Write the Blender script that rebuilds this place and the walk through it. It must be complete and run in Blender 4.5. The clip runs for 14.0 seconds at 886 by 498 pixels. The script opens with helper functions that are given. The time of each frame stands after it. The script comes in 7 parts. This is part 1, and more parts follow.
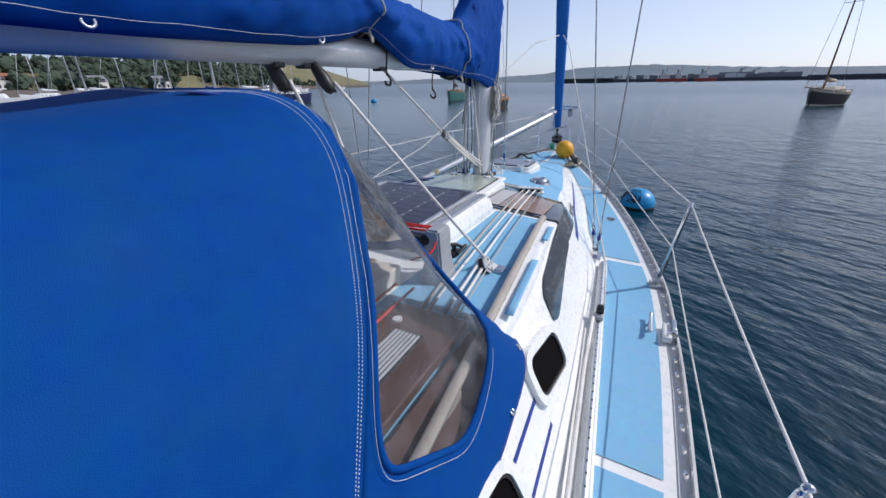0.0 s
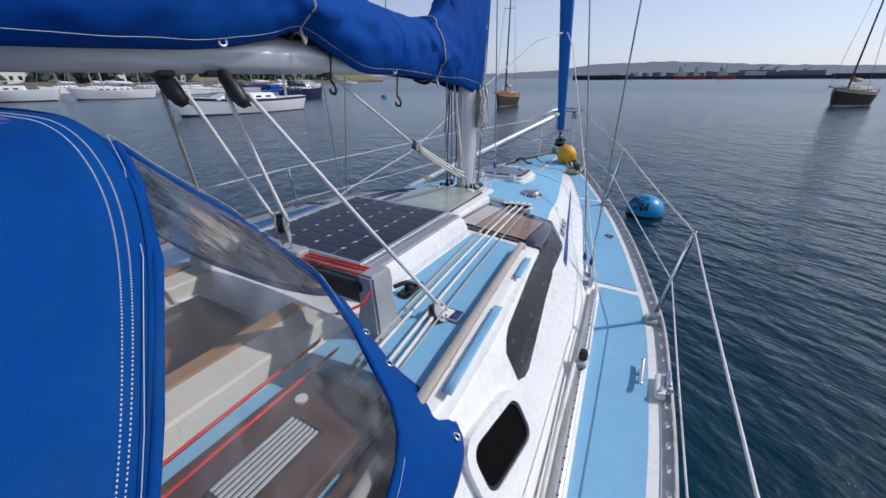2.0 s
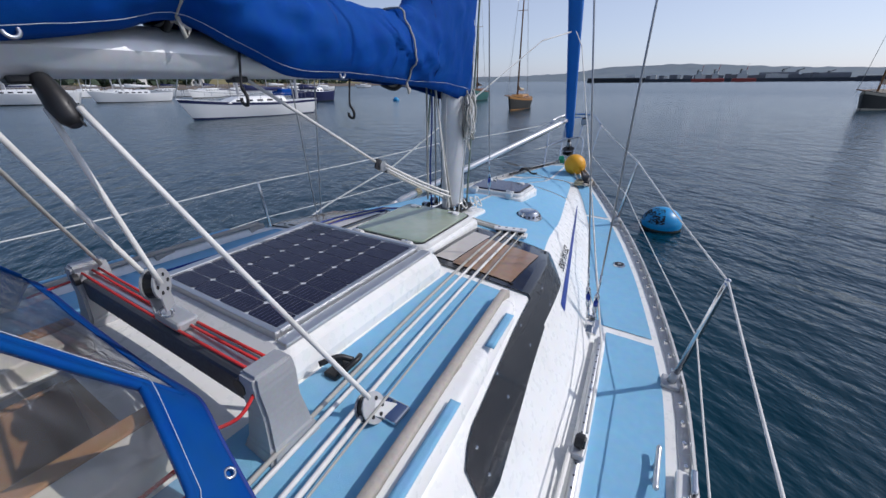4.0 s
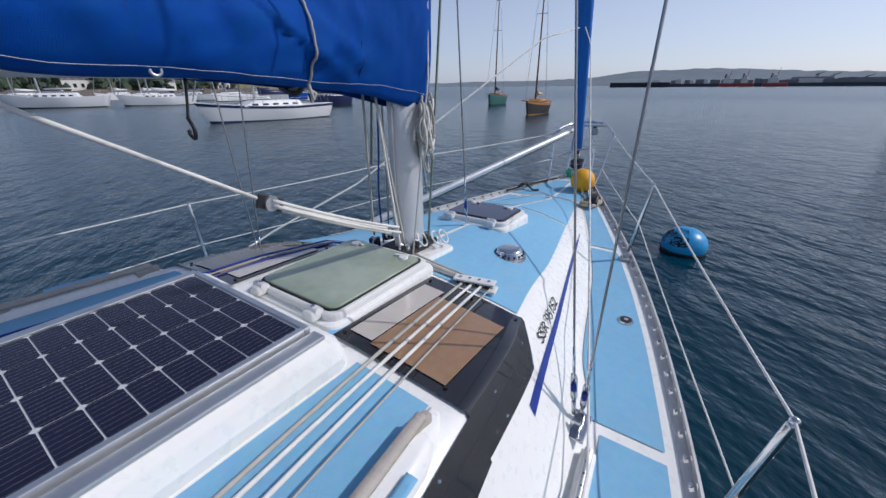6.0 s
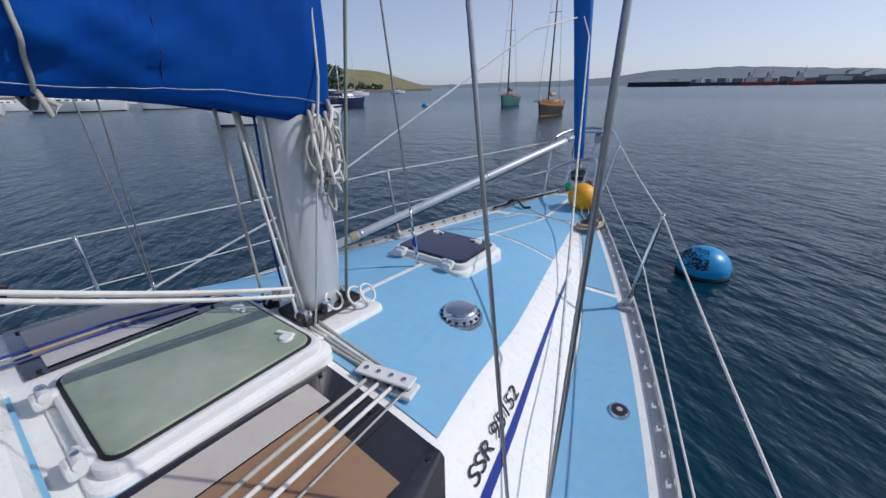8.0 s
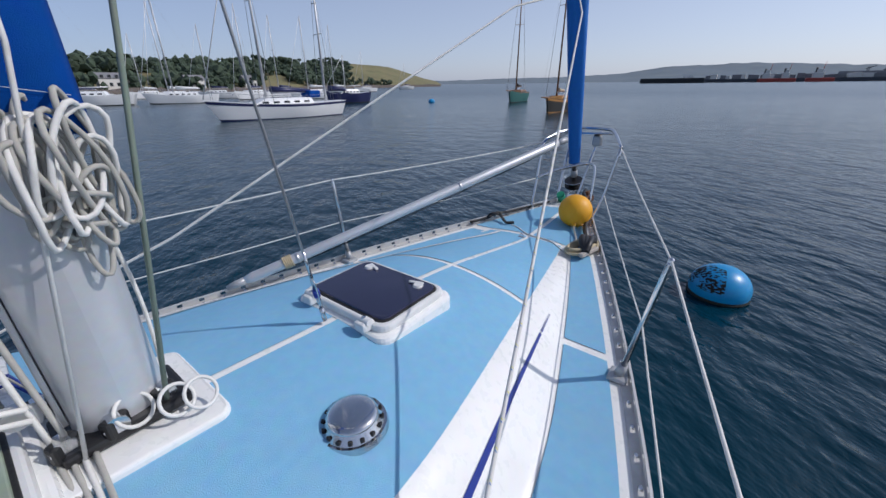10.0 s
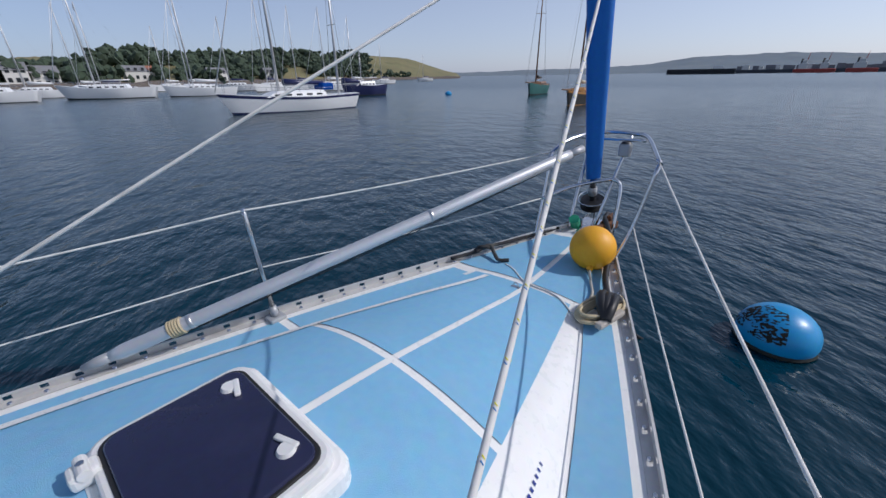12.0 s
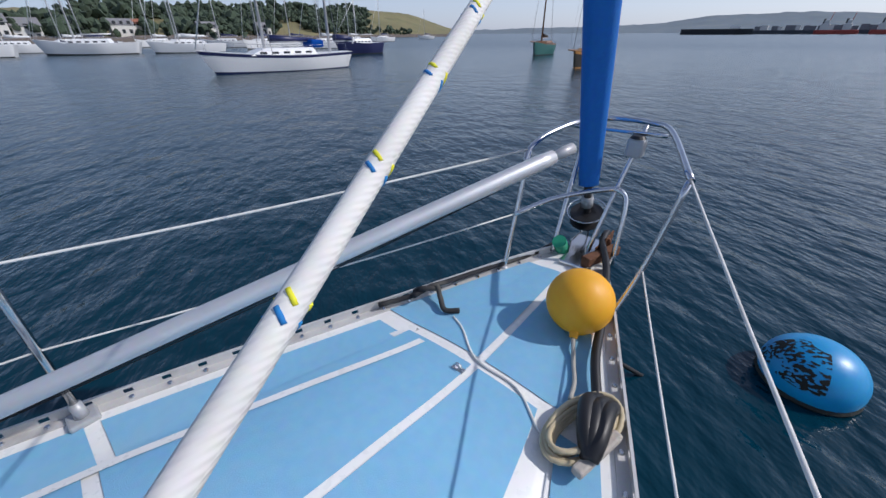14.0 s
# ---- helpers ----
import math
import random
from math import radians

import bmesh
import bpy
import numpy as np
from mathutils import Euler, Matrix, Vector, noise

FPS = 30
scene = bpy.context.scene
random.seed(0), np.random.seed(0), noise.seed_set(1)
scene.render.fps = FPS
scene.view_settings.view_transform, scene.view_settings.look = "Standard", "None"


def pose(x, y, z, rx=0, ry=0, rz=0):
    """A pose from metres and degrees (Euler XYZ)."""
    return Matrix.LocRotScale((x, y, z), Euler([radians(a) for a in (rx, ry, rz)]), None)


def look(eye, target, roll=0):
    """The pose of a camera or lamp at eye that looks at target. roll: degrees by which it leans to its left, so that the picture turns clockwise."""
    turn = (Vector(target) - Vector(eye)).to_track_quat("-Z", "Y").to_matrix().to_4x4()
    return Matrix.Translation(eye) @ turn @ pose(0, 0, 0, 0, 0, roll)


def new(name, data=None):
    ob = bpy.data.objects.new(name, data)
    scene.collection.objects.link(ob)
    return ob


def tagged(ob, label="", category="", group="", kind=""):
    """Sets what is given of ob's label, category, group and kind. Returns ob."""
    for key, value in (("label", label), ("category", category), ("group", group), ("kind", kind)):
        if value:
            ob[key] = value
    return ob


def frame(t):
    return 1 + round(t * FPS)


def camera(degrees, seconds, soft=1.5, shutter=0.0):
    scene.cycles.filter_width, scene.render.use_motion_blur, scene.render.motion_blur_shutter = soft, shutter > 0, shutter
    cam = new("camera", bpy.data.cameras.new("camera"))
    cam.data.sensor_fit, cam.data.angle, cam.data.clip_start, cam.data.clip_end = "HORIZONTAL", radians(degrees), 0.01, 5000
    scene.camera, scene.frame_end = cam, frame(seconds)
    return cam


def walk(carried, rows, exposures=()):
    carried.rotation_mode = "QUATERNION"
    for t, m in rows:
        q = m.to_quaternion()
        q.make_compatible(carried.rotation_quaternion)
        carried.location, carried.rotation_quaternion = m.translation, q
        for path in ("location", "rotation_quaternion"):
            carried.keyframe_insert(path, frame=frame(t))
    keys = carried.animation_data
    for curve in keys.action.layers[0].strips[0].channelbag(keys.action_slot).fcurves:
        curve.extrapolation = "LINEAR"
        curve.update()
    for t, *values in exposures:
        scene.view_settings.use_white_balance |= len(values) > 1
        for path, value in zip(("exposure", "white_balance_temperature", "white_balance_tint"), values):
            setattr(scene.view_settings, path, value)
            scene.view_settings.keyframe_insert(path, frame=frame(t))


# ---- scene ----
cam = camera(99.1, 14.0)
PATH = [
    (0, (1.291, -3.062, 2.215), (0.435, -1.443, 1.411), -0.9),
    (0.5, (1.334, -2.992, 2.244), (0.464, -1.386, 1.429), -0.6),
    (1, (1.378, -2.877, 2.267), (0.501, -1.275, 1.452), -0.4),
    (1.5, (1.379, -2.78, 2.272), (0.494, -1.185, 1.454), -0.4),
    (2, (1.352, -2.664, 2.264), (0.456, -1.076, 1.442), -0.4),
    (2.5, (1.301, -2.549, 2.264), (0.391, -0.967, 1.447), -0.6),
    (3, (1.309, -2.454, 2.28), (0.388, -0.875, 1.466), -0.5),
    (5.5, (1.313, -1.632, 2.253), (0.301, -0.103, 1.455), -0.5),
    (6, (1.28, -1.452, 2.26), (0.249, 0.068, 1.469), -0.4),
    (6.5, (1.298, -1.253, 2.261), (0.245, 0.252, 1.469), -0.8),
    (7, (1.274, -1.06, 2.263), (0.203, 0.437, 1.479), -0.8),
    (7.5, (1.271, -0.885, 2.269), (0.19, 0.608, 1.492), -0.9),
    (8, (1.238, -0.726, 2.262), (0.146, 0.754, 1.477), -0.9),
    (8.5, (1.224, -0.57, 2.24), (0.138, 0.916, 1.457), -0.5),
    (9, (1.218, -0.4, 2.238), (0.127, 1.074, 1.441), -0.4),
    (11.5, (0.946, 0.613, 2.209), (-0.226, 2.019, 1.403), -1.1),
    (12, (0.862, 0.824, 2.211), (-0.319, 2.207, 1.377), -0.9),
    (12.5, (0.784, 0.993, 2.224), (-0.384, 2.363, 1.354), -0.4),
    (13, (0.74, 1.224, 2.224), (-0.421, 2.572, 1.31), -0.6),
    (13.5, (0.659, 1.455, 2.212), (-0.487, 2.795, 1.269), -0.4),
    (14, (0.588, 1.675, 2.202), (-0.544, 2.993, 1.21), -0.3),
]
walk(cam, [(t, look(eye, target, roll)) for t, eye, target, roll in PATH], exposures=[(0, 0.27, 6150, 14), (1, 0.18, 6150, 14), (3, 0.10, 6150, 14), (6, 0.05, 6150, 14), (11.5, 0.02, 6150, 14), (13, 0.07, 6150, 14), (14, 0.20, 6150, 14)])

# ---- world, sun, exposure ----
SUN_EL, SUN_AZ = 42.0, 54.0          # azimuth clockwise from the bow
world = bpy.data.worlds.new("sky_world")
scene.world = world
world.use_nodes = True
wn = world.node_tree
sky = wn.nodes.new("ShaderNodeTexSky")
sky.sky_type, sky.sun_disc = "NISHITA", False
sky.sun_elevation, sky.sun_rotation = radians(SUN_EL), radians(SUN_AZ)
sky.air_density, sky.dust_density, sky.ozone_density = 0.8, 1.0, 2.5
wn.nodes["Background"].inputs[1].default_value = 0.10
haze = wn.nodes.new("ShaderNodeMix")
haze.data_type = "RGBA"
toward = wn.nodes.new("ShaderNodeVectorMath")
toward.operation = "DOT_PRODUCT"
toward.inputs[1].default_value = (math.sin(radians(SUN_AZ)) * math.cos(radians(SUN_EL)), math.cos(radians(SUN_AZ)) * math.cos(radians(SUN_EL)), math.sin(radians(SUN_EL)))
wn.links.new(wn.nodes.new("ShaderNodeTexCoord").outputs["Generated"], toward.inputs[0])
pale = wn.nodes.new("ShaderNodeMapRange")
for slot, value in zip(pale.inputs[1:5], (-0.7, 0.9, 0.0, 1.0)):
    slot.default_value = value
veil = wn.nodes.new("ShaderNodeMix")
veil.data_type = "RGBA"
veil.inputs[6].default_value, veil.inputs[7].default_value = (3.5, 4.2, 5.9, 1), (8.6, 8.9, 9.7, 1)
wn.links.new(toward.outputs["Value"], pale.inputs[0])
wn.links.new(pale.outputs[0], veil.inputs[0])
wn.links.new(veil.outputs[2], haze.inputs[7])
# the haze lies thick along the horizon and thins towards the zenith
parts_xyz, thick = wn.nodes.new("ShaderNodeSeparateXYZ"), wn.nodes.new("ShaderNodeMapRange")
wn.links.new(toward.inputs[0].links[0].from_socket, parts_xyz.inputs[0])
for slot, value in zip(thick.inputs[1:5], (0.0, 0.65, 0.52, 0.10)):
    slot.default_value = value
wn.links.new(parts_xyz.outputs["Z"], thick.inputs[0])
wn.links.new(thick.outputs[0], haze.inputs[0])
wn.links.new(sky.outputs[0], haze.inputs[6])
wn.links.new(haze.outputs[2], wn.nodes["Background"].inputs[0])
sun_data = bpy.data.lights.new("sun", "SUN")
sun_data.energy, sun_data.angle, sun_data.color = 2.4, radians(0.6), (1.0, 0.95, 0.88)
sun = new("sun", sun_data)
_a, _e = radians(SUN_AZ), radians(SUN_EL)
sun.matrix_world = look((40 * math.sin(_a) * math.cos(_e), 40 * math.cos(_a) * math.cos(_e), 40 * math.sin(_e)), (0, 0, 0))
scene.view_settings.exposure = 0.0

# ---- materials ----
def material(name, color, rough=0.5, metal=0.0, var=0.12, scale=8.0, bump=0.0, bump_scale=60.0, spec=0.5, coat=0.0, dirt=None, dirt_scale=3.0, dirt_amount=0.35, obj_random=0.0):
    """A plain surface with variation at two scales, an optional stain colour and a fine relief."""
    m = bpy.data.materials.new(name)
    m.use_nodes = True
    nt = m.node_tree
    b = nt.nodes["Principled BSDF"]
    b.inputs["Roughness"].default_value, b.inputs["Metallic"].default_value = rough, metal
    b.inputs["Specular IOR Level"].default_value, b.inputs["Coat Weight"].default_value = spec, coat
    tc = nt.nodes.new("ShaderNodeTexCoord")

    def noise_tex(sc, detail=4.0):
        n = nt.nodes.new("ShaderNodeTexNoise")
        n.inputs["Scale"].default_value, n.inputs["Detail"].default_value = sc, detail
        nt.links.new(tc.outputs["Object"], n.inputs["Vector"])
        return n

    def mix(fac, a, c, mode="MIX"):
        x = nt.nodes.new("ShaderNodeMix")
        x.data_type, x.blend_type = "RGBA", mode
        for slot, value in ((0, fac), (6, a), (7, c)):
            if isinstance(value, (tuple, float, int)):
                x.inputs[slot].default_value = (*value, 1) if isinstance(value, tuple) else value
            else:
                nt.links.new(value, x.inputs[slot])
        return x.outputs[2]
    big, fine = noise_tex(scale), noise_tex(scale * 9)
    lo, hi = tuple(c * (1 - var) for c in color), tuple(min(1, c * (1 + var)) for c in color)
    col = mix(big.outputs["Fac"], lo, hi)
    col = mix(0.25, col, fine.outputs["Color"], "SOFT_LIGHT") if var > 0 else col
    if dirt:
        d = noise_tex(dirt_scale, 8.0)
        ramp = nt.nodes.new("ShaderNodeValToRGB")
        ramp.color_ramp.elements[0].position, ramp.color_ramp.elements[1].position = 0.52, 0.75
        ramp.color_ramp.elements[1].color = (dirt_amount, dirt_amount, dirt_amount, 1)
        nt.links.new(d.outputs["Fac"], ramp.inputs[0])
        col = mix(ramp.outputs[0], col, dirt)
    if obj_random:
        info = nt.nodes.new("ShaderNodeObjectInfo")
        hsv = nt.nodes.new("ShaderNodeHueSaturation")
        mr = nt.nodes.new("ShaderNodeMapRange")
        mr.inputs[3].default_value, mr.inputs[4].default_value = 1 - obj_random, 1 + obj_random
        nt.links.new(info.outputs["Random"], mr.inputs[0])
        nt.links.new(mr.outputs[0], hsv.inputs["Value"])
        nt.links.new(col, hsv.inputs["Color"])
        col = hsv.outputs[0]
    nt.links.new(col, b.inputs["Base Color"])
    if rough < 0.7:
        mr = nt.nodes.new("ShaderNodeMapRange")
        mr.inputs[3].default_value, mr.inputs[4].default_value = max(0.02, rough * 0.75), min(1, rough * 1.3)
        nt.links.new(fine.outputs["Fac"], mr.inputs[0])
        nt.links.new(mr.outputs[0], b.inputs["Roughness"])
    if bump:
        n = noise_tex(bump_scale, 3.0)
        bp = nt.nodes.new("ShaderNodeBump")
        bp.inputs["Strength"].default_value, bp.inputs["Distance"].default_value = bump, 0.01
        nt.links.new(n.outputs["Fac"], bp.inputs["Height"])
        nt.links.new(bp.outputs[0], b.inputs["Normal"])
    return m


def rope_material(name, color, fleck=None, twist=160.0):
    """Laid or braided rope: fine diagonal relief, with optional coloured flecks."""
    m = material(name, color, 0.85, var=0.2, scale=25, dirt=(0.25, 0.24, 0.2), dirt_scale=6, dirt_amount=0.4)
    nt = m.node_tree
    b = nt.nodes["Principled BSDF"]
    uv = nt.nodes.new("ShaderNodeUVMap")
    w = nt.nodes.new("ShaderNodeTexWave")
    w.bands_direction = "DIAGONAL"
    w.inputs["Scale"].default_value = 1.0
    mp = nt.nodes.new("ShaderNodeMapping")
    mp.inputs["Scale"].default_value = (6.0, twist, 1)
    nt.links.new(uv.outputs[0], mp.inputs[0])
    nt.links.new(mp.outputs[0], w.inputs["Vector"])
    bp = nt.nodes.new("ShaderNodeBump")
    bp.inputs["Strength"].default_value, bp.inputs["Distance"].default_value = 0.2, 0.0008
    nt.links.new(w.outputs["Fac"], bp.inputs["Height"])
    nt.links.new(bp.outputs[0], b.inputs["Normal"])
    return m


def clear_material(name, tint, gloss_rough, cloud=0.15):
    """Clear sheet: seen through, with a Fresnel gloss and a light scuffed haze."""
    m = bpy.data.materials.new(name)
    m.use_nodes = True
    nt = m.node_tree
    nt.nodes.remove(nt.nodes["Principled BSDF"])
    out = nt.nodes["Material Output"]
    tr, gl, df = nt.nodes.new("ShaderNodeBsdfTransparent"), nt.nodes.new("ShaderNodeBsdfGlossy"), nt.nodes.new("ShaderNodeBsdfDiffuse")
    tr.inputs[0].default_value, gl.inputs["Roughness"].default_value = (*tint, 1), gloss_rough
    df.inputs[0].default_value = (0.55, 0.57, 0.6, 1)
    fr = nt.nodes.new("ShaderNodeFresnel")
    fr.inputs[0].default_value = 1.45
    tc, n = nt.nodes.new("ShaderNodeTexCoord"), nt.nodes.new("ShaderNodeTexNoise")
    n.inputs["Scale"].default_value, n.inputs["Detail"].default_value, n.inputs["Distortion"].default_value = 7.0, 6.0, 1.5
    nt.links.new(tc.outputs["Object"], n.inputs["Vector"])
    mr = nt.nodes.new("ShaderNodeMapRange")
    mr.inputs[1].default_value, mr.inputs[2].default_value, mr.inputs[3].default_value, mr.inputs[4].default_value = 0.4, 0.75, cloud * 0.3, cloud * 1.6
    nt.links.new(n.outputs["Fac"], mr.inputs[0])
    bp = nt.nodes.new("ShaderNodeBump")
    bp.inputs["Strength"].default_value, bp.inputs["Distance"].default_value = 0.5, 0.02
    nt.links.new(n.outputs["Fac"], bp.inputs["Height"])
    nt.links.new(bp.outputs[0], gl.inputs["Normal"])
    # fine creases and scratches in the sheet
    big = nt.nodes.new("ShaderNodeTexNoise")
    big.inputs["Scale"].default_value = 6.0
    nt.links.new(tc.outputs["Object"], big.inputs["Vector"])
    warp = nt.nodes.new("ShaderNodeMix")
    warp.data_type = "VECTOR"
    warp.inputs[0].default_value = 0.3
    nt.links.new(tc.outputs["Object"], warp.inputs[4])
    nt.links.new(big.outputs["Color"], warp.inputs[5])
    vo = nt.nodes.new("ShaderNodeTexVoronoi")
    vo.feature = "DISTANCE_TO_EDGE"
    vo.inputs["Scale"].default_value = 6.0
    nt.links.new(warp.outputs[1], vo.inputs["Vector"])
    thin, some, both, total = [nt.nodes.new("ShaderNodeMapRange") for _ in range(2)] + [nt.nodes.new("ShaderNodeMath") for _ in range(2)]
    for q, v in zip(thin.inputs[1:5], (0.0012, 0.006, 0.22, 0.0)):
        q.default_value = v
    for q, v in zip(some.inputs[1:5], (0.52, 0.6, 0.0, 1.0)):
        q.default_value = v
    both.operation, total.operation, total.use_clamp = "MULTIPLY", "ADD", True
    nt.links.new(vo.outputs["Distance"], thin.inputs[0]), nt.links.new(big.outputs["Fac"], some.inputs[0])
    nt.links.new(thin.outputs[0], both.inputs[0]), nt.links.new(some.outputs[0], both.inputs[1])
    nt.links.new(both.outputs[0], total.inputs[0]), nt.links.new(mr.outputs[0], total.inputs[1])
    m1, m2 = nt.nodes.new("ShaderNodeMixShader"), nt.nodes.new("ShaderNodeMixShader")
    nt.links.new(total.outputs[0], m1.inputs[0]), nt.links.new(tr.outputs[0], m1.inputs[1]), nt.links.new(df.outputs[0], m1.inputs[2])
    nt.links.new(fr.outputs[0], m2.inputs[0]), nt.links.new(m1.outputs[0], m2.inputs[1]), nt.links.new(gl.outputs[0], m2.inputs[2])
    nt.links.new(m2.outputs[0], out.inputs[0])
    return m


def water_material():
    m = bpy.data.materials.new("sea_water")
    m.use_nodes = True
    nt = m.node_tree
    b = nt.nodes["Principled BSDF"]
    b.inputs["Roughness"].default_value, b.inputs["IOR"].default_value = 0.05, 1.33
    tc = nt.nodes.new("ShaderNodeTexCoord")
    big = nt.nodes.new("ShaderNodeTexNoise")
    big.inputs["Scale"].default_value = 0.02
    nt.links.new(tc.outputs["Object"], big.inputs["Vector"])
    mx = nt.nodes.new("ShaderNodeMix")
    mx.data_type = "RGBA"
    mx.inputs[6].default_value, mx.inputs[7].default_value = (0.0006, 0.020, 0.042, 1), (0.001, 0.032, 0.044, 1)
    nt.links.new(big.outputs["Fac"], mx.inputs[0])
    nt.links.new(mx.outputs[2], b.inputs["Base Color"])
    # ripples too small to tell apart far off become plain roughness
    far = nt.nodes.new("ShaderNodeVectorMath")
    far.operation = "LENGTH"
    nt.links.new(tc.outputs["Object"], far.inputs[0])
    def by_distance(near, beyond, a, c):
        r = nt.nodes.new("ShaderNodeMapRange")
        for q, v in zip(r.inputs[1:5], (near, beyond, a, c)):
            q.default_value = v
        nt.links.new(far.outputs["Value"], r.inputs[0])
        return r.outputs[0]
    nt.links.new(by_distance(3, 90, 0.11, 0.25), b.inputs["Roughness"])
    last = None
    for sc, stretch, dist, strength, turn, reach in ((0.25, 1.6, 0.2, 0.5, -30, 400), (0.9, 1.8, 0.12, 0.55, 15, 160), (1.7, 2.0, 0.12, 0.7, -46, 300), (4.6, 1.9, 0.065, 0.75, -30, 160), (11.0, 1.6, 0.022, 0.45, -55, 45)):
        mp = nt.nodes.new("ShaderNodeMapping")
        mp.vector_type = "TEXTURE"
        mp.inputs["Rotation"].default_value = (0, 0, radians(turn))
        mp.inputs["Scale"].default_value = (stretch, 1.0, 1.0)
        n = nt.nodes.new("ShaderNodeTexNoise")
        n.inputs["Scale"].default_value, n.inputs["Detail"].default_value = sc, 3.0
        nt.links.new(tc.outputs["Object"], mp.inputs[0])
        nt.links.new(mp.outputs[0], n.inputs["Vector"])
        bp = nt.nodes.new("ShaderNodeBump")
        bp.inputs["Distance"].default_value = dist
        nt.links.new(by_distance(reach * 0.3, reach, strength, strength * 0.15), bp.inputs["Strength"])
        nt.links.new(n.outputs["Fac"], bp.inputs["Height"])
        if last:
            nt.links.new(last, bp.inputs["Normal"])
        last = bp.outputs[0]
    nt.links.new(last, b.inputs["Normal"])
    return m


GEL = material("white_gelcoat", (0.83, 0.83, 0.80), 0.28, var=0.05, scale=3, dirt=(0.6, 0.58, 0.52), dirt_scale=5, dirt_amount=0.25)
DECKBLUE = material("light_blue_nonskid_paint", (0.21, 0.47, 0.68), 0.75, var=0.07, scale=3, bump=0.35, bump_scale=420, dirt=(0.27, 0.47, 0.6), dirt_scale=4, dirt_amount=0.5)
HOODBLUE = material("faded_royal_blue_canvas", (0.0015, 0.057, 0.255), 0.8, var=0.16, scale=2.5, bump=0.25, bump_scale=600, spec=0.1, dirt=(0.012, 0.075, 0.23), dirt_scale=4, dirt_amount=0.5)
CANVAS = material("royal_blue_canvas", (0.001, 0.058, 0.30), 0.75, var=0.2, scale=3, bump=0.25, bump_scale=500, spec=0.12, dirt=(0.004, 0.07, 0.28), dirt_scale=5, dirt_amount=0.6)
SLEEVE = material("bright_blue_sail_strip", (0.01, 0.16, 0.55), 0.7, var=0.1, scale=5, bump=0.2, bump_scale=120)
CANVAS_DARK = material("dark_blue_binding", (0.006, 0.03, 0.2), 0.75, var=0.15, scale=10)
THREAD = material("pale_stitching", (0.55, 0.6, 0.66), 0.9, var=0.1, scale=40)
ALLOY = material("brushed_alloy", (0.62, 0.63, 0.64), 0.38, metal=0.9, var=0.1, scale=12, bump=0.05, bump_scale=200, dirt=(0.4, 0.4, 0.4), dirt_amount=0.4)
MASTALLOY = material("anodised_mast_alloy", (0.66, 0.67, 0.68), 0.42, metal=0.55, var=0.08, scale=5, dirt=(0.45, 0.45, 0.45), dirt_amount=0.4)
RAILALLOY = material("weathered_pale_alloy", (0.60, 0.59, 0.57), 0.5, metal=0.25, var=0.12, scale=9, dirt=(0.36, 0.33, 0.3), dirt_scale=7, dirt_amount=0.6)
STEEL = material("stainless_steel", (0.62, 0.63, 0.64), 0.18, metal=1.0, var=0.08, scale=15)
WIRE = material("stainless_wire", (0.42, 0.42, 0.42), 0.32, metal=0.9, var=0.15, scale=30)
WHITEPLASTIC = material("white_plastic", (0.72, 0.72, 0.7), 0.4, var=0.06, scale=10, dirt=(0.5, 0.49, 0.45), dirt_amount=0.4)
GREYPLASTIC = material("grey_cast_alloy", (0.42, 0.43, 0.44), 0.45, metal=0.3, var=0.12, scale=14)
BLACK = material("black_plastic", (0.014, 0.014, 0.015), 0.45, var=0.2, scale=12)
RUBBER = material("black_rubber_gasket", (0.015, 0.015, 0.015), 0.6, var=0.2, scale=12)
NAVY = material("navy_acrylic", (0.018, 0.02, 0.055), 0.16, var=0.12, scale=6, coat=0.4, dirt=(0.05, 0.05, 0.09), dirt_amount=0.4)
SMOKE = material("smoked_acrylic", (0.02, 0.02, 0.023), 0.14, var=0.12, scale=6, coat=0.5, dirt=(0.045, 0.045, 0.045), dirt_amount=0.4)
PAINTCREAM = material("cream_gloss_paint", (0.74, 0.69, 0.58), 0.4, var=0.06, scale=4)
BUSBAR = material("dull_busbar", (0.13, 0.13, 0.15), 0.5, var=0.1, scale=20)
TAN = material("tan_plywood_behind_acrylic", (0.30, 0.18, 0.10), 0.22, var=0.15, scale=4, coat=0.5, dirt=(0.36, 0.24, 0.15), dirt_amount=0.5)
CREAM = material("cream_blind_behind_acrylic", (0.52, 0.48, 0.43), 0.3, var=0.12, scale=5, coat=0.4, dirt=(0.4, 0.36, 0.3), dirt_amount=0.5)
GREENGLASS = material("green_frosted_acrylic", (0.27, 0.33, 0.24), 0.2, var=0.12, scale=2.5, coat=0.5, dirt=(0.46, 0.5, 0.4), dirt_scale=2.2, dirt_amount=0.9)
CELL = material("dark_blue_solar_cell", (0.010, 0.011, 0.034), 0.16, var=0.15, scale=6, spec=0.3)
CELLGAP = material("white_panel_backsheet", (0.62, 0.64, 0.66), 0.3, var=0.04, scale=10)
TEAK = material("weathered_grey_teak", (0.42, 0.38, 0.33), 0.8, var=0.2, scale=9, bump=0.3, bump_scale=70, dirt=(0.5, 0.47, 0.42), dirt_amount=0.5)
WOOD = material("varnished_wood", (0.36, 0.2, 0.09), 0.4, var=0.22, scale=6, dirt=(0.22, 0.11, 0.05), dirt_amount=0.5)
DARKWOOD = material("dark_mahogany", (0.09, 0.045, 0.035), 0.45, var=0.25, scale=7)
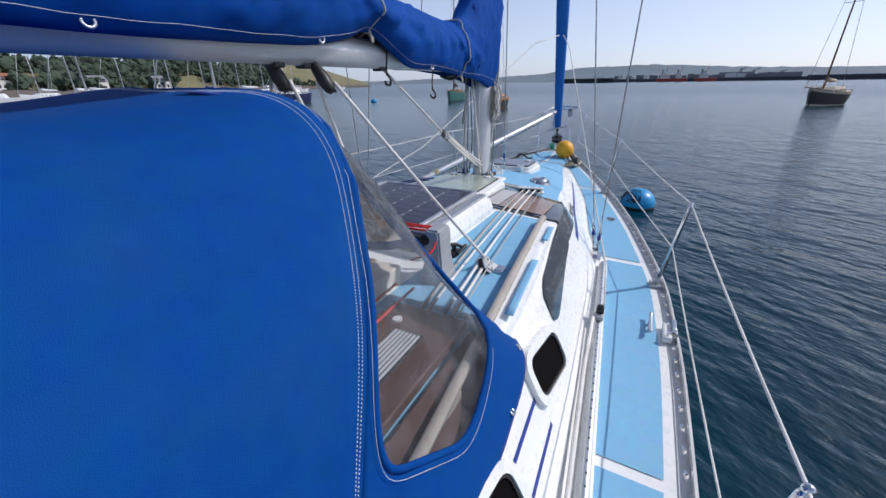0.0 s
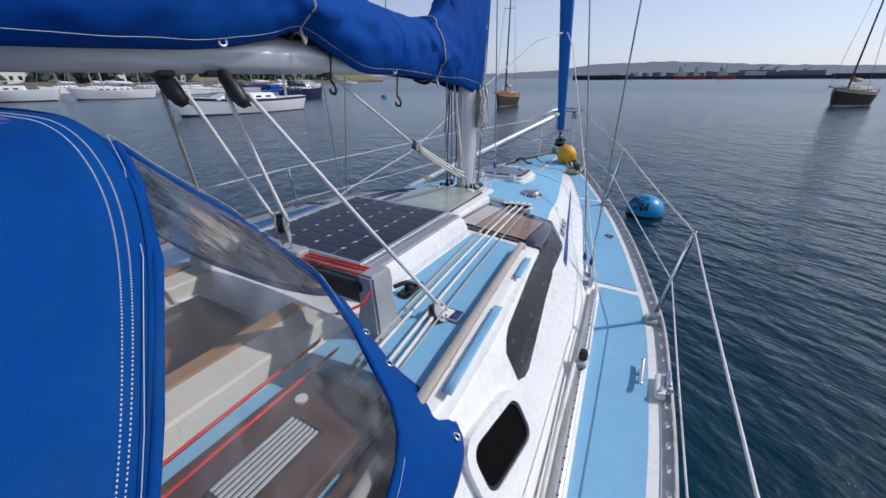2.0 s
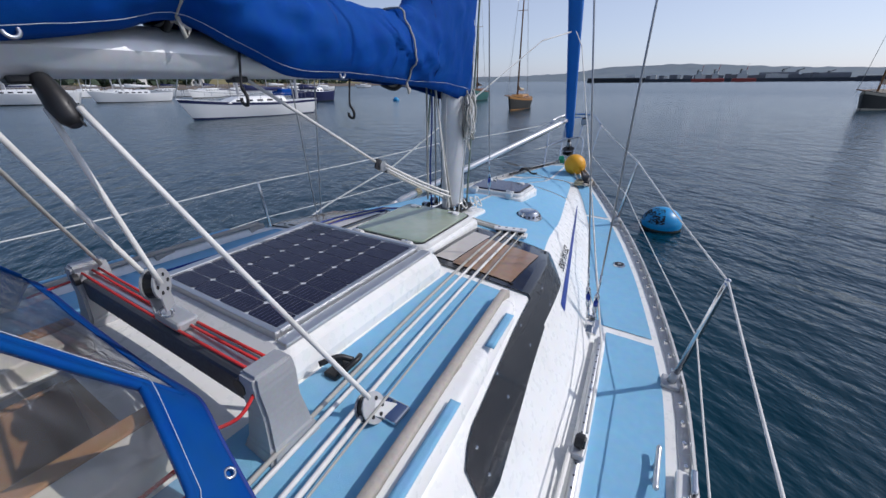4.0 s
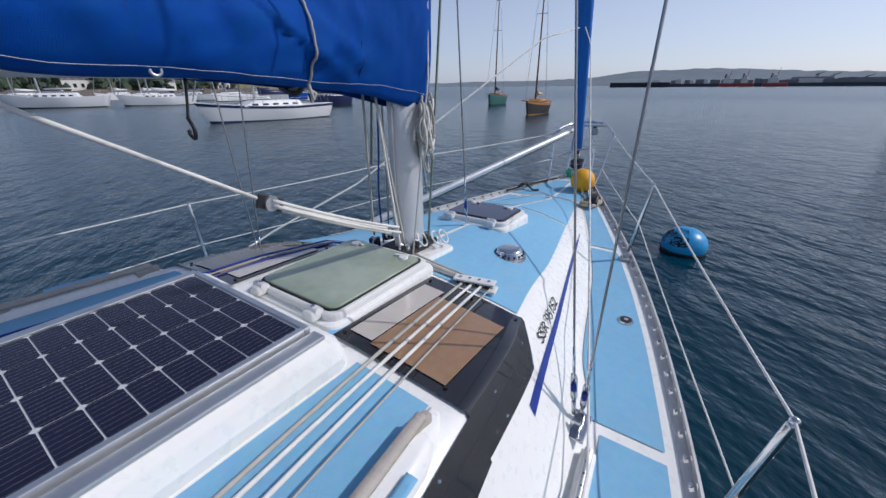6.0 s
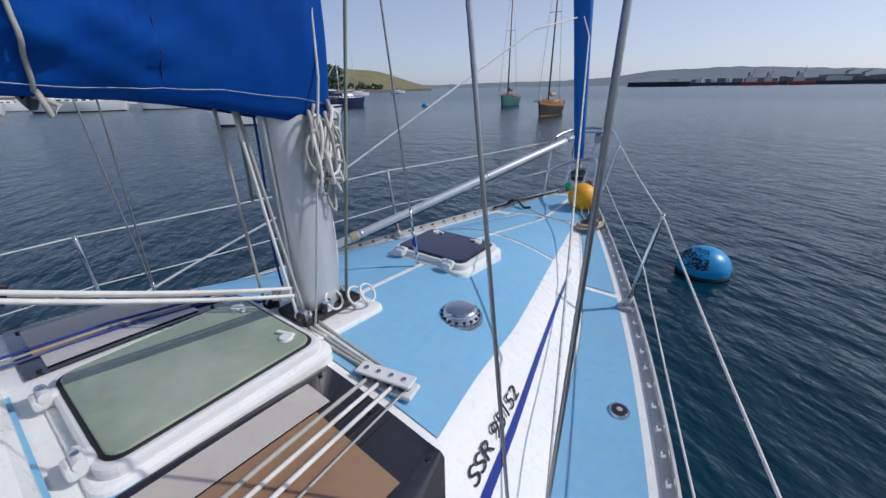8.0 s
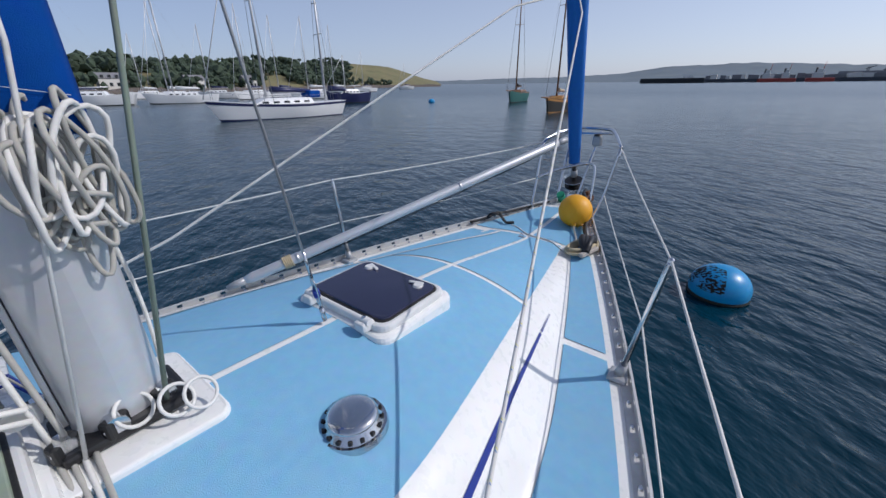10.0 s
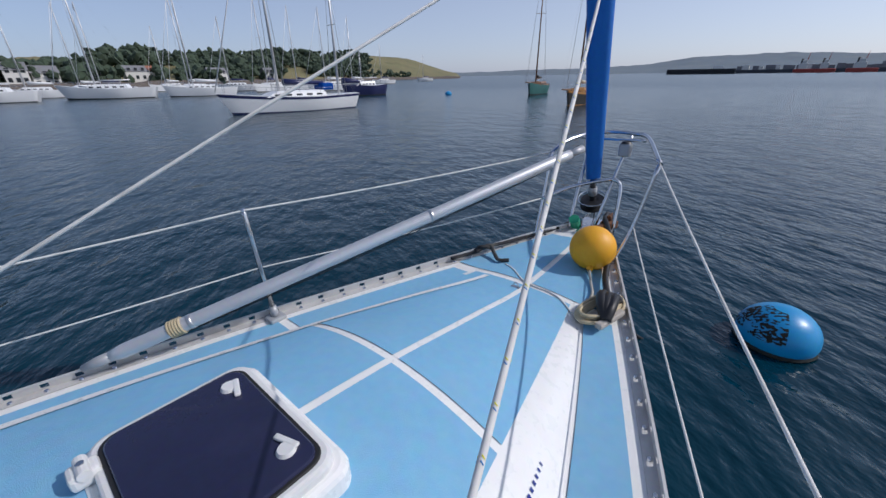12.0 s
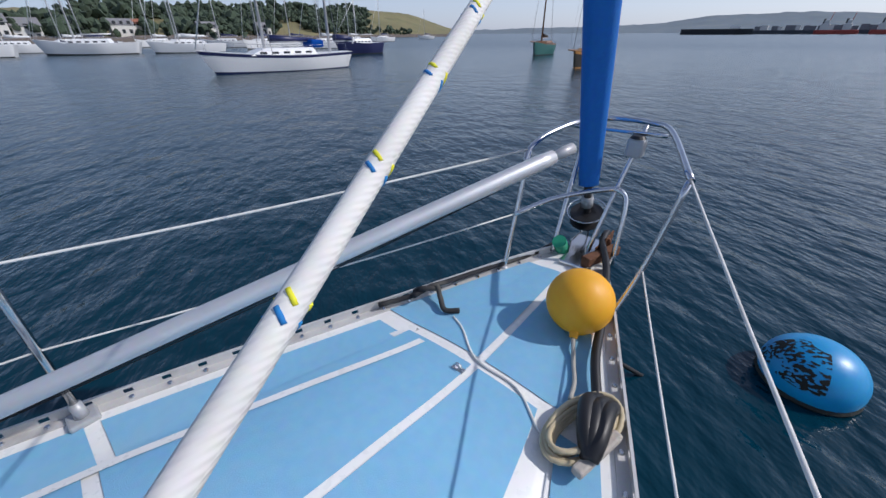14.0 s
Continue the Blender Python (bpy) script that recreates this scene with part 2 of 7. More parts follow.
ROPEWHITE = rope_material("white_braid_rope", (0.72, 0.71, 0.67))
ROPEGREY = rope_material("weathered_grey_rope", (0.42, 0.41, 0.37))
ROPETAN = rope_material("tan_mooring_rope", (0.5, 0.42, 0.27))
ROPERED = rope_material("red_control_line", (0.62, 0.03, 0.03))
ROPEBLUE = rope_material("blue_line", (0.02, 0.05, 0.3))
ROPEBLACK = rope_material("black_line", (0.02, 0.02, 0.022))
ROPEGREEN = rope_material("green_grey_line", (0.2, 0.25, 0.2))
STRIPE = material("blue_stripe_paint", (0.01, 0.03, 0.24), 0.35, var=0.06, scale=8)
LETTER = material("black_lettering", (0.012, 0.012, 0.015), 0.5, var=0.1, scale=20)
YELLOW = material("yellow_buoy_vinyl", (0.86, 0.40, 0.010), 0.5, var=0.06, scale=5, dirt=(0.7, 0.36, 0.03), dirt_amount=0.5)
BUOYBLUE = material("blue_buoy_plastic", (0.006, 0.27, 0.57), 0.36, var=0.08, scale=4)
# dark colour for the buoy's weed, scuffs and the shade at its waterline
BUOY_DARK = material("weed_scuff_and_shade", (0.012, 0.016, 0.014), 0.9, var=0.4, scale=14, bump=0.6, bump_scale=40)
RUST = material("rusty_chain", (0.13, 0.055, 0.025), 0.9, var=0.4, scale=30, bump=0.5, bump_scale=80)
VINYL = clear_material("clear_window_vinyl", (0.86, 0.88, 0.9), 0.06, 0.10)
# near-black, low-gloss colour imitating the unlit cabin behind the portlights
CABIN_DARK = material("painted_cabin_shade", (0.004, 0.003, 0.003), 0.9, var=0.2, scale=8, spec=0.08)
SEA = water_material()

# ---- mesh helpers ----
def link_mesh(name, bm, mat, parent=None, smooth=False):
    me = bpy.data.meshes.new(name)
    bm.normal_update()
    bm.to_mesh(me)
    bm.free()
    me.materials.append(mat)
    if smooth:
        me.polygons.foreach_set("use_smooth", [True] * len(me.polygons))
    ob = new(name, me)
    if parent:
        ob.parent = parent
    return ob


def part(name, bm, mat, parent, label="", smooth=False):
    ob = link_mesh(name, bm, mat, parent, smooth)
    if parent is not None and parent.matrix_basis != Matrix.Identity(4):
        ob.matrix_parent_inverse = parent.matrix_basis.inverted()
    return tagged(ob, label)


def thing(name, label, category, group="", at=(0, 0, 0)):
    ob = new(name)
    ob.location = at
    ob.empty_display_size = 0.1
    return tagged(ob, label, category, group)


def box(bm, c, size, bevel=0.0, rot=None, seg=2):
    r = bmesh.ops.create_cube(bm, size=1.0)
    vs = r["verts"]
    bmesh.ops.scale(bm, vec=size, verts=vs)
    if bevel:
        es = list({e for v in vs for e in v.link_edges})
        got = bmesh.ops.bevel(bm, geom=es, offset=bevel, segments=seg, affect="EDGES", profile=0.5)
        vs = list({v for f in got["faces"] for v in f.verts} | {v for v in vs if v.is_valid})
    if rot is not None:
        bmesh.ops.rotate(bm, cent=(0, 0, 0), matrix=rot, verts=vs)
    bmesh.ops.translate(bm, vec=c, verts=vs)
    return vs


def boxed(c, size, bevel=0.0, rot=None):
    bm = bmesh.new()
    box(bm, c, size, bevel, rot)
    return bm


def cyl(bm, a, b, r0, r1=None, seg=14):
    a, b = Vector(a), Vector(b)
    d = b - a
    r = bmesh.ops.create_cone(bm, cap_ends=True, segments=seg, radius1=r0, radius2=r0 if r1 is None else r1, depth=d.length)
    m = Matrix.Translation((a + b) / 2) @ d.to_track_quat("Z", "Y").to_matrix().to_4x4()
    bmesh.ops.transform(bm, matrix=m, verts=r["verts"])
    return r["verts"]


def ball(bm, c, r, scale=(1, 1, 1), u=20, v=12):
    g = bmesh.ops.create_uvsphere(bm, u_segments=u, v_segments=v, radius=r)
    bmesh.ops.scale(bm, vec=scale, verts=g["verts"])
    bmesh.ops.translate(bm, vec=c, verts=g["verts"])
    return g["verts"]


def torus(bm, c, R, r, axis=(0, 0, 1), seg=20, ring=8):
    q = Vector(axis).to_track_quat("Z", "Y")
    pts = [Vector(c) + q @ Vector((R * math.cos(2 * math.pi * i / seg), R * math.sin(2 * math.pi * i / seg), 0)) for i in range(seg)]
    tube(bm, pts, r, ring, closed=True)


def smooth_path(pts, n=6):
    """A Catmull-Rom path through the points."""
    P = [Vector(p) for p in pts]
    P = [P[0] * 2 - P[1]] + P + [P[-1] * 2 - P[-2]]
    out = []
    for i in range(1, len(P) - 2):
        a, b, c, d = P[i - 1:i + 3]
        for k in range(n):
            t = k / n
            out.append(0.5 * ((2 * b) + (c - a) * t + (2 * a - 5 * b + 4 * c - d) * t * t + (3 * b - a - 3 * c + d) * t ** 3))
    return out + [P[-2]]


def tube(bm, pts, r, seg=8, closed=False):
    """A round sweep along points, with lengthwise UVs; r may be a list."""
    pts = [Vector(p) for p in pts]
    n = len(pts)
    uvl = bm.loops.layers.uv.verify()
    rings, run, up = [], [0.0], None
    for i in range(n):
        a, b = (pts[(i - 1) % n], pts[(i + 1) % n]) if closed else (pts[max(i - 1, 0)], pts[min(i + 1, n - 1)])
        d = (b - a).normalized()
        if up is None:
            up = Vector((0, 0, 1)) if abs(d.z) < 0.9 else Vector((1, 0, 0))
        s = d.cross(up).normalized()
        up = s.cross(d).normalized()
        rr = r[i] if isinstance(r, (list, tuple)) else r
        rings.append([bm.verts.new(pts[i] + rr * (math.cos(2 * math.pi * k / seg) * s + math.sin(2 * math.pi * k / seg) * up)) for k in range(seg)])
        if i:
            run.append(run[-1] + (pts[i] - pts[i - 1]).length)
    run.append(run[-1] + (pts[-1] - pts[0]).length)
    for i in range(n if closed else n - 1):
        p, q = rings[i], rings[(i + 1) % n]
        for k in range(seg):
            f = bm.faces.new((p[k], p[(k + 1) % seg], q[(k + 1) % seg], q[k]))
            f.smooth = True
            for loop, uv in zip(f.loops, ((k / seg, run[i]), ((k + 1) / seg, run[i]), ((k + 1) / seg, run[i + 1]), (k / seg, run[i + 1]))):
                loop[uvl].uv = uv
    if not closed:
        bm.faces.new(rings[0][::-1])
        bm.faces.new(rings[-1])


def sag(a, b, drop, n=10):
    a, b = Vector(a), Vector(b)
    return [a.lerp(b, i / n) - Vector((0, 0, drop * 4 * (i / n) * (1 - i / n))) for i in range(n + 1)]


def rope(name, pts, r, mat, label, category="rope", group="", seg=8):
    bm = bmesh.new()
    tube(bm, pts, r, seg)
    return tagged(link_mesh(name, bm, mat), label, category, group)


def surface(rows, thick=0.0):
    """A grid of quads through rows of points; thick gives it a back and rim."""
    bm = bmesh.new()
    V = [[bm.verts.new(p) for p in row] for row in rows]
    for a, b in zip(V, V[1:]):
        for k in range(len(a) - 1):
            f = bm.faces.new((a[k], a[k + 1], b[k + 1], b[k]))
            f.smooth = True
    if thick:
        bm.normal_update()
        bmesh.ops.solidify(bm, geom=bm.faces[:], thickness=thick)
    return bm


def rounded(w, h, r, n=5):
    """A rounded rectangle round the origin, as 2D points."""
    out = []
    for cx, cy, a0 in ((w / 2 - r, h / 2 - r, 0), (-w / 2 + r, h / 2 - r, 90), (-w / 2 + r, -h / 2 + r, 180), (w / 2 - r, -h / 2 + r, 270)):
        out += [(cx + r * math.cos(radians(a0 + 90 * k / n)), cy + r * math.sin(radians(a0 + 90 * k / n))) for k in range(n + 1)]
    return out


def slab(outline, place, z0, z1, edge=0.0):
    """A plate with the 2D outline between z0 and z1, laid by place(x, y, z); edge: width of the rounded rim."""
    bm = bmesh.new()
    k = [(0, z0), (0, z1 - edge)] + ([(edge * 0.3, z1 - edge * 0.3)] if edge else []) + [(edge, z1)]
    cx, cy = sum(p[0] for p in outline) / len(outline), sum(p[1] for p in outline) / len(outline)
    rings = []
    for inset, z in k:
        ring = []
        for x, y in outline:
            d = Vector((cx - x, cy - y))
            q = Vector((x, y)) + d.normalized() * inset
            ring.append(bm.verts.new(place(q.x, q.y, z)))
        rings.append(ring)
    n = len(outline)
    for a, b in zip(rings, rings[1:]):
        for i in range(n):
            bm.faces.new((a[i], a[(i + 1) % n], b[(i + 1) % n], b[i]))
    bm.faces.new(rings[-1])
    bm.faces.new(rings[0][::-1])
    return bm


def hoop(outer, inner, place, z0, z1):
    """A flat frame between two outlines of equal count."""
    bm = bmesh.new()
    n = len(outer)
    R = [[bm.verts.new(place(x, y, z)) for x, y in o] for o, z in ((outer, z0), (outer, z1), (inner, z1), (inner, z0))]
    for a, b in zip(R, R[1:] + R[:1]):
        for i in range(n):
            bm.faces.new((a[i], a[(i + 1) % n], b[(i + 1) % n], b[i]))
    return bm


def spline(table):
    """A smooth function through (y, value) stations."""
    xs, ys = [p[0] for p in table], [p[1] for p in table]
    m = [(ys[min(i + 1, len(ys) - 1)] - ys[max(i - 1, 0)]) / (xs[min(i + 1, len(xs) - 1)] - xs[max(i - 1, 0)]) for i in range(len(xs))]

    def f(x):
        x = min(max(x, xs[0]), xs[-1])
        i = max(k for k in range(len(xs) - 1) if xs[k] <= x or k == 0)
        h = xs[i + 1] - xs[i]
        t = (x - xs[i]) / h
        return ((2 * t ** 3 - 3 * t * t + 1) * ys[i] + (t ** 3 - 2 * t * t + t) * h * m[i] + (-2 * t ** 3 + 3 * t * t) * ys[i + 1] + (t ** 3 - t * t) * h * m[i + 1])
    return f


# ---- the yacht's shape: x to starboard, y to the bow, z from the water ----
half_beam = spline([(-5.4, 1.0), (-4.5, 1.3), (-3.5, 1.53), (-2.5, 1.63), (-1.5, 1.64), (-0.9, 1.61), (-0.4, 1.55), (0.35, 1.36), (1.0, 1.15), (1.6, 0.93), (2.24, 0.67), (2.83, 0.41), (3.2, 0.24), (3.5, 0.07)])
foot_x = spline([(-5.4, 1.0), (-2.9, 1.25), (-2.2, 1.235), (-1.5, 1.2), (-0.12, 1.09), (0.22, 0.97), (0.6, 0.885), (1.07, 0.785), (1.69, 0.6), (2.2, 0.43), (2.5, 0.32), (3.5, 0.02)])
top_x = spline([(-5.4, 0.9), (-2.9, 1.0), (-1.7, 0.97), (-1.0, 0.90), (-0.4, 0.84), (-0.1, 0.77), (0.2, 0.715), (0.6, 0.67), (1.5, 0.5), (2.2, 0.365), (2.5, 0.30), (3.5, 0.01)])
deck_z = spline([(-5.4, 1.0), (-3.0, 0.95), (-2.0, 0.94), (-0.4, 0.95), (0.6, 1.01), (1.47, 1.062), (2.5, 1.12), (3.5, 1.19)])
top_z = spline([(-5.4, 1.35), (-2.9, 1.4), (-1.0, 1.41), (-0.35, 1.38), (0.0, 1.33), (0.5, 1.285), (1.0, 1.25), (1.5, 1.205), (2.0, 1.16), (2.5, 1.13), (3.5, 1.195)])
mid_z = spline([(-5.4, 1.4), (-2.9, 1.47), (-1.0, 1.46), (-0.2, 1.435), (0.0, 1.42), (0.5, 1.39), (1.0, 1.355), (1.48, 1.305), (2.0, 1.22), (2.5, 1.15), (3.5, 1.2)])


def shift(y):
    return 0.03 * min(max((y + 1) / 2, 0), 1)


def beam(y, side=1):
    return side * half_beam(y) + shift(y)


def skin(x, y):
    """The height of deck and coachroof."""
    ax, f, t = (abs(x) if abs(x) <= top_x(y) else max(abs(x - shift(y)), top_x(y))), foot_x(y), top_x(y)
    if ax >= f:
        return deck_z(y) + 0.006 * max(0, 1 - (ax - f) / 0.3)
    if ax > t:
        k = (ax - t) / max(f - t, 1e-6)
        k = k * 0.85 + 0.15 * (3 * k * k - 2 * k ** 3)
        return top_z(y) + (deck_z(y) + 0.006 - top_z(y)) * k
    return top_z(y) + (mid_z(y) - top_z(y)) * (1 - (x / t) ** 2)


def on(x, y, dz=0.0):
    return Vector((x, y, skin(x, y) + dz))


HATCHWAY = (-0.17, 0.31, -2.9, -2.02)


def build_deck():
    ys = [-5.4 + i * 0.1 for i in range(25)] + [-3.0 + i * 0.05 for i in range(129)] + [3.45]
    ys = sorted(set(round(v, 3) for v in ys if v <= 3.46))
    bm = bmesh.new()
    rows = []
    for y in ys:
        t, f, hb = top_x(y), foot_x(y), half_beam(y)
        f = min(f, hb - 0.01)
        t = min(t, f - 0.005)
        half = [t * k / 12 for k in range(13)] + [t + (f - t) * k / 5 for k in range(1, 6)] + [f + (hb - f) * k / 3 for k in range(1, 4)]
        xs = [-v for v in half[:0:-1]] + half
        rows.append([bm.verts.new((x + (shift(y) if abs(x) > t else 0), y, skin(x + (shift(y) if abs(x) > t else 0), y))) for x in xs])
    for a, b in zip(rows, rows[1:]):
        for k in range(len(a) - 1):
            c = (a[k].co + b[k + 1].co) / 2
            if HATCHWAY[0] < c.x < HATCHWAY[1] and HATCHWAY[2] < c.y < HATCHWAY[3]:
                continue
            if c.y < -3.0 and abs(c.x) < 0.75:
                continue
            bm.faces.new((a[k], a[k + 1], b[k + 1], b[k])).smooth = True
    return tagged(link_mesh("deck", bm, GEL), "white gelcoat yacht deck and coachroof with painted panels", "deck", kind="structure")


def build_hull():
    ys = [-5.4 + i * 0.2 for i in range(45)] + [3.45]
    rows = []
    for y in ys:
        hb, dz = half_beam(y), deck_z(y)
        row = []
        for side in (-1, 1):
            pts = []
            for k in range(7):
                u = k / 6
                z = dz - 0.004 + (-0.35 - dz) * u
                fwd = max(0, (y - 1.0) / 2.5)
                w = hb * (1 - 0.16 * u ** 1.5 * (1 + 2.2 * fwd)) if u else hb
                pts.append(Vector((side * max(w, 0.004) + shift(y), y - 0.55 * u * max(0, fwd) ** 3, z)))
            row += pts if side == -1 else pts[::-1]
        rows.append(row[::-1])
    bm = surface(rows)
    return tagged(link_mesh("hull", bm, GEL), "white glassfibre yacht hull afloat in calm water", "hull", kind="structure")


deck = build_deck()
build_hull()

# cockpit well and companionway, closing the boat below the hood
bm = bmesh.new()
box(bm, (0, -4.2, 0.55), (1.5, 2.4, 0.04), 0.01)
for s in (-1, 1):
    box(bm, (s * 0.76, -4.2, 0.95), (0.04, 2.4, 0.86), 0.01)
box(bm, (0, -5.4, 0.95), (1.5, 0.04, 0.86), 0.01)
tagged(link_mesh("cockpit_well", bm, GEL), "white moulded cockpit well", "cockpit", kind="structure")
bm = bmesh.new()
box(bm, (0.07, -2.46, 0.5), (0.6, 0.95, 0.04))
for x in (-0.21, 0.345):
    box(bm, (x, -2.46, 0.96), (0.04, 0.9, 0.88))
box(bm, (0.07, -1.99, 0.95), (0.6, 0.04, 0.88))
tagged(link_mesh("companionway_lining", bm, WOOD), "varnished wooden companionway lining", "companionway", kind="structure")


def blue_panel(y0, y1, xa, xb, name="nonskid_panel", lift=0.004, mat=None):
    """A painted tread panel, laid on the deck between two edges."""
    ny = max(2, int((y1 - y0) / 0.06) + 1)
    rows = []
    for i in range(ny + 1):
        y = y0 + (y1 - y0) * i / ny
        a, b = xa(y), xb(y)
        if b - a < 0.004:
            b = a + 0.004
        nx = 10
        rows.append([on(a + (b - a) * k / nx, y, lift) for k in range(nx + 1)])
    return part(name, surface(rows), mat or DECKBLUE, deck)


for s in (1, -1):
    for y0, y1 in ((-4.6, -1.99), (-1.94, -0.19), (-0.135, 1.50), (1.545, 2.46)):
        inner = lambda y: foot_x(y) + (0.07 if y < -0.16 else 0.012) + shift(y) * s
        outer = lambda y: half_beam(y) - 0.095 + shift(y) * s
        if s > 0:
            blue_panel(y0, y1, inner, outer)
        else:
            blue_panel(y0, y1, lambda y: -outer(y), (lambda y: -inner(y)) if y0 < 1.5 else (lambda y: -top_x(y) - 0.004))
roof_edge = lambda y: top_x(y) - 0.012
for s in (1, -1):
    for y0, y1 in ((-0.12, 1.487), (1.522, 2.49)):
        if s > 0:
            blue_panel(y0, y1, lambda y: 0.051, roof_edge)
        else:
            blue_panel(y0, y1, lambda y: -roof_edge(y) - 0.008, lambda y: 0.021)
    fore = lambda y: max(0.06, min(half_beam(y) - 0.075, 0.6))
    if s > 0:
        blue_panel(2.535, 3.22, lambda y: 0.05, fore)
    else:
        blue_panel(2.535, 3.22, lambda y: -fore(y), lambda y: 0.018)
    a, b = (lambda y: 0.50), (lambda y: min(0.785 + 0.088 * (-y - 0.8), top_x(y) - 0.02))
    if s > 0:
        blue_panel(-2.75, -0.80, a, b)
    else:
        blue_panel(-2.75, -0.80, lambda y: -b(y), lambda y: -a(y))
crest = lambda y: max(-0.68 + 0.29 * (y - 0.89), -top_x(y) + 0.002)
blue_panel(0.1, 2.47, crest, lambda y: crest(y) + 0.052 - 0.008 * y, "painted_line", 0.0085, GEL)
blue_panel(-0.86, -0.795, lambda y: -0.28, lambda y: 0.36, lift=0.006)
blue_panel(-0.80, -0.66, lambda y: 0.30, lambda y: 0.335, lift=0.006)

# ---- water: one sheet to the horizon ----
def build_water():
    bm = bmesh.new()
    vs = [bm.verts.new((x, y, 0)) for x, y in ((-4800, -4800), (4800, -4800), (4800, 4800), (-4800, 4800))]
    bm.faces.new(vs)
    return tagged(link_mesh("water", bm, SEA), "calm dark teal harbour water with small ripples", "water", kind="structure")


build_water()

# ---- deck fittings ----
def toe_rail(side):
    """A slotted alloy rail along the deck edge: foot flange, posts between the slots, and a top lip."""
    bm = bmesh.new()
    ys = [-4.6 + i * 0.055 for i in range(146)]
    def at(y, inset, z):
        return Vector((beam(y, side) - side * inset, y, deck_z(y) + z))
    def strip(i0, z0, z1, a, b, y0, y1):
        vs = [bm.verts.new(at(y, q, z)) for y in (y0, y1) for q, z in ((a, z0), (b, z0), (b, z1), (a, z1))]
        for f in ((0, 1, 5, 4), (1, 2, 6, 5), (2, 3, 7, 6), (3, 0, 4, 7), (0, 3, 2, 1), (4, 5, 6, 7)):
            bm.faces.new([vs[k] for k in f])
    for i in range(len(ys) - 1):
        y0, y1 = ys[i], ys[i + 1]
        strip(i, 0.002, 0.006, 0.002, 0.05, y0, y1)
        strip(i, 0.006, 0.014, 0.005, 0.010, y0, y1)
        strip(i, 0.036, 0.044, 0.003, 0.013, y0, y1)
        if i % 2 == 0:
            strip(i, 0.014, 0.036, 0.005, 0.010, y0, y1)
        else:
            strip(i, 0.014, 0.036, 0.005, 0.010, y0, y0 + 0.014)
            strip(i, 0.014, 0.036, 0.005, 0.010, y1 - 0.014, y1)
    rail = tagged(link_mesh("toe_rail", bm, RAILALLOY), "slotted silver alloy toe rail along the deck edge", "toe rail", "toe rails")
    for i in range(1, len(ys) - 1, 2):
        y = ys[i] + 0.027
        bolt = bmesh.new()
        cyl(bolt, at(y, 0.028, 0.005), at(y, 0.028, 0.011), 0.011, 0.008, 8)
        part("bolt", bolt, STEEL, rail)
    return rail


for s in (1, -1):
    toe_rail(s)


def stanchion(y, side, h=0.58, lean=0.085, dy=0.0):
    b = Vector((beam(y, side) - side * 0.055, y, deck_z(y)))
    root = thing("stanchion", "stainless steel guardrail stanchion in a cast deck socket", "stanchion", "guardrail stanchions", b)
    top = b + Vector((side * lean, dy, h))
    bm = bmesh.new()
    box(bm, b + Vector((0, 0, 0.012)), (0.08, 0.085, 0.024), 0.008)
    part("base_plate", bm, GREYPLASTIC, root)
    bm = bmesh.new()
    cyl(bm, b + Vector((0, 0, 0.02)), b + (top - b) * 0.13, 0.021, 0.018)
    part("socket", bm, GREYPLASTIC, root, smooth=True)
    bm = bmesh.new()
    tube(bm, [b + (top - b) * 0.06, b + (top - b) * 0.97, top], [0.0125, 0.0125, 0.009], 10)
    part("post", bm, STEEL, root)
    bm = bmesh.new()
    ball(bm, top, 0.012, u=10, v=8)
    part("cap", bm, STEEL, root, smooth=True)
    return b, top


posts = {}
for s in (1, -1):
    posts[s] = [stanchion(y, s) for y in ((-4.3, -2.35, -0.445, 1.43) if s > 0 else (-4.3, -2.35, -0.36, 1.51))]
PUL = {1: Vector((0.425, 3.21, 1.745)), -1: Vector((-0.252, 3.285, 1.73))}
PULM = {1: Vector((0.365, 3.16, 1.375)), -1: Vector((-0.25, 3.19, 1.43))}
for s in (1, -1):
    tops = [p[1] for p in posts[s]] + [PUL[s]]
    mids = [p[0].lerp(p[1], 0.5) for p in posts[s]] + [PULM[s]]
    for chain, nm in ((tops, "upper"), (mids, "lower")):
        pts = []
        for a, b in zip(chain, chain[1:]):
            pts += sag(a, b, 0.012, 5)[:-1]
        bm = bmesh.new()
        tube(bm, pts + [chain[-1]], 0.0045 if nm == "upper" else 0.0035, 6)
        tagged(link_mesh("guard_wire", bm, ROPEWHITE), "thin white covered guard wire strung between stanchions", "guard wire", "guard wires")


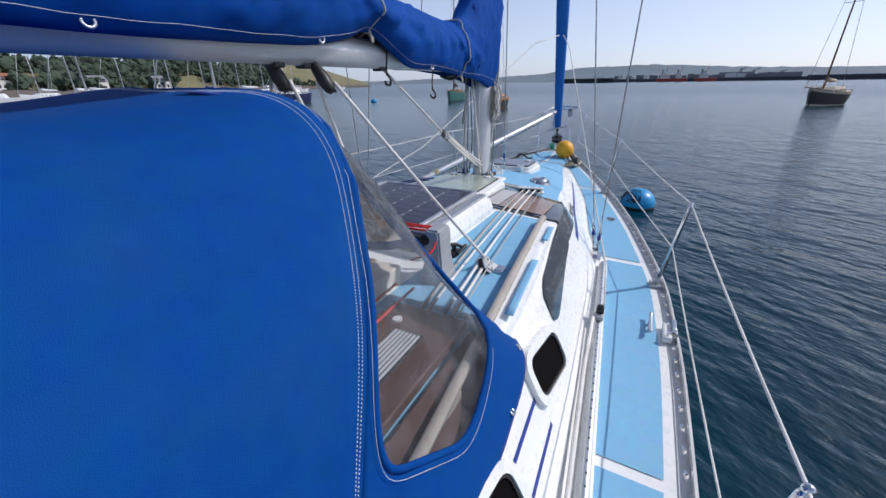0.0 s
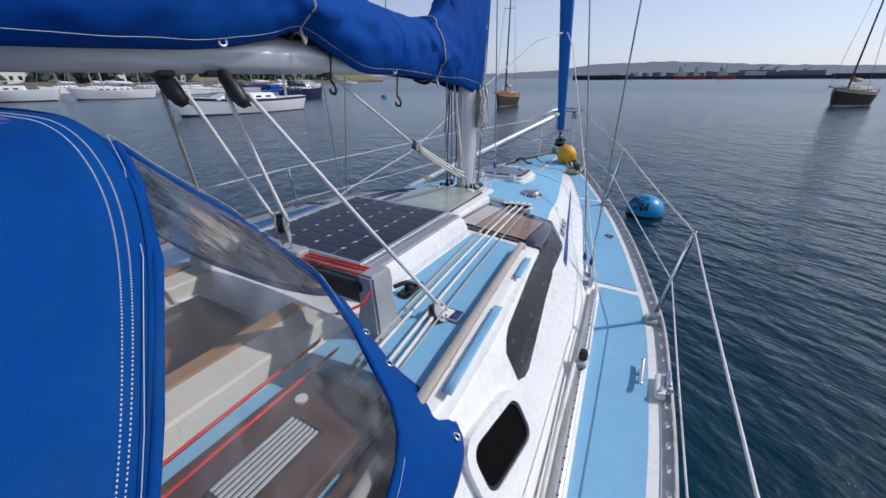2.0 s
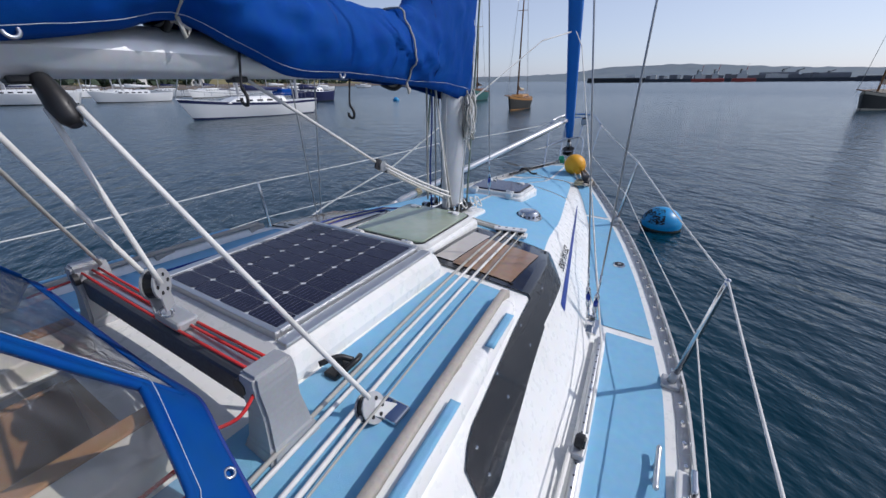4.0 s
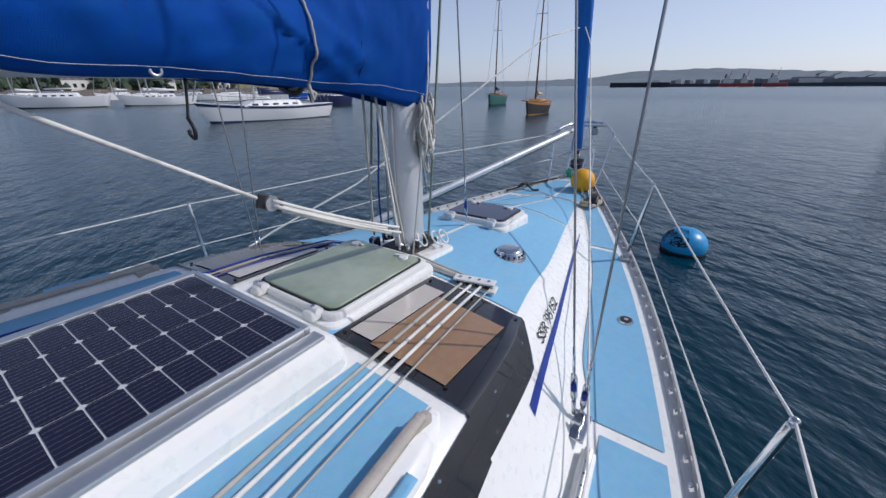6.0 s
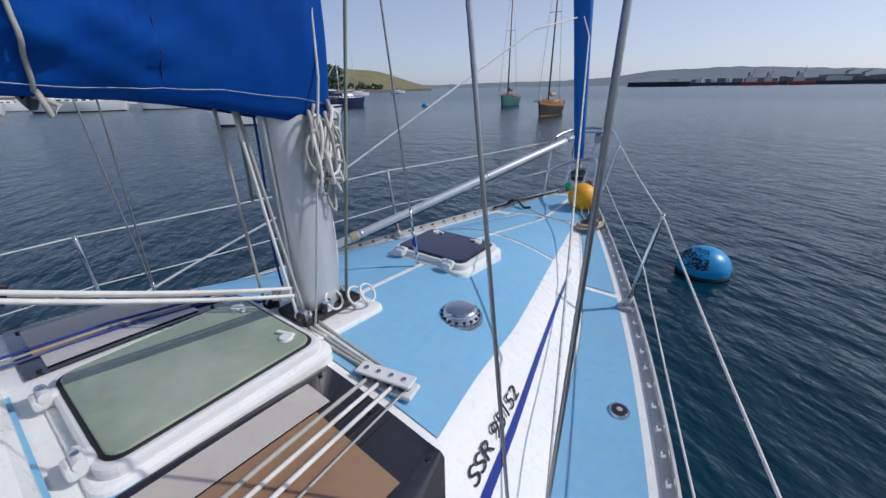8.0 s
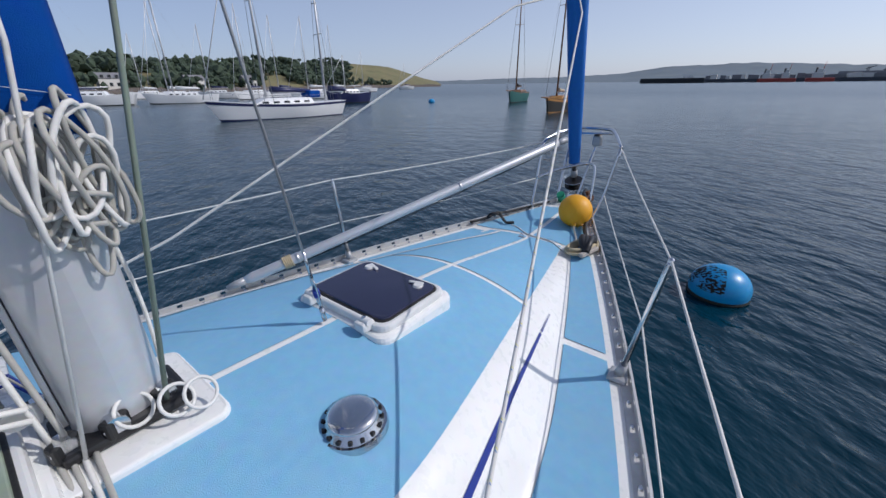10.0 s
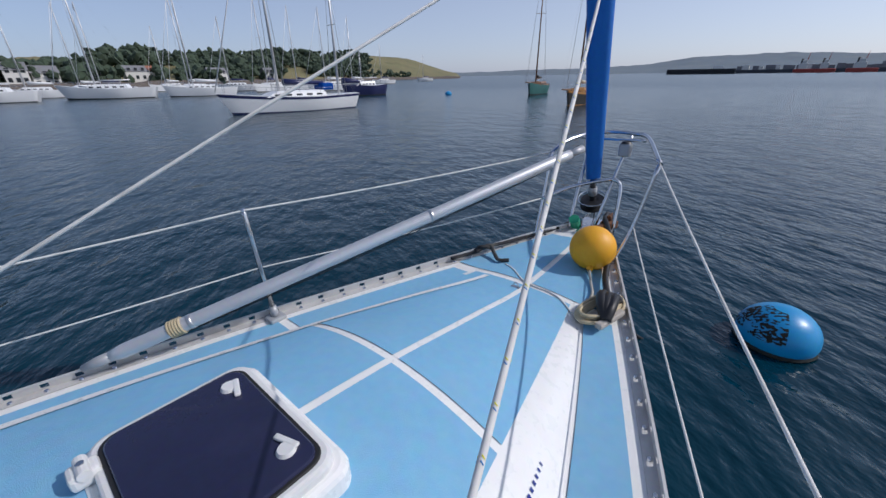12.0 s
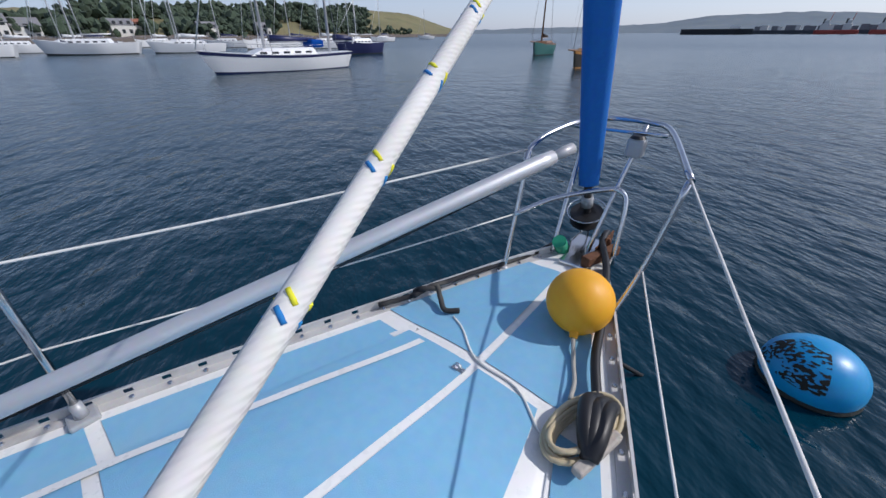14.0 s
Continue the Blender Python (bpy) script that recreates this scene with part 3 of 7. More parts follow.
def pulpit():
    root = thing("pulpit", "polished stainless steel bow pulpit with double rails", "pulpit", at=(0.02, 3.3, deck_z(3.3)))
    o = Vector((0.02, 0, 0))
    def rod(name, pts, r=0.0125, n=6):
        bm = bmesh.new()
        tube(bm, smooth_path([Vector(p) + o for p in pts], n), r, 10)
        part(name, bm, STEEL, root)
    rod("top_rail", [(-0.27, 3.24, 1.68), (-0.272, 3.29, 1.735), (-0.25, 3.40, 1.78), (-0.19, 3.58, 1.815), (-0.10, 3.68, 1.83), (0.0, 3.71, 1.835), (0.12, 3.69, 1.835), (0.23, 3.61, 1.825), (0.405, 3.21, 1.745)])
    rod("middle_rail", [(-0.27, 3.19, 1.43), (-0.15, 3.36, 1.49), (0.03, 3.49, 1.54), (0.11, 3.51, 1.545), (0.15, 3.49, 1.47), (0.165, 3.42, 1.2)])
    rod("front_leg", [(0.115, 3.66, 1.83), (0.07, 3.54, 1.5), (0.03, 3.44, 1.2)], 0.012)
    rod("front_leg", [(-0.14, 3.64, 1.82), (-0.13, 3.48, 1.5), (-0.12, 3.36, 1.2)], 0.012)
    for leg in ([(-0.272, 3.28, 1.73), (-0.268, 3.20, 1.42), (-0.257, 3.11, 1.15)], [(0.40, 3.215, 1.745), (0.345, 3.15, 1.38), (0.29, 3.05, 1.15)]):
        rod("rear_leg", leg, 0.012)
        bm = bmesh.new()
        cyl(bm, (leg[2][0] + 0.02, leg[2][1], leg[2][2] - 0.012), (leg[2][0] + 0.02, leg[2][1], leg[2][2] + 0.025), 0.03, 0.02)
        part("foot", bm, GREYPLASTIC, root, smooth=True)
    rod("cross_bar", [(-0.19, 3.57, 1.80), (0, 3.60, 1.80), (0.23, 3.57, 1.81)], 0.009)
    bm = bmesh.new()
    box(bm, (0.134, 3.56, 1.745), (0.075, 0.06, 0.085), 0.012)
    lamp = part("navigation_light", bm, GREYPLASTIC, root, "grey navigation light housing")
    bm = bmesh.new()
    cyl(bm, (0.134, 3.56, 1.787), (0.134, 3.56, 1.80), 0.035, 0.025)
    part("lamp_cap", bm, BLACK, lamp)


pulpit()


# ---- forestay, furled headsail, furler ----
STAY0, STAY1 = Vector((-0.045, 3.68, 1.13)), Vector((0.03, 0.80, 9.9))
def stay(z):
    return STAY0.lerp(STAY1, (z - STAY0.z) / (STAY1.z - STAY0.z))


def furled_sail():
    root = thing("furled_headsail", "headsail rolled on the forestay with a bright blue sun strip", "sail", at=tuple(stay(1.2)))
    rows = []
    for i in range(60):
        z = 1.53 + 7.8 * i / 59
        c = stay(z)
        k = (z - 1.53) / 7.8
        r = (0.046 + 0.05 * min(1, k * 5.0)) * (1 - 0.55 * max(0, k - 0.25) / 0.75)
        rows.append([c + Vector((math.cos(a) * r * (1 + 0.10 * math.sin(2 * a + z * 1.4)), math.sin(a) * r * (1 + 0.08 * math.cos(3 * a + z * 2)), 0.01 * math.sin(a + z))) for a in [2 * math.pi * q / 18 for q in range(19)]])
    part("sun_strip", surface(rows), SLEEVE, root)
    bm = bmesh.new()
    tube(bm, [stay(1.18), stay(1.55)], 0.021, 10)
    part("foil", bm, BLACK, root)
    bm = bmesh.new()
    a, b = stay(1.30), stay(1.36)
    cyl(bm, a, a + (b - a) * 0.14, 0.085, seg=24)
    cyl(bm, a + (b - a) * 0.86, b, 0.085, seg=24)
    cyl(bm, a, b, 0.05, seg=18)
    drum = part("furling_drum", bm, BLACK, root, "black furling drum wound with line")
    bm = bmesh.new()
    torus(bm, stay(1.37), 0.10, 0.004, (0, -0.37, 0.93), 28, 6)
    part("drum_guard", bm, STEEL, drum)
    bm = bmesh.new()
    tube(bm, [stay(1.40), stay(1.46)], 0.03, 10)
    part("swivel", bm, GREYPLASTIC, root)
    bm = bmesh.new()
    tube(bm, [stay(9.2), STAY1], 0.004, 6)
    part("wire", bm, WIRE, root)


furled_sail()
CLEW = Vector((0.02, 3.0, 2.80))
def sheet_line(name, pts, r, label, mat=None):
    return rope(name, pts, r, mat or ROPEWHITE, label, "rope", "headsail sheets", seg=10)


A0, A1 = Vector((1.163, -0.35, 1.067)), Vector((0.335, 2.20, 2.38))
sa = sheet_line("jib_sheet", [Vector((1.24, -1.02, 1.05)), Vector((1.19, -0.45, 1.05)), A0 + (A1 - A0) * 0.03] + [A0 + (A1 - A0) * k for k in (0.3, 0.6, 1.0, 1.18)] + [CLEW], 0.0052, "white braided headsail sheet with blue and yellow flecks")
sheet_line("jib_sheet", [Vector((-1.24, -1.6, 1.03)), Vector((-1.25, -0.8, 1.05)), Vector((-1.19, 0.0, 1.30)), Vector((-0.815, 0.5, 1.595)), Vector((-0.25, 2.6, 2.69)), CLEW - Vector((0.06, 0, 0))], 0.0064, "white braided headsail sheet led down the port side")
FY, FB = material("yellow_rope_fleck", (0.75, 0.72, 0.03), 0.8, var=0.1, scale=30), material("blue_rope_fleck", (0.02, 0.2, 0.5), 0.8, var=0.1, scale=30)
d = (A1 - A0).normalized()
side_v = d.cross(Vector((0, 0, 1))).normalized()
up_v = side_v.cross(d)
for i in range(38):
    base = A0 + d * (0.55 + i * 0.062)
    for mat, off in ((FB, 0.0), (FY, 0.009)):
        for turn in (0.6, 2.7, 4.8):
            bm = bmesh.new()
            pts = []
            for k in range(4):
                a = turn + k * 0.34 + (i % 3) * 0.25
                pts.append(base + d * (off * 0.7 + k * 0.0012) + 0.0046 * (math.cos(a) * side_v + math.sin(a) * up_v))
            tube(bm, pts, 0.0012, 5)
            part("fleck", bm, mat, sa)


# ---- mast, boom and standing rigging ----
def oval(c, rx, ry, n=24):
    return [Vector((c[0] + rx * math.cos(2 * math.pi * k / n), c[1] + ry * math.sin(2 * math.pi * k / n), c[2])) for k in range(n + 1)]


MC = (0.04, 0.05)
def mast():
    root = thing("mast", "silver anodised alloy mast stepped on the coachroof", "mast", at=(MC[0], MC[1], skin(0, 0.05)))
    z0 = skin(0, 0.05) + 0.03
    part("mast_tube", surface([oval((MC[0], MC[1], z), 0.066, 0.098) for z in (z0, 2.0, 3.0, 5.0, 7.5, 10.0)]), MASTALLOY, root)
    bm = bmesh.new()
    box(bm, (MC[0], MC[1] - 0.104, 5.5), (0.028, 0.012, 8.0), 0.003)
    part("sail_track", bm, ALLOY, root)
    part("mast_step", slab(rounded(0.42, 0.38, 0.04), lambda x, y, z: on(x + 0.01, y + 0.05, z), 0.0, 0.022, 0.008), GEL, root, "white raised mast step")
    bm = bmesh.new()
    box(bm, (MC[0], MC[1], z0 + 0.012), (0.19, 0.27, 0.03), 0.01)
    part("mast_collar", bm, BLACK, root)
    for s in (1, -1):
        bm = bmesh.new()
        tube(bm, [(s * 0.06, 0.02, 5.5), (s * 1.185, -0.369, 5.55)], [0.022, 0.014], 8)
        part("spreader", bm, ALLOY, root)
    # turning blocks round the foot
    for x, y in ((0.10, -0.07), (0.115, 0.02), (0.09, 0.13), (-0.10, -0.08), (-0.11, 0.04)):
        blk = part("turning_block", boxed((x, y, z0 + 0.035), (0.028, 0.06, 0.055), 0.008, Matrix.Rotation(0.5 * (1 if x > 0 else -1), 3, "Z")), BLACK, root)
        bm = bmesh.new()
        cyl(bm, (x - 0.018, y, z0 + 0.04), (x + 0.018, y, z0 + 0.04), 0.026, seg=12)
        part("sheave", bm, STEEL, blk)


mast()


def boom_x(y):
    return 0.02 + 0.036 * max(0.0, -y)


def boom():
    root = thing("boom", "white painted alloy boom slung under the sail cover", "boom", at=(0, -1.8, 2.34))
    rows = []
    for y in (-3.9, -3.0, -2.0, -1.0, -0.1):
        rows.append([Vector((boom_x(y) + 0.052 * math.cos(a), y, 2.345 + 0.062 * math.sin(a))) for a in [2 * math.pi * k / 20 for k in range(21)]])
    part("boom_tube", surface(rows), MASTALLOY, root)
    bm = bmesh.new()
    box(bm, (0.02, -0.08, 2.34), (0.05, 0.09, 0.06), 0.01)
    part("gooseneck", bm, GREYPLASTIC, root)
    for y in (-2.03, -1.89, -1.39):
        bm = bmesh.new()
        box(bm, (boom_x(y), y, 2.283), (0.05, 0.05, 0.02), 0.006)
        part("boom_bail", bm, BLACK, root)


boom()

cov_bot = spline([(-3.9, 2.33), (-2.6, 2.325), (-2.2, 2.335), (-1.9, 2.352), (-1.72, 2.385), (-1.58, 2.42), (-1.42, 2.36), (-1.25, 2.295), (-0.9, 2.285), (-0.55, 2.26), (-0.3, 2.235), (0.0, 2.175), (0.165, 2.14)])
cov_top = spline([(-3.9, 2.70), (-2.6, 2.72), (-1.9, 2.66), (-1.46, 2.60), (-1.1, 2.58), (-0.75, 2.565), (-0.5, 2.58), (-0.36, 2.69), (-0.2, 2.9), (0.0, 3.12), (0.165, 3.22)])
cov_w = spline([(-3.9, 0.12), (-2.6, 0.15), (-1.9, 0.145), (-1.58, 0.12), (-1.25, 0.13), (-0.9, 0.125), (-0.55, 0.10), (-0.3, 0.122), (0.0, 0.12), (0.13, 0.105), (0.165, 0.09)])


def cover_point(y, u):
    """u runs from 0 at the lower edge on one side, over the top, to 1 on the other."""
    a = math.pi * (-0.36 + 1.72 * u)
    zb, zt, w = cov_bot(y), cov_top(y), cov_w(y)
    c, h = (zb + zt) / 2, (zt - zb) / 2
    top_taper = 1 - 0.45 * max(0, math.sin(a)) ** 2
    x = w * math.copysign(abs(math.cos(a)) ** 0.75, math.cos(a)) * top_taper
    z = c + h * (math.sin(a) / math.sin(0.36 * math.pi) if math.sin(a) < 0 else math.sin(a))
    p = Vector((x, y, max(z, zb)))
    fold = 0.028 * noise.noise((y * 2.2, z * 5 + y * 3.0, x * 4)) + 0.024 * noise.noise((y * 7, z * 12 - y * 6, x * 9)) + 0.010 * noise.noise((y * 15 + z * 9, z * 24, x * 12))
    for yt in (-1.58, -0.55, -0.33, 0.08):
        near = math.exp(-((y - yt) / 0.24) ** 2)
        fold -= 0.026 * near * (1 - abs(noise.noise((6 * (y - yt) - 9 * abs(z - zb) * math.copysign(1, y - yt), 2.5 * (z - zb), yt)))) ** 2.2 - 0.014 * near
    fold *= 0.12 + 0.88 * min(1, 6 * min(u, 1 - u))
    return p + Vector((math.copysign(fold, x) + boom_x(y) + 0.012, 0, 0.5 * fold))


def sail_cover():
    root = thing("sail_cover", "royal blue canvas sail cover laced round boom and mast", "sail cover", at=(0, -1.5, 2.45))
    ys = [-3.9 + 0.018 * i for i in range(226)] + [0.165]
    us = [k / 44 for k in range(45)]
    rows = [[cover_point(y, u) for u in us] for y in ys]
    last = rows[-1]
    for k in (0.6, 0.25):
        rows.append([Vector((0.032 + (p.x - 0.032) * k, 0.165 + 0.03 * (1 - k), p.z)) for p in last])
    part("canvas", surface(rows, 0.003), CANVAS, root)
    for y in (-1.05, -2.4, -0.33):
        bm = bmesh.new()
        tube(bm, [cover_point(y, u) + Vector((0.0015 if u < 0.5 else -0.0015, 0, 0.001)) for u in us], 0.0022, 5)
        part("seam", bm, CANVAS_DARK, root)
    for lift in (0.045,):
        for u0 in (0.0, 1.0):
            bm = bmesh.new()
            tube(bm, [cover_point(y, u0 + (lift if u0 == 0 else -lift)) + Vector((0.007 if u0 == 0 else -0.007, 0, -0.001)) for y in ys[40::2]], 0.0007, 4)
            part("stitching", bm, THREAD, root)
    for y in (-1.01, -1.9, -2.6):
        bm = bmesh.new()
        torus(bm, cover_point(y, 0.03) + Vector((0.004, 0, 0)), 0.012, 0.004, (1, 0, 0.1), 16, 6)
        part("grommet", bm, ALLOY, root)
    for y in (-1.58, -0.55):
        bm = bmesh.new()
        tube(bm, [cover_point(y, u) + Vector((0.013 if u < 0.5 else -0.013, 0, 0.008)) for u in us], 0.0045, 6)
        p = cover_point(y, 0.0)
        ball(bm, p + Vector((0.012, 0, 0.03)), 0.013, (1, 1, 1.5), 8, 6)
        tube(bm, [p + Vector((0.012, 0, 0.03)), p + Vector((0.02, 0.012, -0.04)), p + Vector((0.012, 0.03, -0.02)), p + Vector((0.0, 0.0, 0.0)), p + Vector((-0.1, 0, -0.01))], 0.006, 6)
        flap = bmesh.new()
        tube(flap, smooth_path([p + Vector((0.0, 0.0, 0.01)), p + Vector((-0.06, 0.0, -0.02)), p + Vector((-0.14, 0, 0.0))]), 0.01, 6)
        part("strap", flap, BLACK, root)
        part("tie_cord", bm, ROPEGREY, root, "grey knotted tie cord")
    for y in (-0.95, -1.42):
        p = cover_point(y, 0.0)
        bm = bmesh.new()
        tube(bm, smooth_path([p + Vector((-0.02, 0.02, 0.0)), p + Vector((-0.02, 0.01, -0.06)), p + Vector((-0.015, 0.0, -0.10))]), 0.004, 6)
        tube(bm, smooth_path([p + Vector((-0.015, 0, -0.10)), p + Vector((0.005, 0.0, -0.125)), p + Vector((0.0, 0.0, -0.15)), p + Vector((-0.022, 0.0, -0.145)), p + Vector((-0.026, 0, -0.13))]), 0.0055, 6)
        part("hook", bm, BLACK, root, "black shock-cord hook")


sail_cover()


def wire(name, a, b, r, label, group, turnbuckle=True):
    a, b = Vector(a), Vector(b)
    root = thing(name, label, "rigging wire", group, at=tuple(a))
    d = (b - a).normalized()
    s = d.cross(Vector((0, 1, 0.3))).normalized()
    t = d.cross(s)
    start = 0.30 if turnbuckle else 0.0
    length = (b - a).length
    near = min(length, 2.6)
    # a laid wire: six lobes that twist along it where it passes close by, a plain rod above
    n, m = 190, 24
    rows = []
    for i in range(n + 1):
        c = a + d * (start + (near - start) * i / n)
        row = []
        for k in range(m + 1):
            q = 2 * math.pi * k / m
            rr = r * (0.86 + 0.14 * abs(math.cos(3 * (q - i * 0.5))) * 1.2)
            row.append(c + rr * (math.cos(q) * s + math.sin(q) * t))
        rows.append(row)
    bm = surface(rows)
    tube(bm, [a + d * (near - 0.01), b], r * 0.9, 8)
    part("wire", bm, WIRE, root)
    if turnbuckle:
        bm = bmesh.new()
        tube(bm, [a + d * 0.0, a + d * 0.06], 0.009, 8)
        part("toggle", bm, STEEL, root)
        bm = bmesh.new()
        for o in (s, -s):
            tube(bm, [a + d * 0.07 + o * 0.006, a + d * 0.085 + o * 0.010, a + d * 0.175 + o * 0.010, a + d * 0.19 + o * 0.006], 0.0042, 6)
        tube(bm, [a + d * 0.05, a + d * 0.11], 0.005, 8)
        tube(bm, [a + d * 0.15, a + d * 0.22], 0.005, 8)
        part("turnbuckle", bm, STEEL, root)
        bm = bmesh.new()
        tube(bm, [a + d * 0.20, a + d * 0.31], [0.0065, 0.0055], 8)
        part("terminal", bm, STEEL, root)
        bm = bmesh.new()
        tube(bm, [a + d * 0.115, a + d * 0.145], 0.013, 8)
        part("blue_tape", bm, ROPEBLUE, root, "blue tape wrap")
    return root


for s in (1, -1):
    wire("lower_shroud", (s * 1.065 + 0.01, -0.22, skin(1.07, -0.22) + 0.03), (s * 0.10, -0.17, 8.8), 0.0042, "stainless steel lower shroud with a turnbuckle", "shrouds")
    wire("cap_shroud", (s * 1.089 + 0.01, -0.198, skin(1.099, -0.198) + 0.03), (s * 1.185, -0.369, 5.55), 0.0046, "stainless steel cap shroud with a turnbuckle", "shrouds")
    root = thing("chainplate", "stainless steel chainplate bolted through the side deck", "chainplate", "chainplates", at=(s * 1.085, -0.232, skin(1.085, -0.232)))
    part("plate", boxed((s * 1.085 + 0.01, -0.232, skin(1.085, -0.232) + 0.006), (0.09, 0.15, 0.012), 0.003), STEEL, root)
    for dy in (-0.03, 0.03):
        part("tang", boxed((s * 1.085 + 0.01, -0.232 + dy, skin(1.085, -0.232) + 0.03), (0.04, 0.012, 0.055), 0.004), STEEL, root)
wire("baby_stay", (0.042, 0.665, skin(0.04, 0.665) + 0.02), (0.15, -0.03, 6.0), 0.0045, "stainless steel baby stay above the foredeck", "shrouds")
for i, (x, y, mat, r) in enumerate(((0.082, 0.068, ROPEGREY, 0.005), (0.078, 0.092, ROPEWHITE, 0.005), (0.066, 0.115, ROPEGREY, 0.006), (0.052, 0.135, ROPEGREY, 0.005), (0.03, 0.152, ROPEWHITE, 0.005), (-0.08, -0.02, ROPEBLUE, 0.005), (-0.085, 0.03, ROPEGREY, 0.005), (-0.075, 0.07, ROPEBLACK, 0.004))):
    jig = 0.012 * math.sin(i * 2.1)
    rope("halyard", smooth_path([(x * 1.15, y, 1.46), (x + jig, y + jig, 1.75), (x, y - jig, 2.2), (x * 0.95, y, 3.5), (x * 0.8, y, 9.8)], 8), r, mat, "weathered halyard running down beside the mast", "rope", "halyards", 6)
for i, (a, b, mat) in enumerate((((-0.02, -0.16, 2.27), (-0.05, -0.13, 1.55), ROPEGREY), ((0.02, -0.13, 2.27), (0.09, -0.085, 1.48), ROPEWHITE), ((0.0, -0.11, 2.27), (0.10, -0.06, 1.48), ROPEGREY), ((-0.03, -0.09, 2.27), (-0.09, -0.07, 1.9), ROPEGREEN))):
    rope("reefing_line", sag(a, b, 0.01), 0.006, mat, "weathered reefing line from the boom to the mast foot", "rope", "reefing lines", 6)
# green-grey line hanging from aloft forward of the mast, and a thin halyard at the cover
rope("topping_line", [(0.11, 0.12, skin(0.11, 0.12) + 0.02), (0.082, 0.255, 2.2), (0.052, 0.39, 3.0), (-0.05, 0.90, 6.0)], 0.0065, ROPEGREEN, "dark green-grey line tied off at the deck", "rope", "halyards", 7)
rope("spinnaker_halyard", [(0.14, -0.05, 1.45), (0.15, 0.1, 2.3), (0.13, 0.14, 3.0), (0.06, 0.15, 9.0)], 0.0045, ROPEWHITE, "thin white halyard taut in front of the sail cover", "rope", "halyards", 6)


def coil():
    root = thing("rope_coil", "coiled grey and white halyard tails hung on the mast", "rope coil", at=(0.1, 0.12, 2.05))
    rnd = random.Random(5)
    for i in range(15):
        c = Vector((0.115 + rnd.uniform(-0.015, 0.03), 0.10 + rnd.uniform(-0.05, 0.07), 2.05 + rnd.uniform(-0.06, 0.05)))
        rx, rz, ph = rnd.uniform(0.025, 0.05), rnd.uniform(0.07, 0.15), rnd.uniform(0, 6)
        tilt = rnd.uniform(-0.5, 0.6)
        bm = bmesh.new()
        pts = []
        for k in range(22):
            a = 2 * math.pi * k / 22
            v = Vector((0.012 * math.sin(2 * a + ph), rx * math.cos(a) * (1 + 0.2 * math.sin(a)), rz * math.sin(a)))
            v.rotate(Euler((tilt, 0, rnd.uniform(-0.03, 0.03) + 0.6)))
            pts.append(c + v)
        tube(bm, pts, 0.0058, 7, closed=True)
        part("loop", bm, ROPEGREY if i % 3 else ROPEWHITE, root)
    bm = bmesh.new()
    tube(bm, smooth_path([(0.10, 0.05, 2.02), (0.145, 0.09, 2.04), (0.15, 0.15, 2.03), (0.11, 0.16, 2.01), (0.09, 0.11, 2.0), (0.13, 0.08, 1.98), (0.15, 0.14, 1.97)]), 0.006, 7)
    part("wrap_turn", bm, ROPEGREY, root)
    for c in ((0.12, 0.06, 1.50), (0.155, 0.14, 1.49), (0.17, 0.19, 1.485)):
        bm = bmesh.new()
        torus(bm, c, 0.04, 0.005, (0.7, 0.2, 0.5), 20, 6)
        part("loop", bm, ROPEWHITE, root)


coil()


def kicker():
    a, b = Vector((0.068, -1.36, 2.285)), Vector((0.07, -0.09, 1.59))
    root = thing("boom_vang", "boom vang tackle of white rope between boom and mast foot", "boom vang", at=tuple(b))
    m = Vector((0.101, -0.755, 1.90))
    bm = bmesh.new()
    tube(bm, [a, m], 0.0065, 8)
    part("strop", bm, ROPEWHITE, root)
    for off in ((0.012, 0, 0.012), (-0.012, 0, 0.0), (0.0, 0, -0.014), (0.018, 0, -0.006)):
        bm = bmesh.new()
        tube(bm, sag(m + Vector(off), b + Vector(off) * 1.5, 0.01), 0.0065, 8)
        part("tackle_part", bm, ROPEWHITE, root)
    d = (b - m).normalized()
    rot = d.to_track_quat("X", "Z").to_matrix()
    for c, ln in ((m, 0.10), (b + Vector((0.0, -0.02, 0.0)), 0.09)):
        bm = bmesh.new()
        box(bm, c, (ln, 0.012, 0.05), 0.005, rot)
        blk = part("block", bm, BLACK if c is m else GREYPLASTIC, root)
        bm = bmesh.new()
        s = rot @ Vector((0, 1, 0))
        cyl(bm, c - s * 0.014, c + s * 0.014, 0.026, seg=16)
        part("sheave", bm, ALLOY, blk, smooth=False)


kicker()


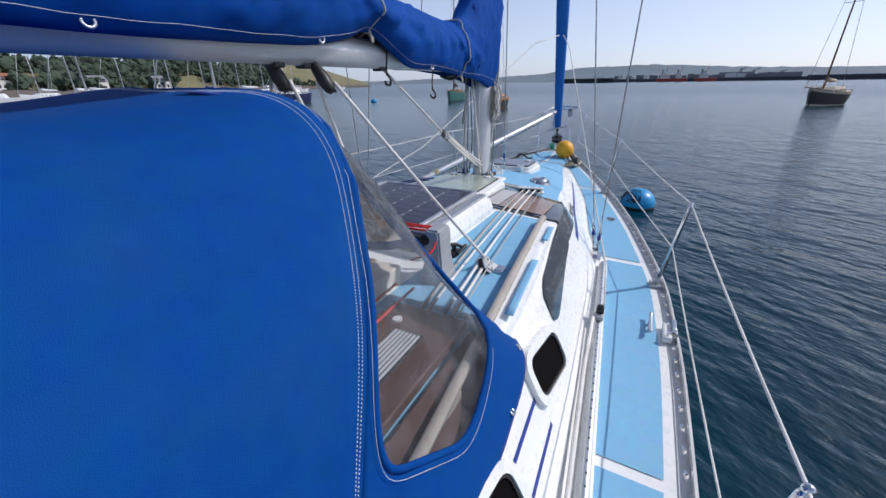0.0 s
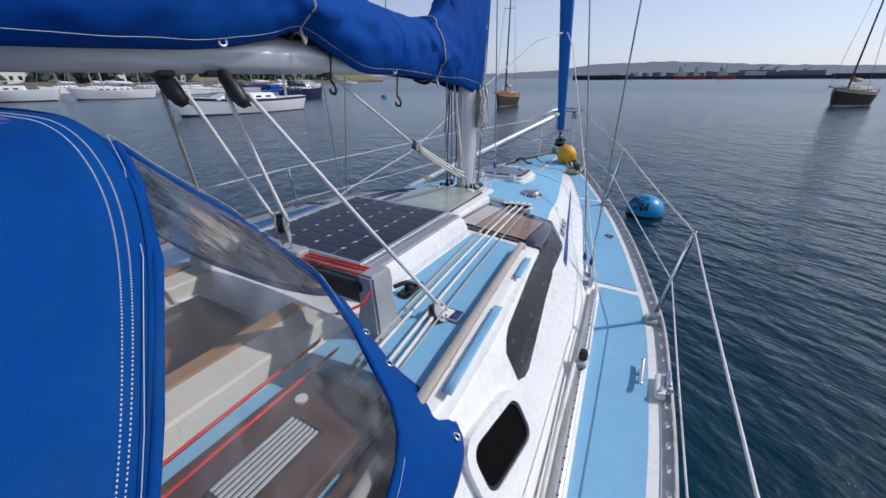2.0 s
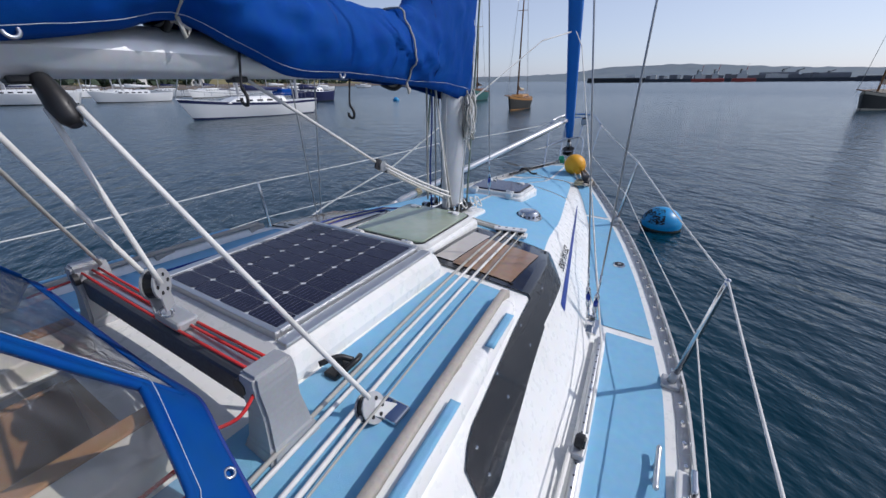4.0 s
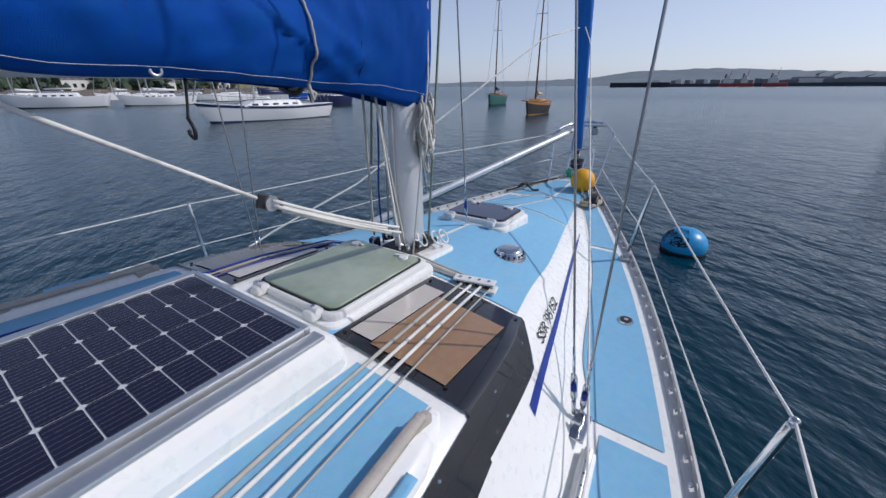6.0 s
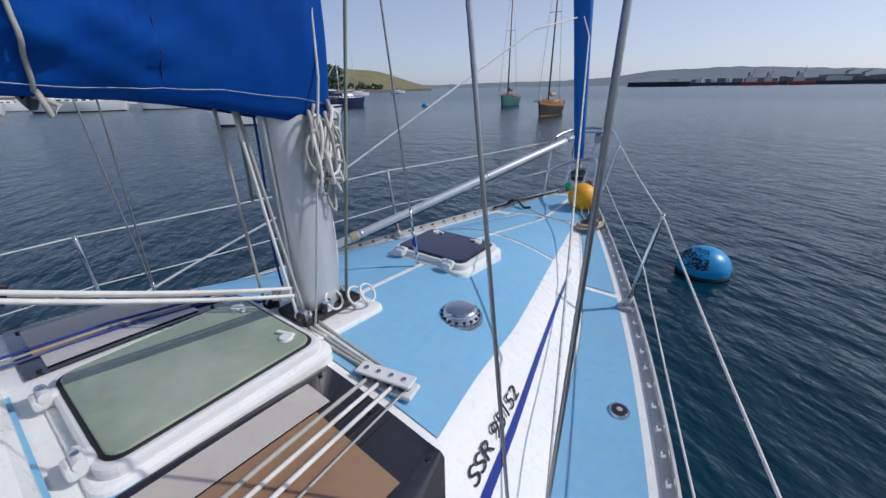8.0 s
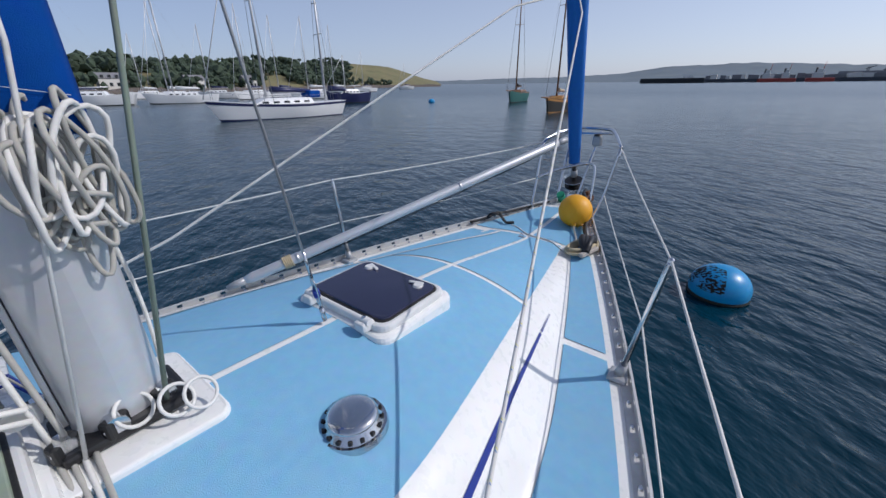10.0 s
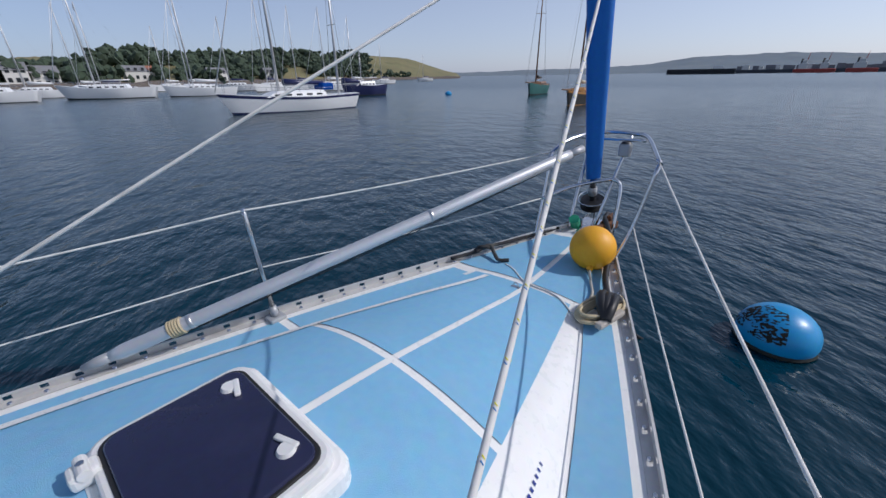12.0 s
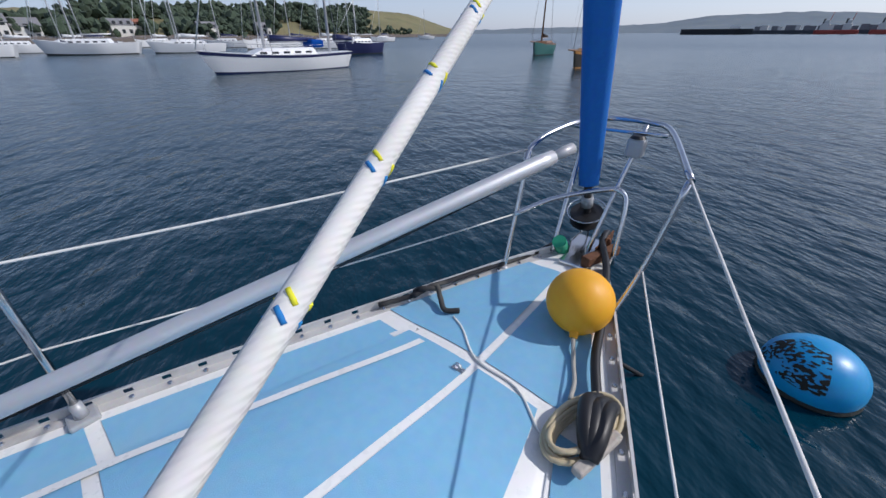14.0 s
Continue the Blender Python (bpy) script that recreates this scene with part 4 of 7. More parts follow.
# ---- coachroof things ----
def deck_hatch(name, cx, cy, w, h, glass, label, base_z=0.06, flip=1):
    """A framed deck hatch with gasket, pane, two hinges and two handles; flip: which end the hinges stand at."""
    root = thing(name, label, "deck hatch", at=tuple(on(cx, cy)))
    z = skin(cx, cy)
    flat = lambda zz: (lambda x, y, q: Vector((cx + x, cy + y, zz + q)))
    lo = min(skin(cx + sx * w / 2, cy + sy * h / 2) for sx in (1, -1) for sy in (1, -1)) - 0.01 - z
    part("plinth", slab(rounded(w + 0.095, h + 0.10, 0.05), flat(z), lo, base_z - 0.03, 0.018), GEL, root)
    part("frame", slab(rounded(w + 0.05, h + 0.05, 0.05), flat(z), base_z - 0.035, base_z, 0.012), WHITEPLASTIC, root)
    part("gasket", slab(rounded(w + 0.012, h + 0.012, 0.045), flat(z), base_z - 0.002, base_z + 0.004, 0.004), RUBBER, root)
    part("pane", slab(rounded(w - 0.008, h - 0.008, 0.04), flat(z), base_z + 0.001, base_z + 0.011, 0.006), glass, root)
    for s in (-1, 1):
        bm = bmesh.new()
        hy = cy - flip * (h / 2 + 0.035)
        box(bm, (cx + s * w * 0.36, hy, z + base_z - 0.008), (0.055, 0.06, 0.04), 0.01)
        cyl(bm, (cx + s * w * 0.36 - 0.03, hy, z + base_z + 0.01), (cx + s * w * 0.36 + 0.03, hy, z + base_z + 0.01), 0.014)
        hg = part("hinge", bm, WHITEPLASTIC, root)
        bm = bmesh.new()
        cyl(bm, (cx + s * w * 0.36, hy, z + base_z + 0.012), (cx + s * w * 0.36, hy, z + base_z + 0.026), 0.008)
        part("pin", bm, STEEL, hg)
        bm = bmesh.new()
        py = cy + flip * (h / 2 - 0.055)
        cyl(bm, (cx + s * w * 0.34, py, z + base_z + 0.010), (cx + s * w * 0.34, py, z + base_z + 0.02), 0.024, 0.019, 18)
        hd = part("handle", bm, GREYPLASTIC if w > 0.5 else WHITEPLASTIC, root)
        bm = bmesh.new()
        box(bm, (cx + s * (w * 0.34 - 0.02), py + flip * 0.012, z + base_z + 0.016), (0.07, 0.016, 0.010), 0.004, Matrix.Rotation(radians(18 * s), 3, "Z"))
        part("lever", bm, GREYPLASTIC if w > 0.5 else WHITEPLASTIC, hd)
    return root


deck_hatch("main_hatch", 0.045, -0.425, 0.47, 0.55, GREENGLASS, "square deck hatch with a frosted green acrylic pane", 0.055)
deck_hatch("fore_hatch", 0.035, 0.93, 0.45, 0.335, NAVY, "foredeck hatch with a navy acrylic pane in a white frame", 0.055)


def ventilator():
    c = on(0.467, 0.438)
    root = thing("mushroom_ventilator", "low domed chrome mushroom ventilator with slots", "ventilator", at=tuple(c))
    bm = bmesh.new()
    cyl(bm, c - Vector((0, 0, 0.008)), c + Vector((0, 0, 0.01)), 0.10, 0.095, 32)
    part("flange", bm, STEEL, root)
    bm = bmesh.new()
    cyl(bm, c + Vector((0, 0, 0.008)), c + Vector((0, 0, 0.035)), 0.088, 0.07, 32)
    body = part("collar", bm, STEEL, root)
    for k in range(16):
        a = 2 * math.pi * k / 16
        part("slot", boxed(c + Vector((0.083 * math.cos(a), 0.083 * math.sin(a), 0.019)), (0.008, 0.013, 0.014), 0.003, Matrix.Rotation(a, 3, "Z")), BLACK, body)
    prof = [(0.073, 0.034), (0.072, 0.04), (0.06, 0.047), (0.04, 0.051), (0.0, 0.052)]
    bm = surface([[c + Vector((r * math.cos(2 * math.pi * k / 28), r * math.sin(2 * math.pi * k / 28), z)) for k in range(29)] for r, z in prof])
    part("dome", bm, STEEL, root)


ventilator()


def deck_filler(x, y):
    c = on(x, y, 0.004)
    root = thing("deck_filler", "round flush deck filler cap in a steel ring", "deck filler", at=tuple(c))
    bm = bmesh.new()
    cyl(bm, c, c + Vector((0, 0, 0.008)), 0.043, 0.04, 24)
    part("ring", bm, STEEL, root)
    bm = bmesh.new()
    cyl(bm, c + Vector((0, 0, 0.006)), c + Vector((0, 0, 0.011)), 0.031, seg=24)
    cap = part("cap", bm, BLACK, root)
    bm = bmesh.new()
    cyl(bm, c + Vector((0, 0, 0.009)), c + Vector((0, 0, 0.0125)), 0.012, seg=12)
    part("key_slot", bm, GREYPLASTIC, cap)


deck_filler(1.121, 0.645)


def organiser():
    ang = radians(11.5)
    c = Vector((0.525, -0.078, skin(0.525, -0.078)))
    rot = Matrix.Rotation(ang, 3, "Z")
    root = thing("rope_organiser", "white deck organiser leading halyards aft", "deck organiser", at=tuple(c))
    part("base", boxed(c + Vector((0, 0, 0.008)), (0.215, 0.07, 0.016), 0.006, rot), WHITEPLASTIC, root)
    part("top_plate", boxed(c + Vector((0, 0, 0.043)), (0.20, 0.055, 0.01), 0.004, rot), WHITEPLASTIC, root)
    out = []
    for k in range(4):
        o = rot @ Vector((-0.069 + k * 0.046, 0, 0))
        bm = bmesh.new()
        cyl(bm, c + o + Vector((0, 0, 0.015)), c + o + Vector((0, 0, 0.039)), 0.02, seg=14)
        part("sheave", bm, BLACK, root)
        bm = bmesh.new()
        cyl(bm, c + o + Vector((0, 0, 0.047)), c + o + Vector((0, 0, 0.052)), 0.008, seg=10)
        part("bolt", bm, STEEL, root)
        out.append(c + o + Vector((0, 0, 0.027)))
    return out


ends = organiser()
for k, e in enumerate(ends):
    aft = Vector(((0.675, 0.70, 0.765, 0.815)[k], -2.1, 1.462))
    rope("control_line", sag(e + Vector((0.018, 0, 0)), aft, -0.034 + 0.004 * (k % 2)), 0.0065 if k < 3 else 0.0035, (ROPEGREY, ROPEWHITE, ROPEWHITE, ROPEGREY)[k], "weathered halyard tail led aft along the coachroof", "rope", "control lines")
    rope("control_line", sag(Vector((0.085 + 0.008 * k, -0.09 + 0.02 * k, 1.455)), e + Vector((0.0, 0.012, 0)), 0.006), 0.006, (ROPEGREY, ROPEGREY, ROPEWHITE, ROPEGREY)[k], "weathered halyard led from the mast foot to the organiser", "rope", "control lines")
for k, mat in enumerate((ROPEBLUE, ROPEGREY, ROPEBLUE)):
    rope("control_line", [(-0.11, -0.05, 1.45), (-0.40 - 0.03 * k, -0.12, 1.425), (-0.46 - 0.035 * k, -0.5, 1.45), (-0.56 - 0.04 * k, -1.5, 1.462)], 0.005, mat, "blue and grey lines led aft on the port side", "rope", "control lines", 6)


def solar_panel():
    cx, cy, w, h, z = 0.037, -1.256, 0.70, 0.765, 1.555
    root = thing("solar_panel", "framed solar panel with dark blue half-cut cells on the sliding hatch", "solar panel", at=(cx, cy, z))
    part("backsheet", boxed((cx, cy, z + 0.012), (w - 0.012, h - 0.012, 0.012)), CELLGAP, root)
    for sx, sy, dx, dy in ((w, 0.02, 0, h / 2 - 0.01), (w, 0.02, 0, -h / 2 + 0.01), (0.02, h - 0.04, w / 2 - 0.01, 0), (0.02, h - 0.04, -w / 2 + 0.01, 0)):
        part("frame_bar", boxed((cx + dx, cy + dy, z + 0.012), (sx, sy, 0.03), 0.003), ALLOY, root)
    cw, ch = 0.1645, 0.0793
    o = 0.010
    # clipped corners, as the cells have
    outline = [(-cw / 2 + o, -ch / 2), (cw / 2 - o, -ch / 2), (cw / 2, -ch / 2 + o), (cw / 2, ch / 2 - o), (cw / 2 - o, ch / 2), (-cw / 2 + o, ch / 2), (-cw / 2, ch / 2 - o), (-cw / 2, -ch / 2 + o)]
    shrink = [(x * 0.972, y * 0.945) for x, y in outline]
    proto = slab(shrink, lambda x, y, q: Vector((x, y, q)), 0.0, 0.0018)
    me = bpy.data.meshes.new("solar_cell")
    proto.to_mesh(me)
    proto.free()
    me.materials.append(CELL)
    bar = bmesh.new()
    for k in range(9):
        box(bar, (-cw / 2 + (k + 0.5) * cw / 9, 0, 0.0021), (0.0007, ch * 0.95, 0.0004))
    mb = bpy.data.meshes.new("busbar_grid")
    bar.to_mesh(mb)
    bar.free()
    mb.materials.append(BUSBAR)
    for i in range(4):
        for j in range(9):
            p = Vector((cx - 1.5 * cw + i * cw, cy - 4.0 * ch + j * ch, z + 0.0185))
            cell = new("solar_cell", me)
            cell.location = p
            cell.parent, cell.matrix_parent_inverse = root, root.matrix_basis.inverted()
            b = new("busbar_grid", mb)
            b.parent = cell
            tagged(b, kind="stuff")
    # the moulded sliding hatch below it
    lid = thing("sliding_hatch", "white moulded sliding hatch carrying the solar panel", "sliding hatch", at=(cx, cy, 1.46))
    part("moulding", slab(rounded(0.90, 0.90, 0.05), lambda x, y, q: Vector((cx + x, cy + 0.0 + y, 1.40 + q)), 0.0, 0.153, 0.07), GEL, lid)
    for s in (-1, 1):
        part("side_strip", boxed((cx + s * 0.385, cy, 1.559), (0.05, 0.78, 0.014), 0.004), ALLOY, lid, "grey alloy strip")


solar_panel()


def wedge(y, k, dz=0.0, s=1):
    """A point on the sloping coachroof side, k from 0 at its top edge to 1 at its foot."""
    x = top_x(y) + (foot_x(y) - top_x(y)) * k
    return Vector((s * (x + shift(y) * s), y, skin(x + shift(y), y) + dz))


def windscreen(s):
    """Wrap-round smoked acrylic: flat on the roof, bending down the side and running aft."""
    root = thing("wraparound_window", "smoked acrylic window wrapping from coachroof top to its side", "window", "wraparound windows", at=(s * 0.8, -0.5, 1.4))
    rows = []
    for i in range(13):
        y = -0.755 + 0.60 * i / 12
        row = [on(s * (0.335 + (top_x(y) - 0.03 - 0.335) * k / 8), y, 0.010) for k in range(9)]
        row += [wedge(y, q, 0.014, s) for q in [(0.0, 0.03, 0.06, 0.11, 0.16, 0.21, 0.26, 0.31)[q] * (1 if i < 10 else 1 - 0.28 * (i - 9)) for q in range(8)]]
        rows.append(row)
    part("roof_pane", surface(rows), SMOKE, root)
    rows = []
    for i in range(17):
        y = -0.755 - 0.82 * i / 16
        k = i / 16
        e = max(0, k - 0.86) / 0.14
        lo, hi = 0.05 + 0.06 * k + 0.09 * e * e, 0.33 + 0.17 * k - 0.08 * e * e
        rows.append([wedge(y, lo + (hi - lo) * q / 6, 0.014, s) for q in range(7)])
    part("side_pane", surface(rows), SMOKE, root)
    def inlay(name, x0, x1, y0, y1, mat):
        rows = [[on(s * (x0 + (x1 - x0) * k / 6), y0 + (y1 - y0) * i / 6, 0.0145) for k in range(7)] for i in range(7)]
        part(name, surface(rows), mat, root)
    inlay("blind", 0.365, 0.47, -0.70, -0.25, CREAM)
    inlay("plywood_lining", 0.475, 0.785, -0.715, -0.30, TAN)
    for y in (-0.72, -0.2):
        for x in (0.36, 0.58, 0.79):
            bm = bmesh.new()
            p = on(s * x, y, 0.012)
            cyl(bm, p, p + Vector((0, 0, 0.005)), 0.007, seg=8)
            part("screw", bm, BLACK, root)
    for y in (-0.3, -0.6, -0.95, -1.25, -1.5):
        for q in (0.10, 0.27):
            p = wedge(y, q if y > -1.3 else q + 0.10, 0.014, s)
            bm = bmesh.new()
            ball(bm, p, 0.006, u=8, v=6)
            part("screw", bm, STEEL, root)


windscreen(1)
windscreen(-1)


def moulding(s):
    """The raised outer edge of the coachroof with its teak handrail."""
    root = thing("coachroof_edge", "white rounded coachroof edge moulding with a rounded front", "moulding", "coachroof edges", at=(s * 0.9, -1.7, 1.43))
    rows = []
    for i in range(31):
        y = -0.80 - 1.26 * i / 30
        grow = min(1, (i / 4) ** 0.6) if i else 0.0
        x0, t = 0.79 + 0.085 * (-y - 0.8), top_x(y)
        x1 = x0 + (t + 0.004 - x0) * (0.35 + 0.65 * grow)
        h = 0.045 * grow
        row = []
        for k in range(13):
            u = k / 12
            x = x0 + (x1 - x0) * u
            hump = (1 - (2 * u - 1) ** 6) * h
            row.append(Vector((s * x, y, skin(x, y) + 0.001 + hump)))
        rows.append(row)
    part("moulded_edge", surface(rows), GEL, root)
    for y0, y1 in ((-1.02, -1.24), (-1.5, -1.98)):
        rows = [[Vector((s * (0.868 + 0.075 * (-y - 0.8) + 0.032 * k / 3), y, skin(0.9, y) + 0.055)) for k in range(4)] for y in [y0 + (y1 - y0) * i / 8 for i in range(9)]]
        part("tread_strip", surface(rows, 0.003 * s), DECKBLUE, root)
    hr = thing("handrail", "weathered grey teak handrail along the coachroof", "handrail", "handrails", at=(s * 0.83, -1.7, 1.46))
    rows = []
    for i in range(25):
        y = -0.88 - 2.0 * i / 24
        x = 0.812 + 0.088 * (-y - 0.8)
        z = skin(x, y) + 0.048
        c = [(-0.016, 0), (-0.016, 0.012), (-0.011, 0.018), (0.011, 0.018), (0.016, 0.012), (0.016, 0), (-0.016, 0)]
        rows.append([Vector((s * x + dx, y, z + dz)) for dx, dz in c])
    part("rail", surface(rows), TEAK, hr)
    for y in (-0.9, -1.4, -1.9, -2.4, -2.85):
        x = 0.812 + 0.088 * (-y - 0.8)
        part("foot", boxed((s * x, y, skin(x, y) + 0.026), (0.03, 0.10, 0.052), 0.008), TEAK, hr)


moulding(1)
moulding(-1)


def portlight(y, s):
    """A rounded portlight that opens, set in the coachroof side; a near-black plate paints its cabin shade."""
    c = wedge(y, 0.44, 0, s)
    a, b = wedge(y, 0.1, 0, s), wedge(y, 0.8, 0, s)
    down = (b - a).normalized()
    fwd = Vector((0, 1, 0))
    n = (fwd.cross(down) if s < 0 else down.cross(fwd)).normalized()
    if n.z < 0:
        n = -n
    root = thing("portlight", "portlight with a plate painted cabin-dark in a thick white rounded frame", "portlight", "portlights", at=tuple(c))
    place = lambda x, q, z: c + fwd * x + down * (q + 0.18 * x) + n * (z + 0.016)
    o, i1, i2 = rounded(0.375, 0.235, 0.08), rounded(0.305, 0.165, 0.05), rounded(0.285, 0.145, 0.045)
    part("frame", hoop(o, i1, place, -0.03, 0.014), GEL, root)
    part("gasket", hoop(i1, i2, place, -0.01, 0.008), RUBBER, root)
    # no cabin is modelled behind; this plate's colour supplies the darkness
    part("opening", slab(i2, place, -0.012, 0.001), CABIN_DARK, root)


def bow_line(y, s):
    """The straight run of the blue stripe in plan."""
    return 0.974 - 0.193 * (y + 0.43) - (0 if s > 0 else 2 * shift(y))


for s in (1, -1):
    portlight(-1.845, s)
    portlight(-2.52, s)
    root = thing("side_stripes", "two painted blue stripes on the coachroof side", "stripe", "side stripes", at=tuple(wedge(-2.1, 0.8, 0, s)))
    for k0, y1 in ((0.46, -2.03), (0.72, -1.985)):
        rows = [[wedge(y, k0 + 0.035 * q, 0.003, s) for q in (0, 1)] for y in [y1 - 0.9 * i / 12 for i in range(13)]]
        part("stripe", surface(rows), STRIPE, root)
    root = thing("bow_stripe", "dark blue tapering stripe on the white coachroof side", "stripe", "bow stripes", at=tuple(wedge(0.6, 0.6, 0, s)))
    rows = [[on(s * (bow_line(y, s) + 0.011 * q * (1.1 - 0.35 * (y + 0.43))), y, 0.0045) for q in (-1, 1)] for y in [-0.45 + 1.85 * i / 20 for i in range(21)]]
    part("stripe", surface(rows), STRIPE, root)
    for k in range(8):
        y = 1.42 + 0.024 * k
        rows = [[on(s * (bow_line(y + d, s) + 0.005 * q), y + d, 0.0045) for q in (-1, 1)] for d in (0, 0.014 - 0.0012 * k)]
        part("dash", surface(rows), STRIPE, root)


def text_mesh(body):
    cur = bpy.data.curves.new("registration", "FONT")
    cur.body, cur.size, cur.extrude = body, 0.074, 0.0008
    cur.space_character = 0.95
    tmp = bpy.data.objects.new("registration_tmp", cur)
    scene.collection.objects.link(tmp)
    bpy.context.view_layer.update()
    me = bpy.data.meshes.new_from_object(tmp.evaluated_get(bpy.context.evaluated_depsgraph_get()))
    bpy.data.objects.remove(tmp)
    me.materials.clear()
    me.materials.append(LETTER)
    return me


def registration():
    words = "SSR 95152"
    xs = [v.co.x for v in text_mesh(words).vertices]
    left, wid = min(xs), max(xs) - min(xs)
    p0, p1 = on(bow_line(-0.11, 1) - 0.026, -0.11, 0.005), on(bow_line(0.32, 1) - 0.018, 0.32, 0.005)
    xdir = (p1 - p0).normalized()
    up = (wedge(0.15, 0.1) - wedge(0.15, 0.9)).normalized()
    zdir = xdir.cross(up).normalized()
    if zdir.z < 0:
        zdir = -zdir
    ydir = zdir.cross(xdir)
    k = (p1 - p0).length / wid
    root = thing("registration_lettering", "black registration lettering on the white coachroof side", "lettering", at=tuple(p0))
    for n, ch in enumerate(words):
        if ch == " ":
            continue
        me = text_mesh(ch)
        right = max(v.co.x for v in text_mesh(words[:n + 1]).vertices)
        step = right - max(v.co.x for v in me.vertices)
        ob = new("character", me)
        m = Matrix((xdir * k, ydir, zdir)).transposed().to_4x4()
        m.translation = p0 + zdir * 0.002 + xdir * k * (step - left)
        ob.matrix_basis = m
        ob.parent, ob.matrix_parent_inverse = root, root.matrix_basis.inverted()


registration()


# ---- mainsheet, traveller ----
def traveller():
    y = -1.80
    root = thing("mainsheet_traveller", "mainsheet traveller beam with cast grey ends and red control lines", "traveller", at=(0.05, y, skin(0.05, y)))
    for s, x in ((1, 0.60), (-1, -0.42)):
        z = skin(x, y)
        bm = bmesh.new()
        V = []
        for zz, w, d in ((-0.012, 0.135, 0.16), (0.03, 0.10, 0.12), (0.12, 0.075, 0.10), (0.20, 0.07, 0.11), (0.235, 0.06, 0.10)):
            V.append([bm.verts.new((x + px * w / 2, y + py * d / 2, z + zz)) for px, py in ((1, 1), (-1, 1), (-1, -1), (1, -1))])
        for a, b in zip(V, V[1:]):
            for k in range(4):
                bm.faces.new((a[k], a[(k + 1) % 4], b[(k + 1) % 4], b[k]))
        bm.faces.new(V[-1]), bm.faces.new(V[0][::-1])
        bmesh.ops.bevel(bm, geom=[e for e in bm.edges], offset=0.008, segments=2, affect="EDGES")
        tw = part("end_stand", bm, GREYPLASTIC, root)
        bm = bmesh.new()
        cyl(bm, (x - s * 0.03, y - 0.056, z + 0.19), (x - s * 0.03, y - 0.04, z + 0.19), 0.022, seg=14)
        part("end_sheave", bm, BLACK, tw)
    zt = 1.625
    bm = bmesh.new()
    box(bm, (0.09, y, zt - 0.025), (0.97, 0.075, 0.085), 0.012)
    part("beam", bm, material("slate_grey_beam", (0.045, 0.05, 0.06), 0.45, var=0.15, scale=9, dirt=(0.09, 0.09, 0.1)), root, "slate grey alloy traveller beam")
    bm = bmesh.new()
    box(bm, (0.09, y, zt + 0.022), (0.96, 0.03, 0.012), 0.003)
    part("track", bm, ALLOY, root)
    bm = bmesh.new()
    box(bm, (0.20, y, zt + 0.042), (0.13, 0.06, 0.03), 0.008)
    car = part("car", bm, GREYPLASTIC, root)
    for k, dy in enumerate((-0.026, 0.004, 0.022)):
        bm = bmesh.new()
        tube(bm, sag((-0.39, y + dy, zt + 0.04), (0.585, y + dy, zt + 0.045), 0.008), 0.0045, 6)
        part("control_line", bm, ROPERED, root)
    for pts in (((0.62, y - 0.05, 1.64), (0.62, y - 0.10, 1.61), (0.575, y - 0.17, 1.60)), ((-0.44, y - 0.05, 1.63), (-0.50, y - 0.16, 1.60))):
        bm = bmesh.new()
        tube(bm, smooth_path(pts), 0.0045, 6)
        part("line_tail", bm, ROPERED, root)


traveller()


def block(name, c, axis, r, label, mat=None, length=0.12, along=(0, 0, 1)):
    """A pulley block: two cheeks, a sheave between them, a shackle."""
    c, axis, along = Vector(c), Vector(axis).normalized(), Vector(along).normalized()
    root = thing(name, label, "block", "mainsheet blocks", at=tuple(c))
    for s in (-1, 1):
        bm = bmesh.new()
        cyl(bm, c + axis * s * 0.012, c + axis * s * 0.017, r, seg=20)
        tang = along.cross(axis)
        box(bm, c + axis * s * 0.0145 + along * r * 0.8, (0.005, r * 1.1, length * 0.7), 0.002, Matrix((axis, tang, along)).transposed())
        ch = part("cheek", bm, mat or GREYPLASTIC, root)
        for k in range(6):
            a = 2 * math.pi * k / 6
            q = c + axis * s * 0.0172 + (math.cos(a) * tang + math.sin(a) * along) * r * 0.6
            bm = bmesh.new()
            cyl(bm, q, q + axis * s * 0.001, r * 0.14, seg=8)
            part("rivet", bm, BLACK, ch)
    bm = bmesh.new()
    cyl(bm, c - axis * 0.011, c + axis * 0.011, r * 0.9, seg=18)
    part("sheave", bm, BLACK, root)
    bm = bmesh.new()
    torus(bm, c + along * (r * 0.9 + length * 0.42), 0.016, 0.004, axis.cross(along), 14, 6)
    part("shackle", bm, STEEL, root)


UB1, UB2 = Vector((0.07, -2.0, 2.235)), Vector((0.15, -1.855, 2.225))
LB = Vector((0.20, -1.82, 1.785))
block("boom_block", UB1, (0.5, 0.85, 0), 0.019, "black mainsheet block hanging below the boom", BLACK, 0.17, tuple(UB1 - LB))
block("boom_block", UB2, (0.5, 0.85, 0), 0.019, "black mainsheet block hanging below the boom", BLACK, 0.17, (-0.55, -0.1, 0.8))
block("traveller_block", LB, (0.75, 0.65, 0), 0.042, "grey mainsheet block standing on the traveller car", GREYPLASTIC, 0.12, (0.05, 0, -1))
for root, c, along in (("boom_block", UB1, UB1 - LB), ("boom_block.001", UB2, Vector((-0.55, -0.1, 0.8)))):
    along = along.normalized()
    bm = bmesh.new()
    tube(bm, [c - along * 0.045, c - along * 0.03, c + along * 0.01, c + along * 0.06, c + along * 0.10], [0.012, 0.022, 0.027, 0.021, 0.010], 10)
    part("shell", bm, BLACK, bpy.data.objects[root])
DB = Vector((0.745, -1.63, skin(0.745, -1.63) + 0.03))
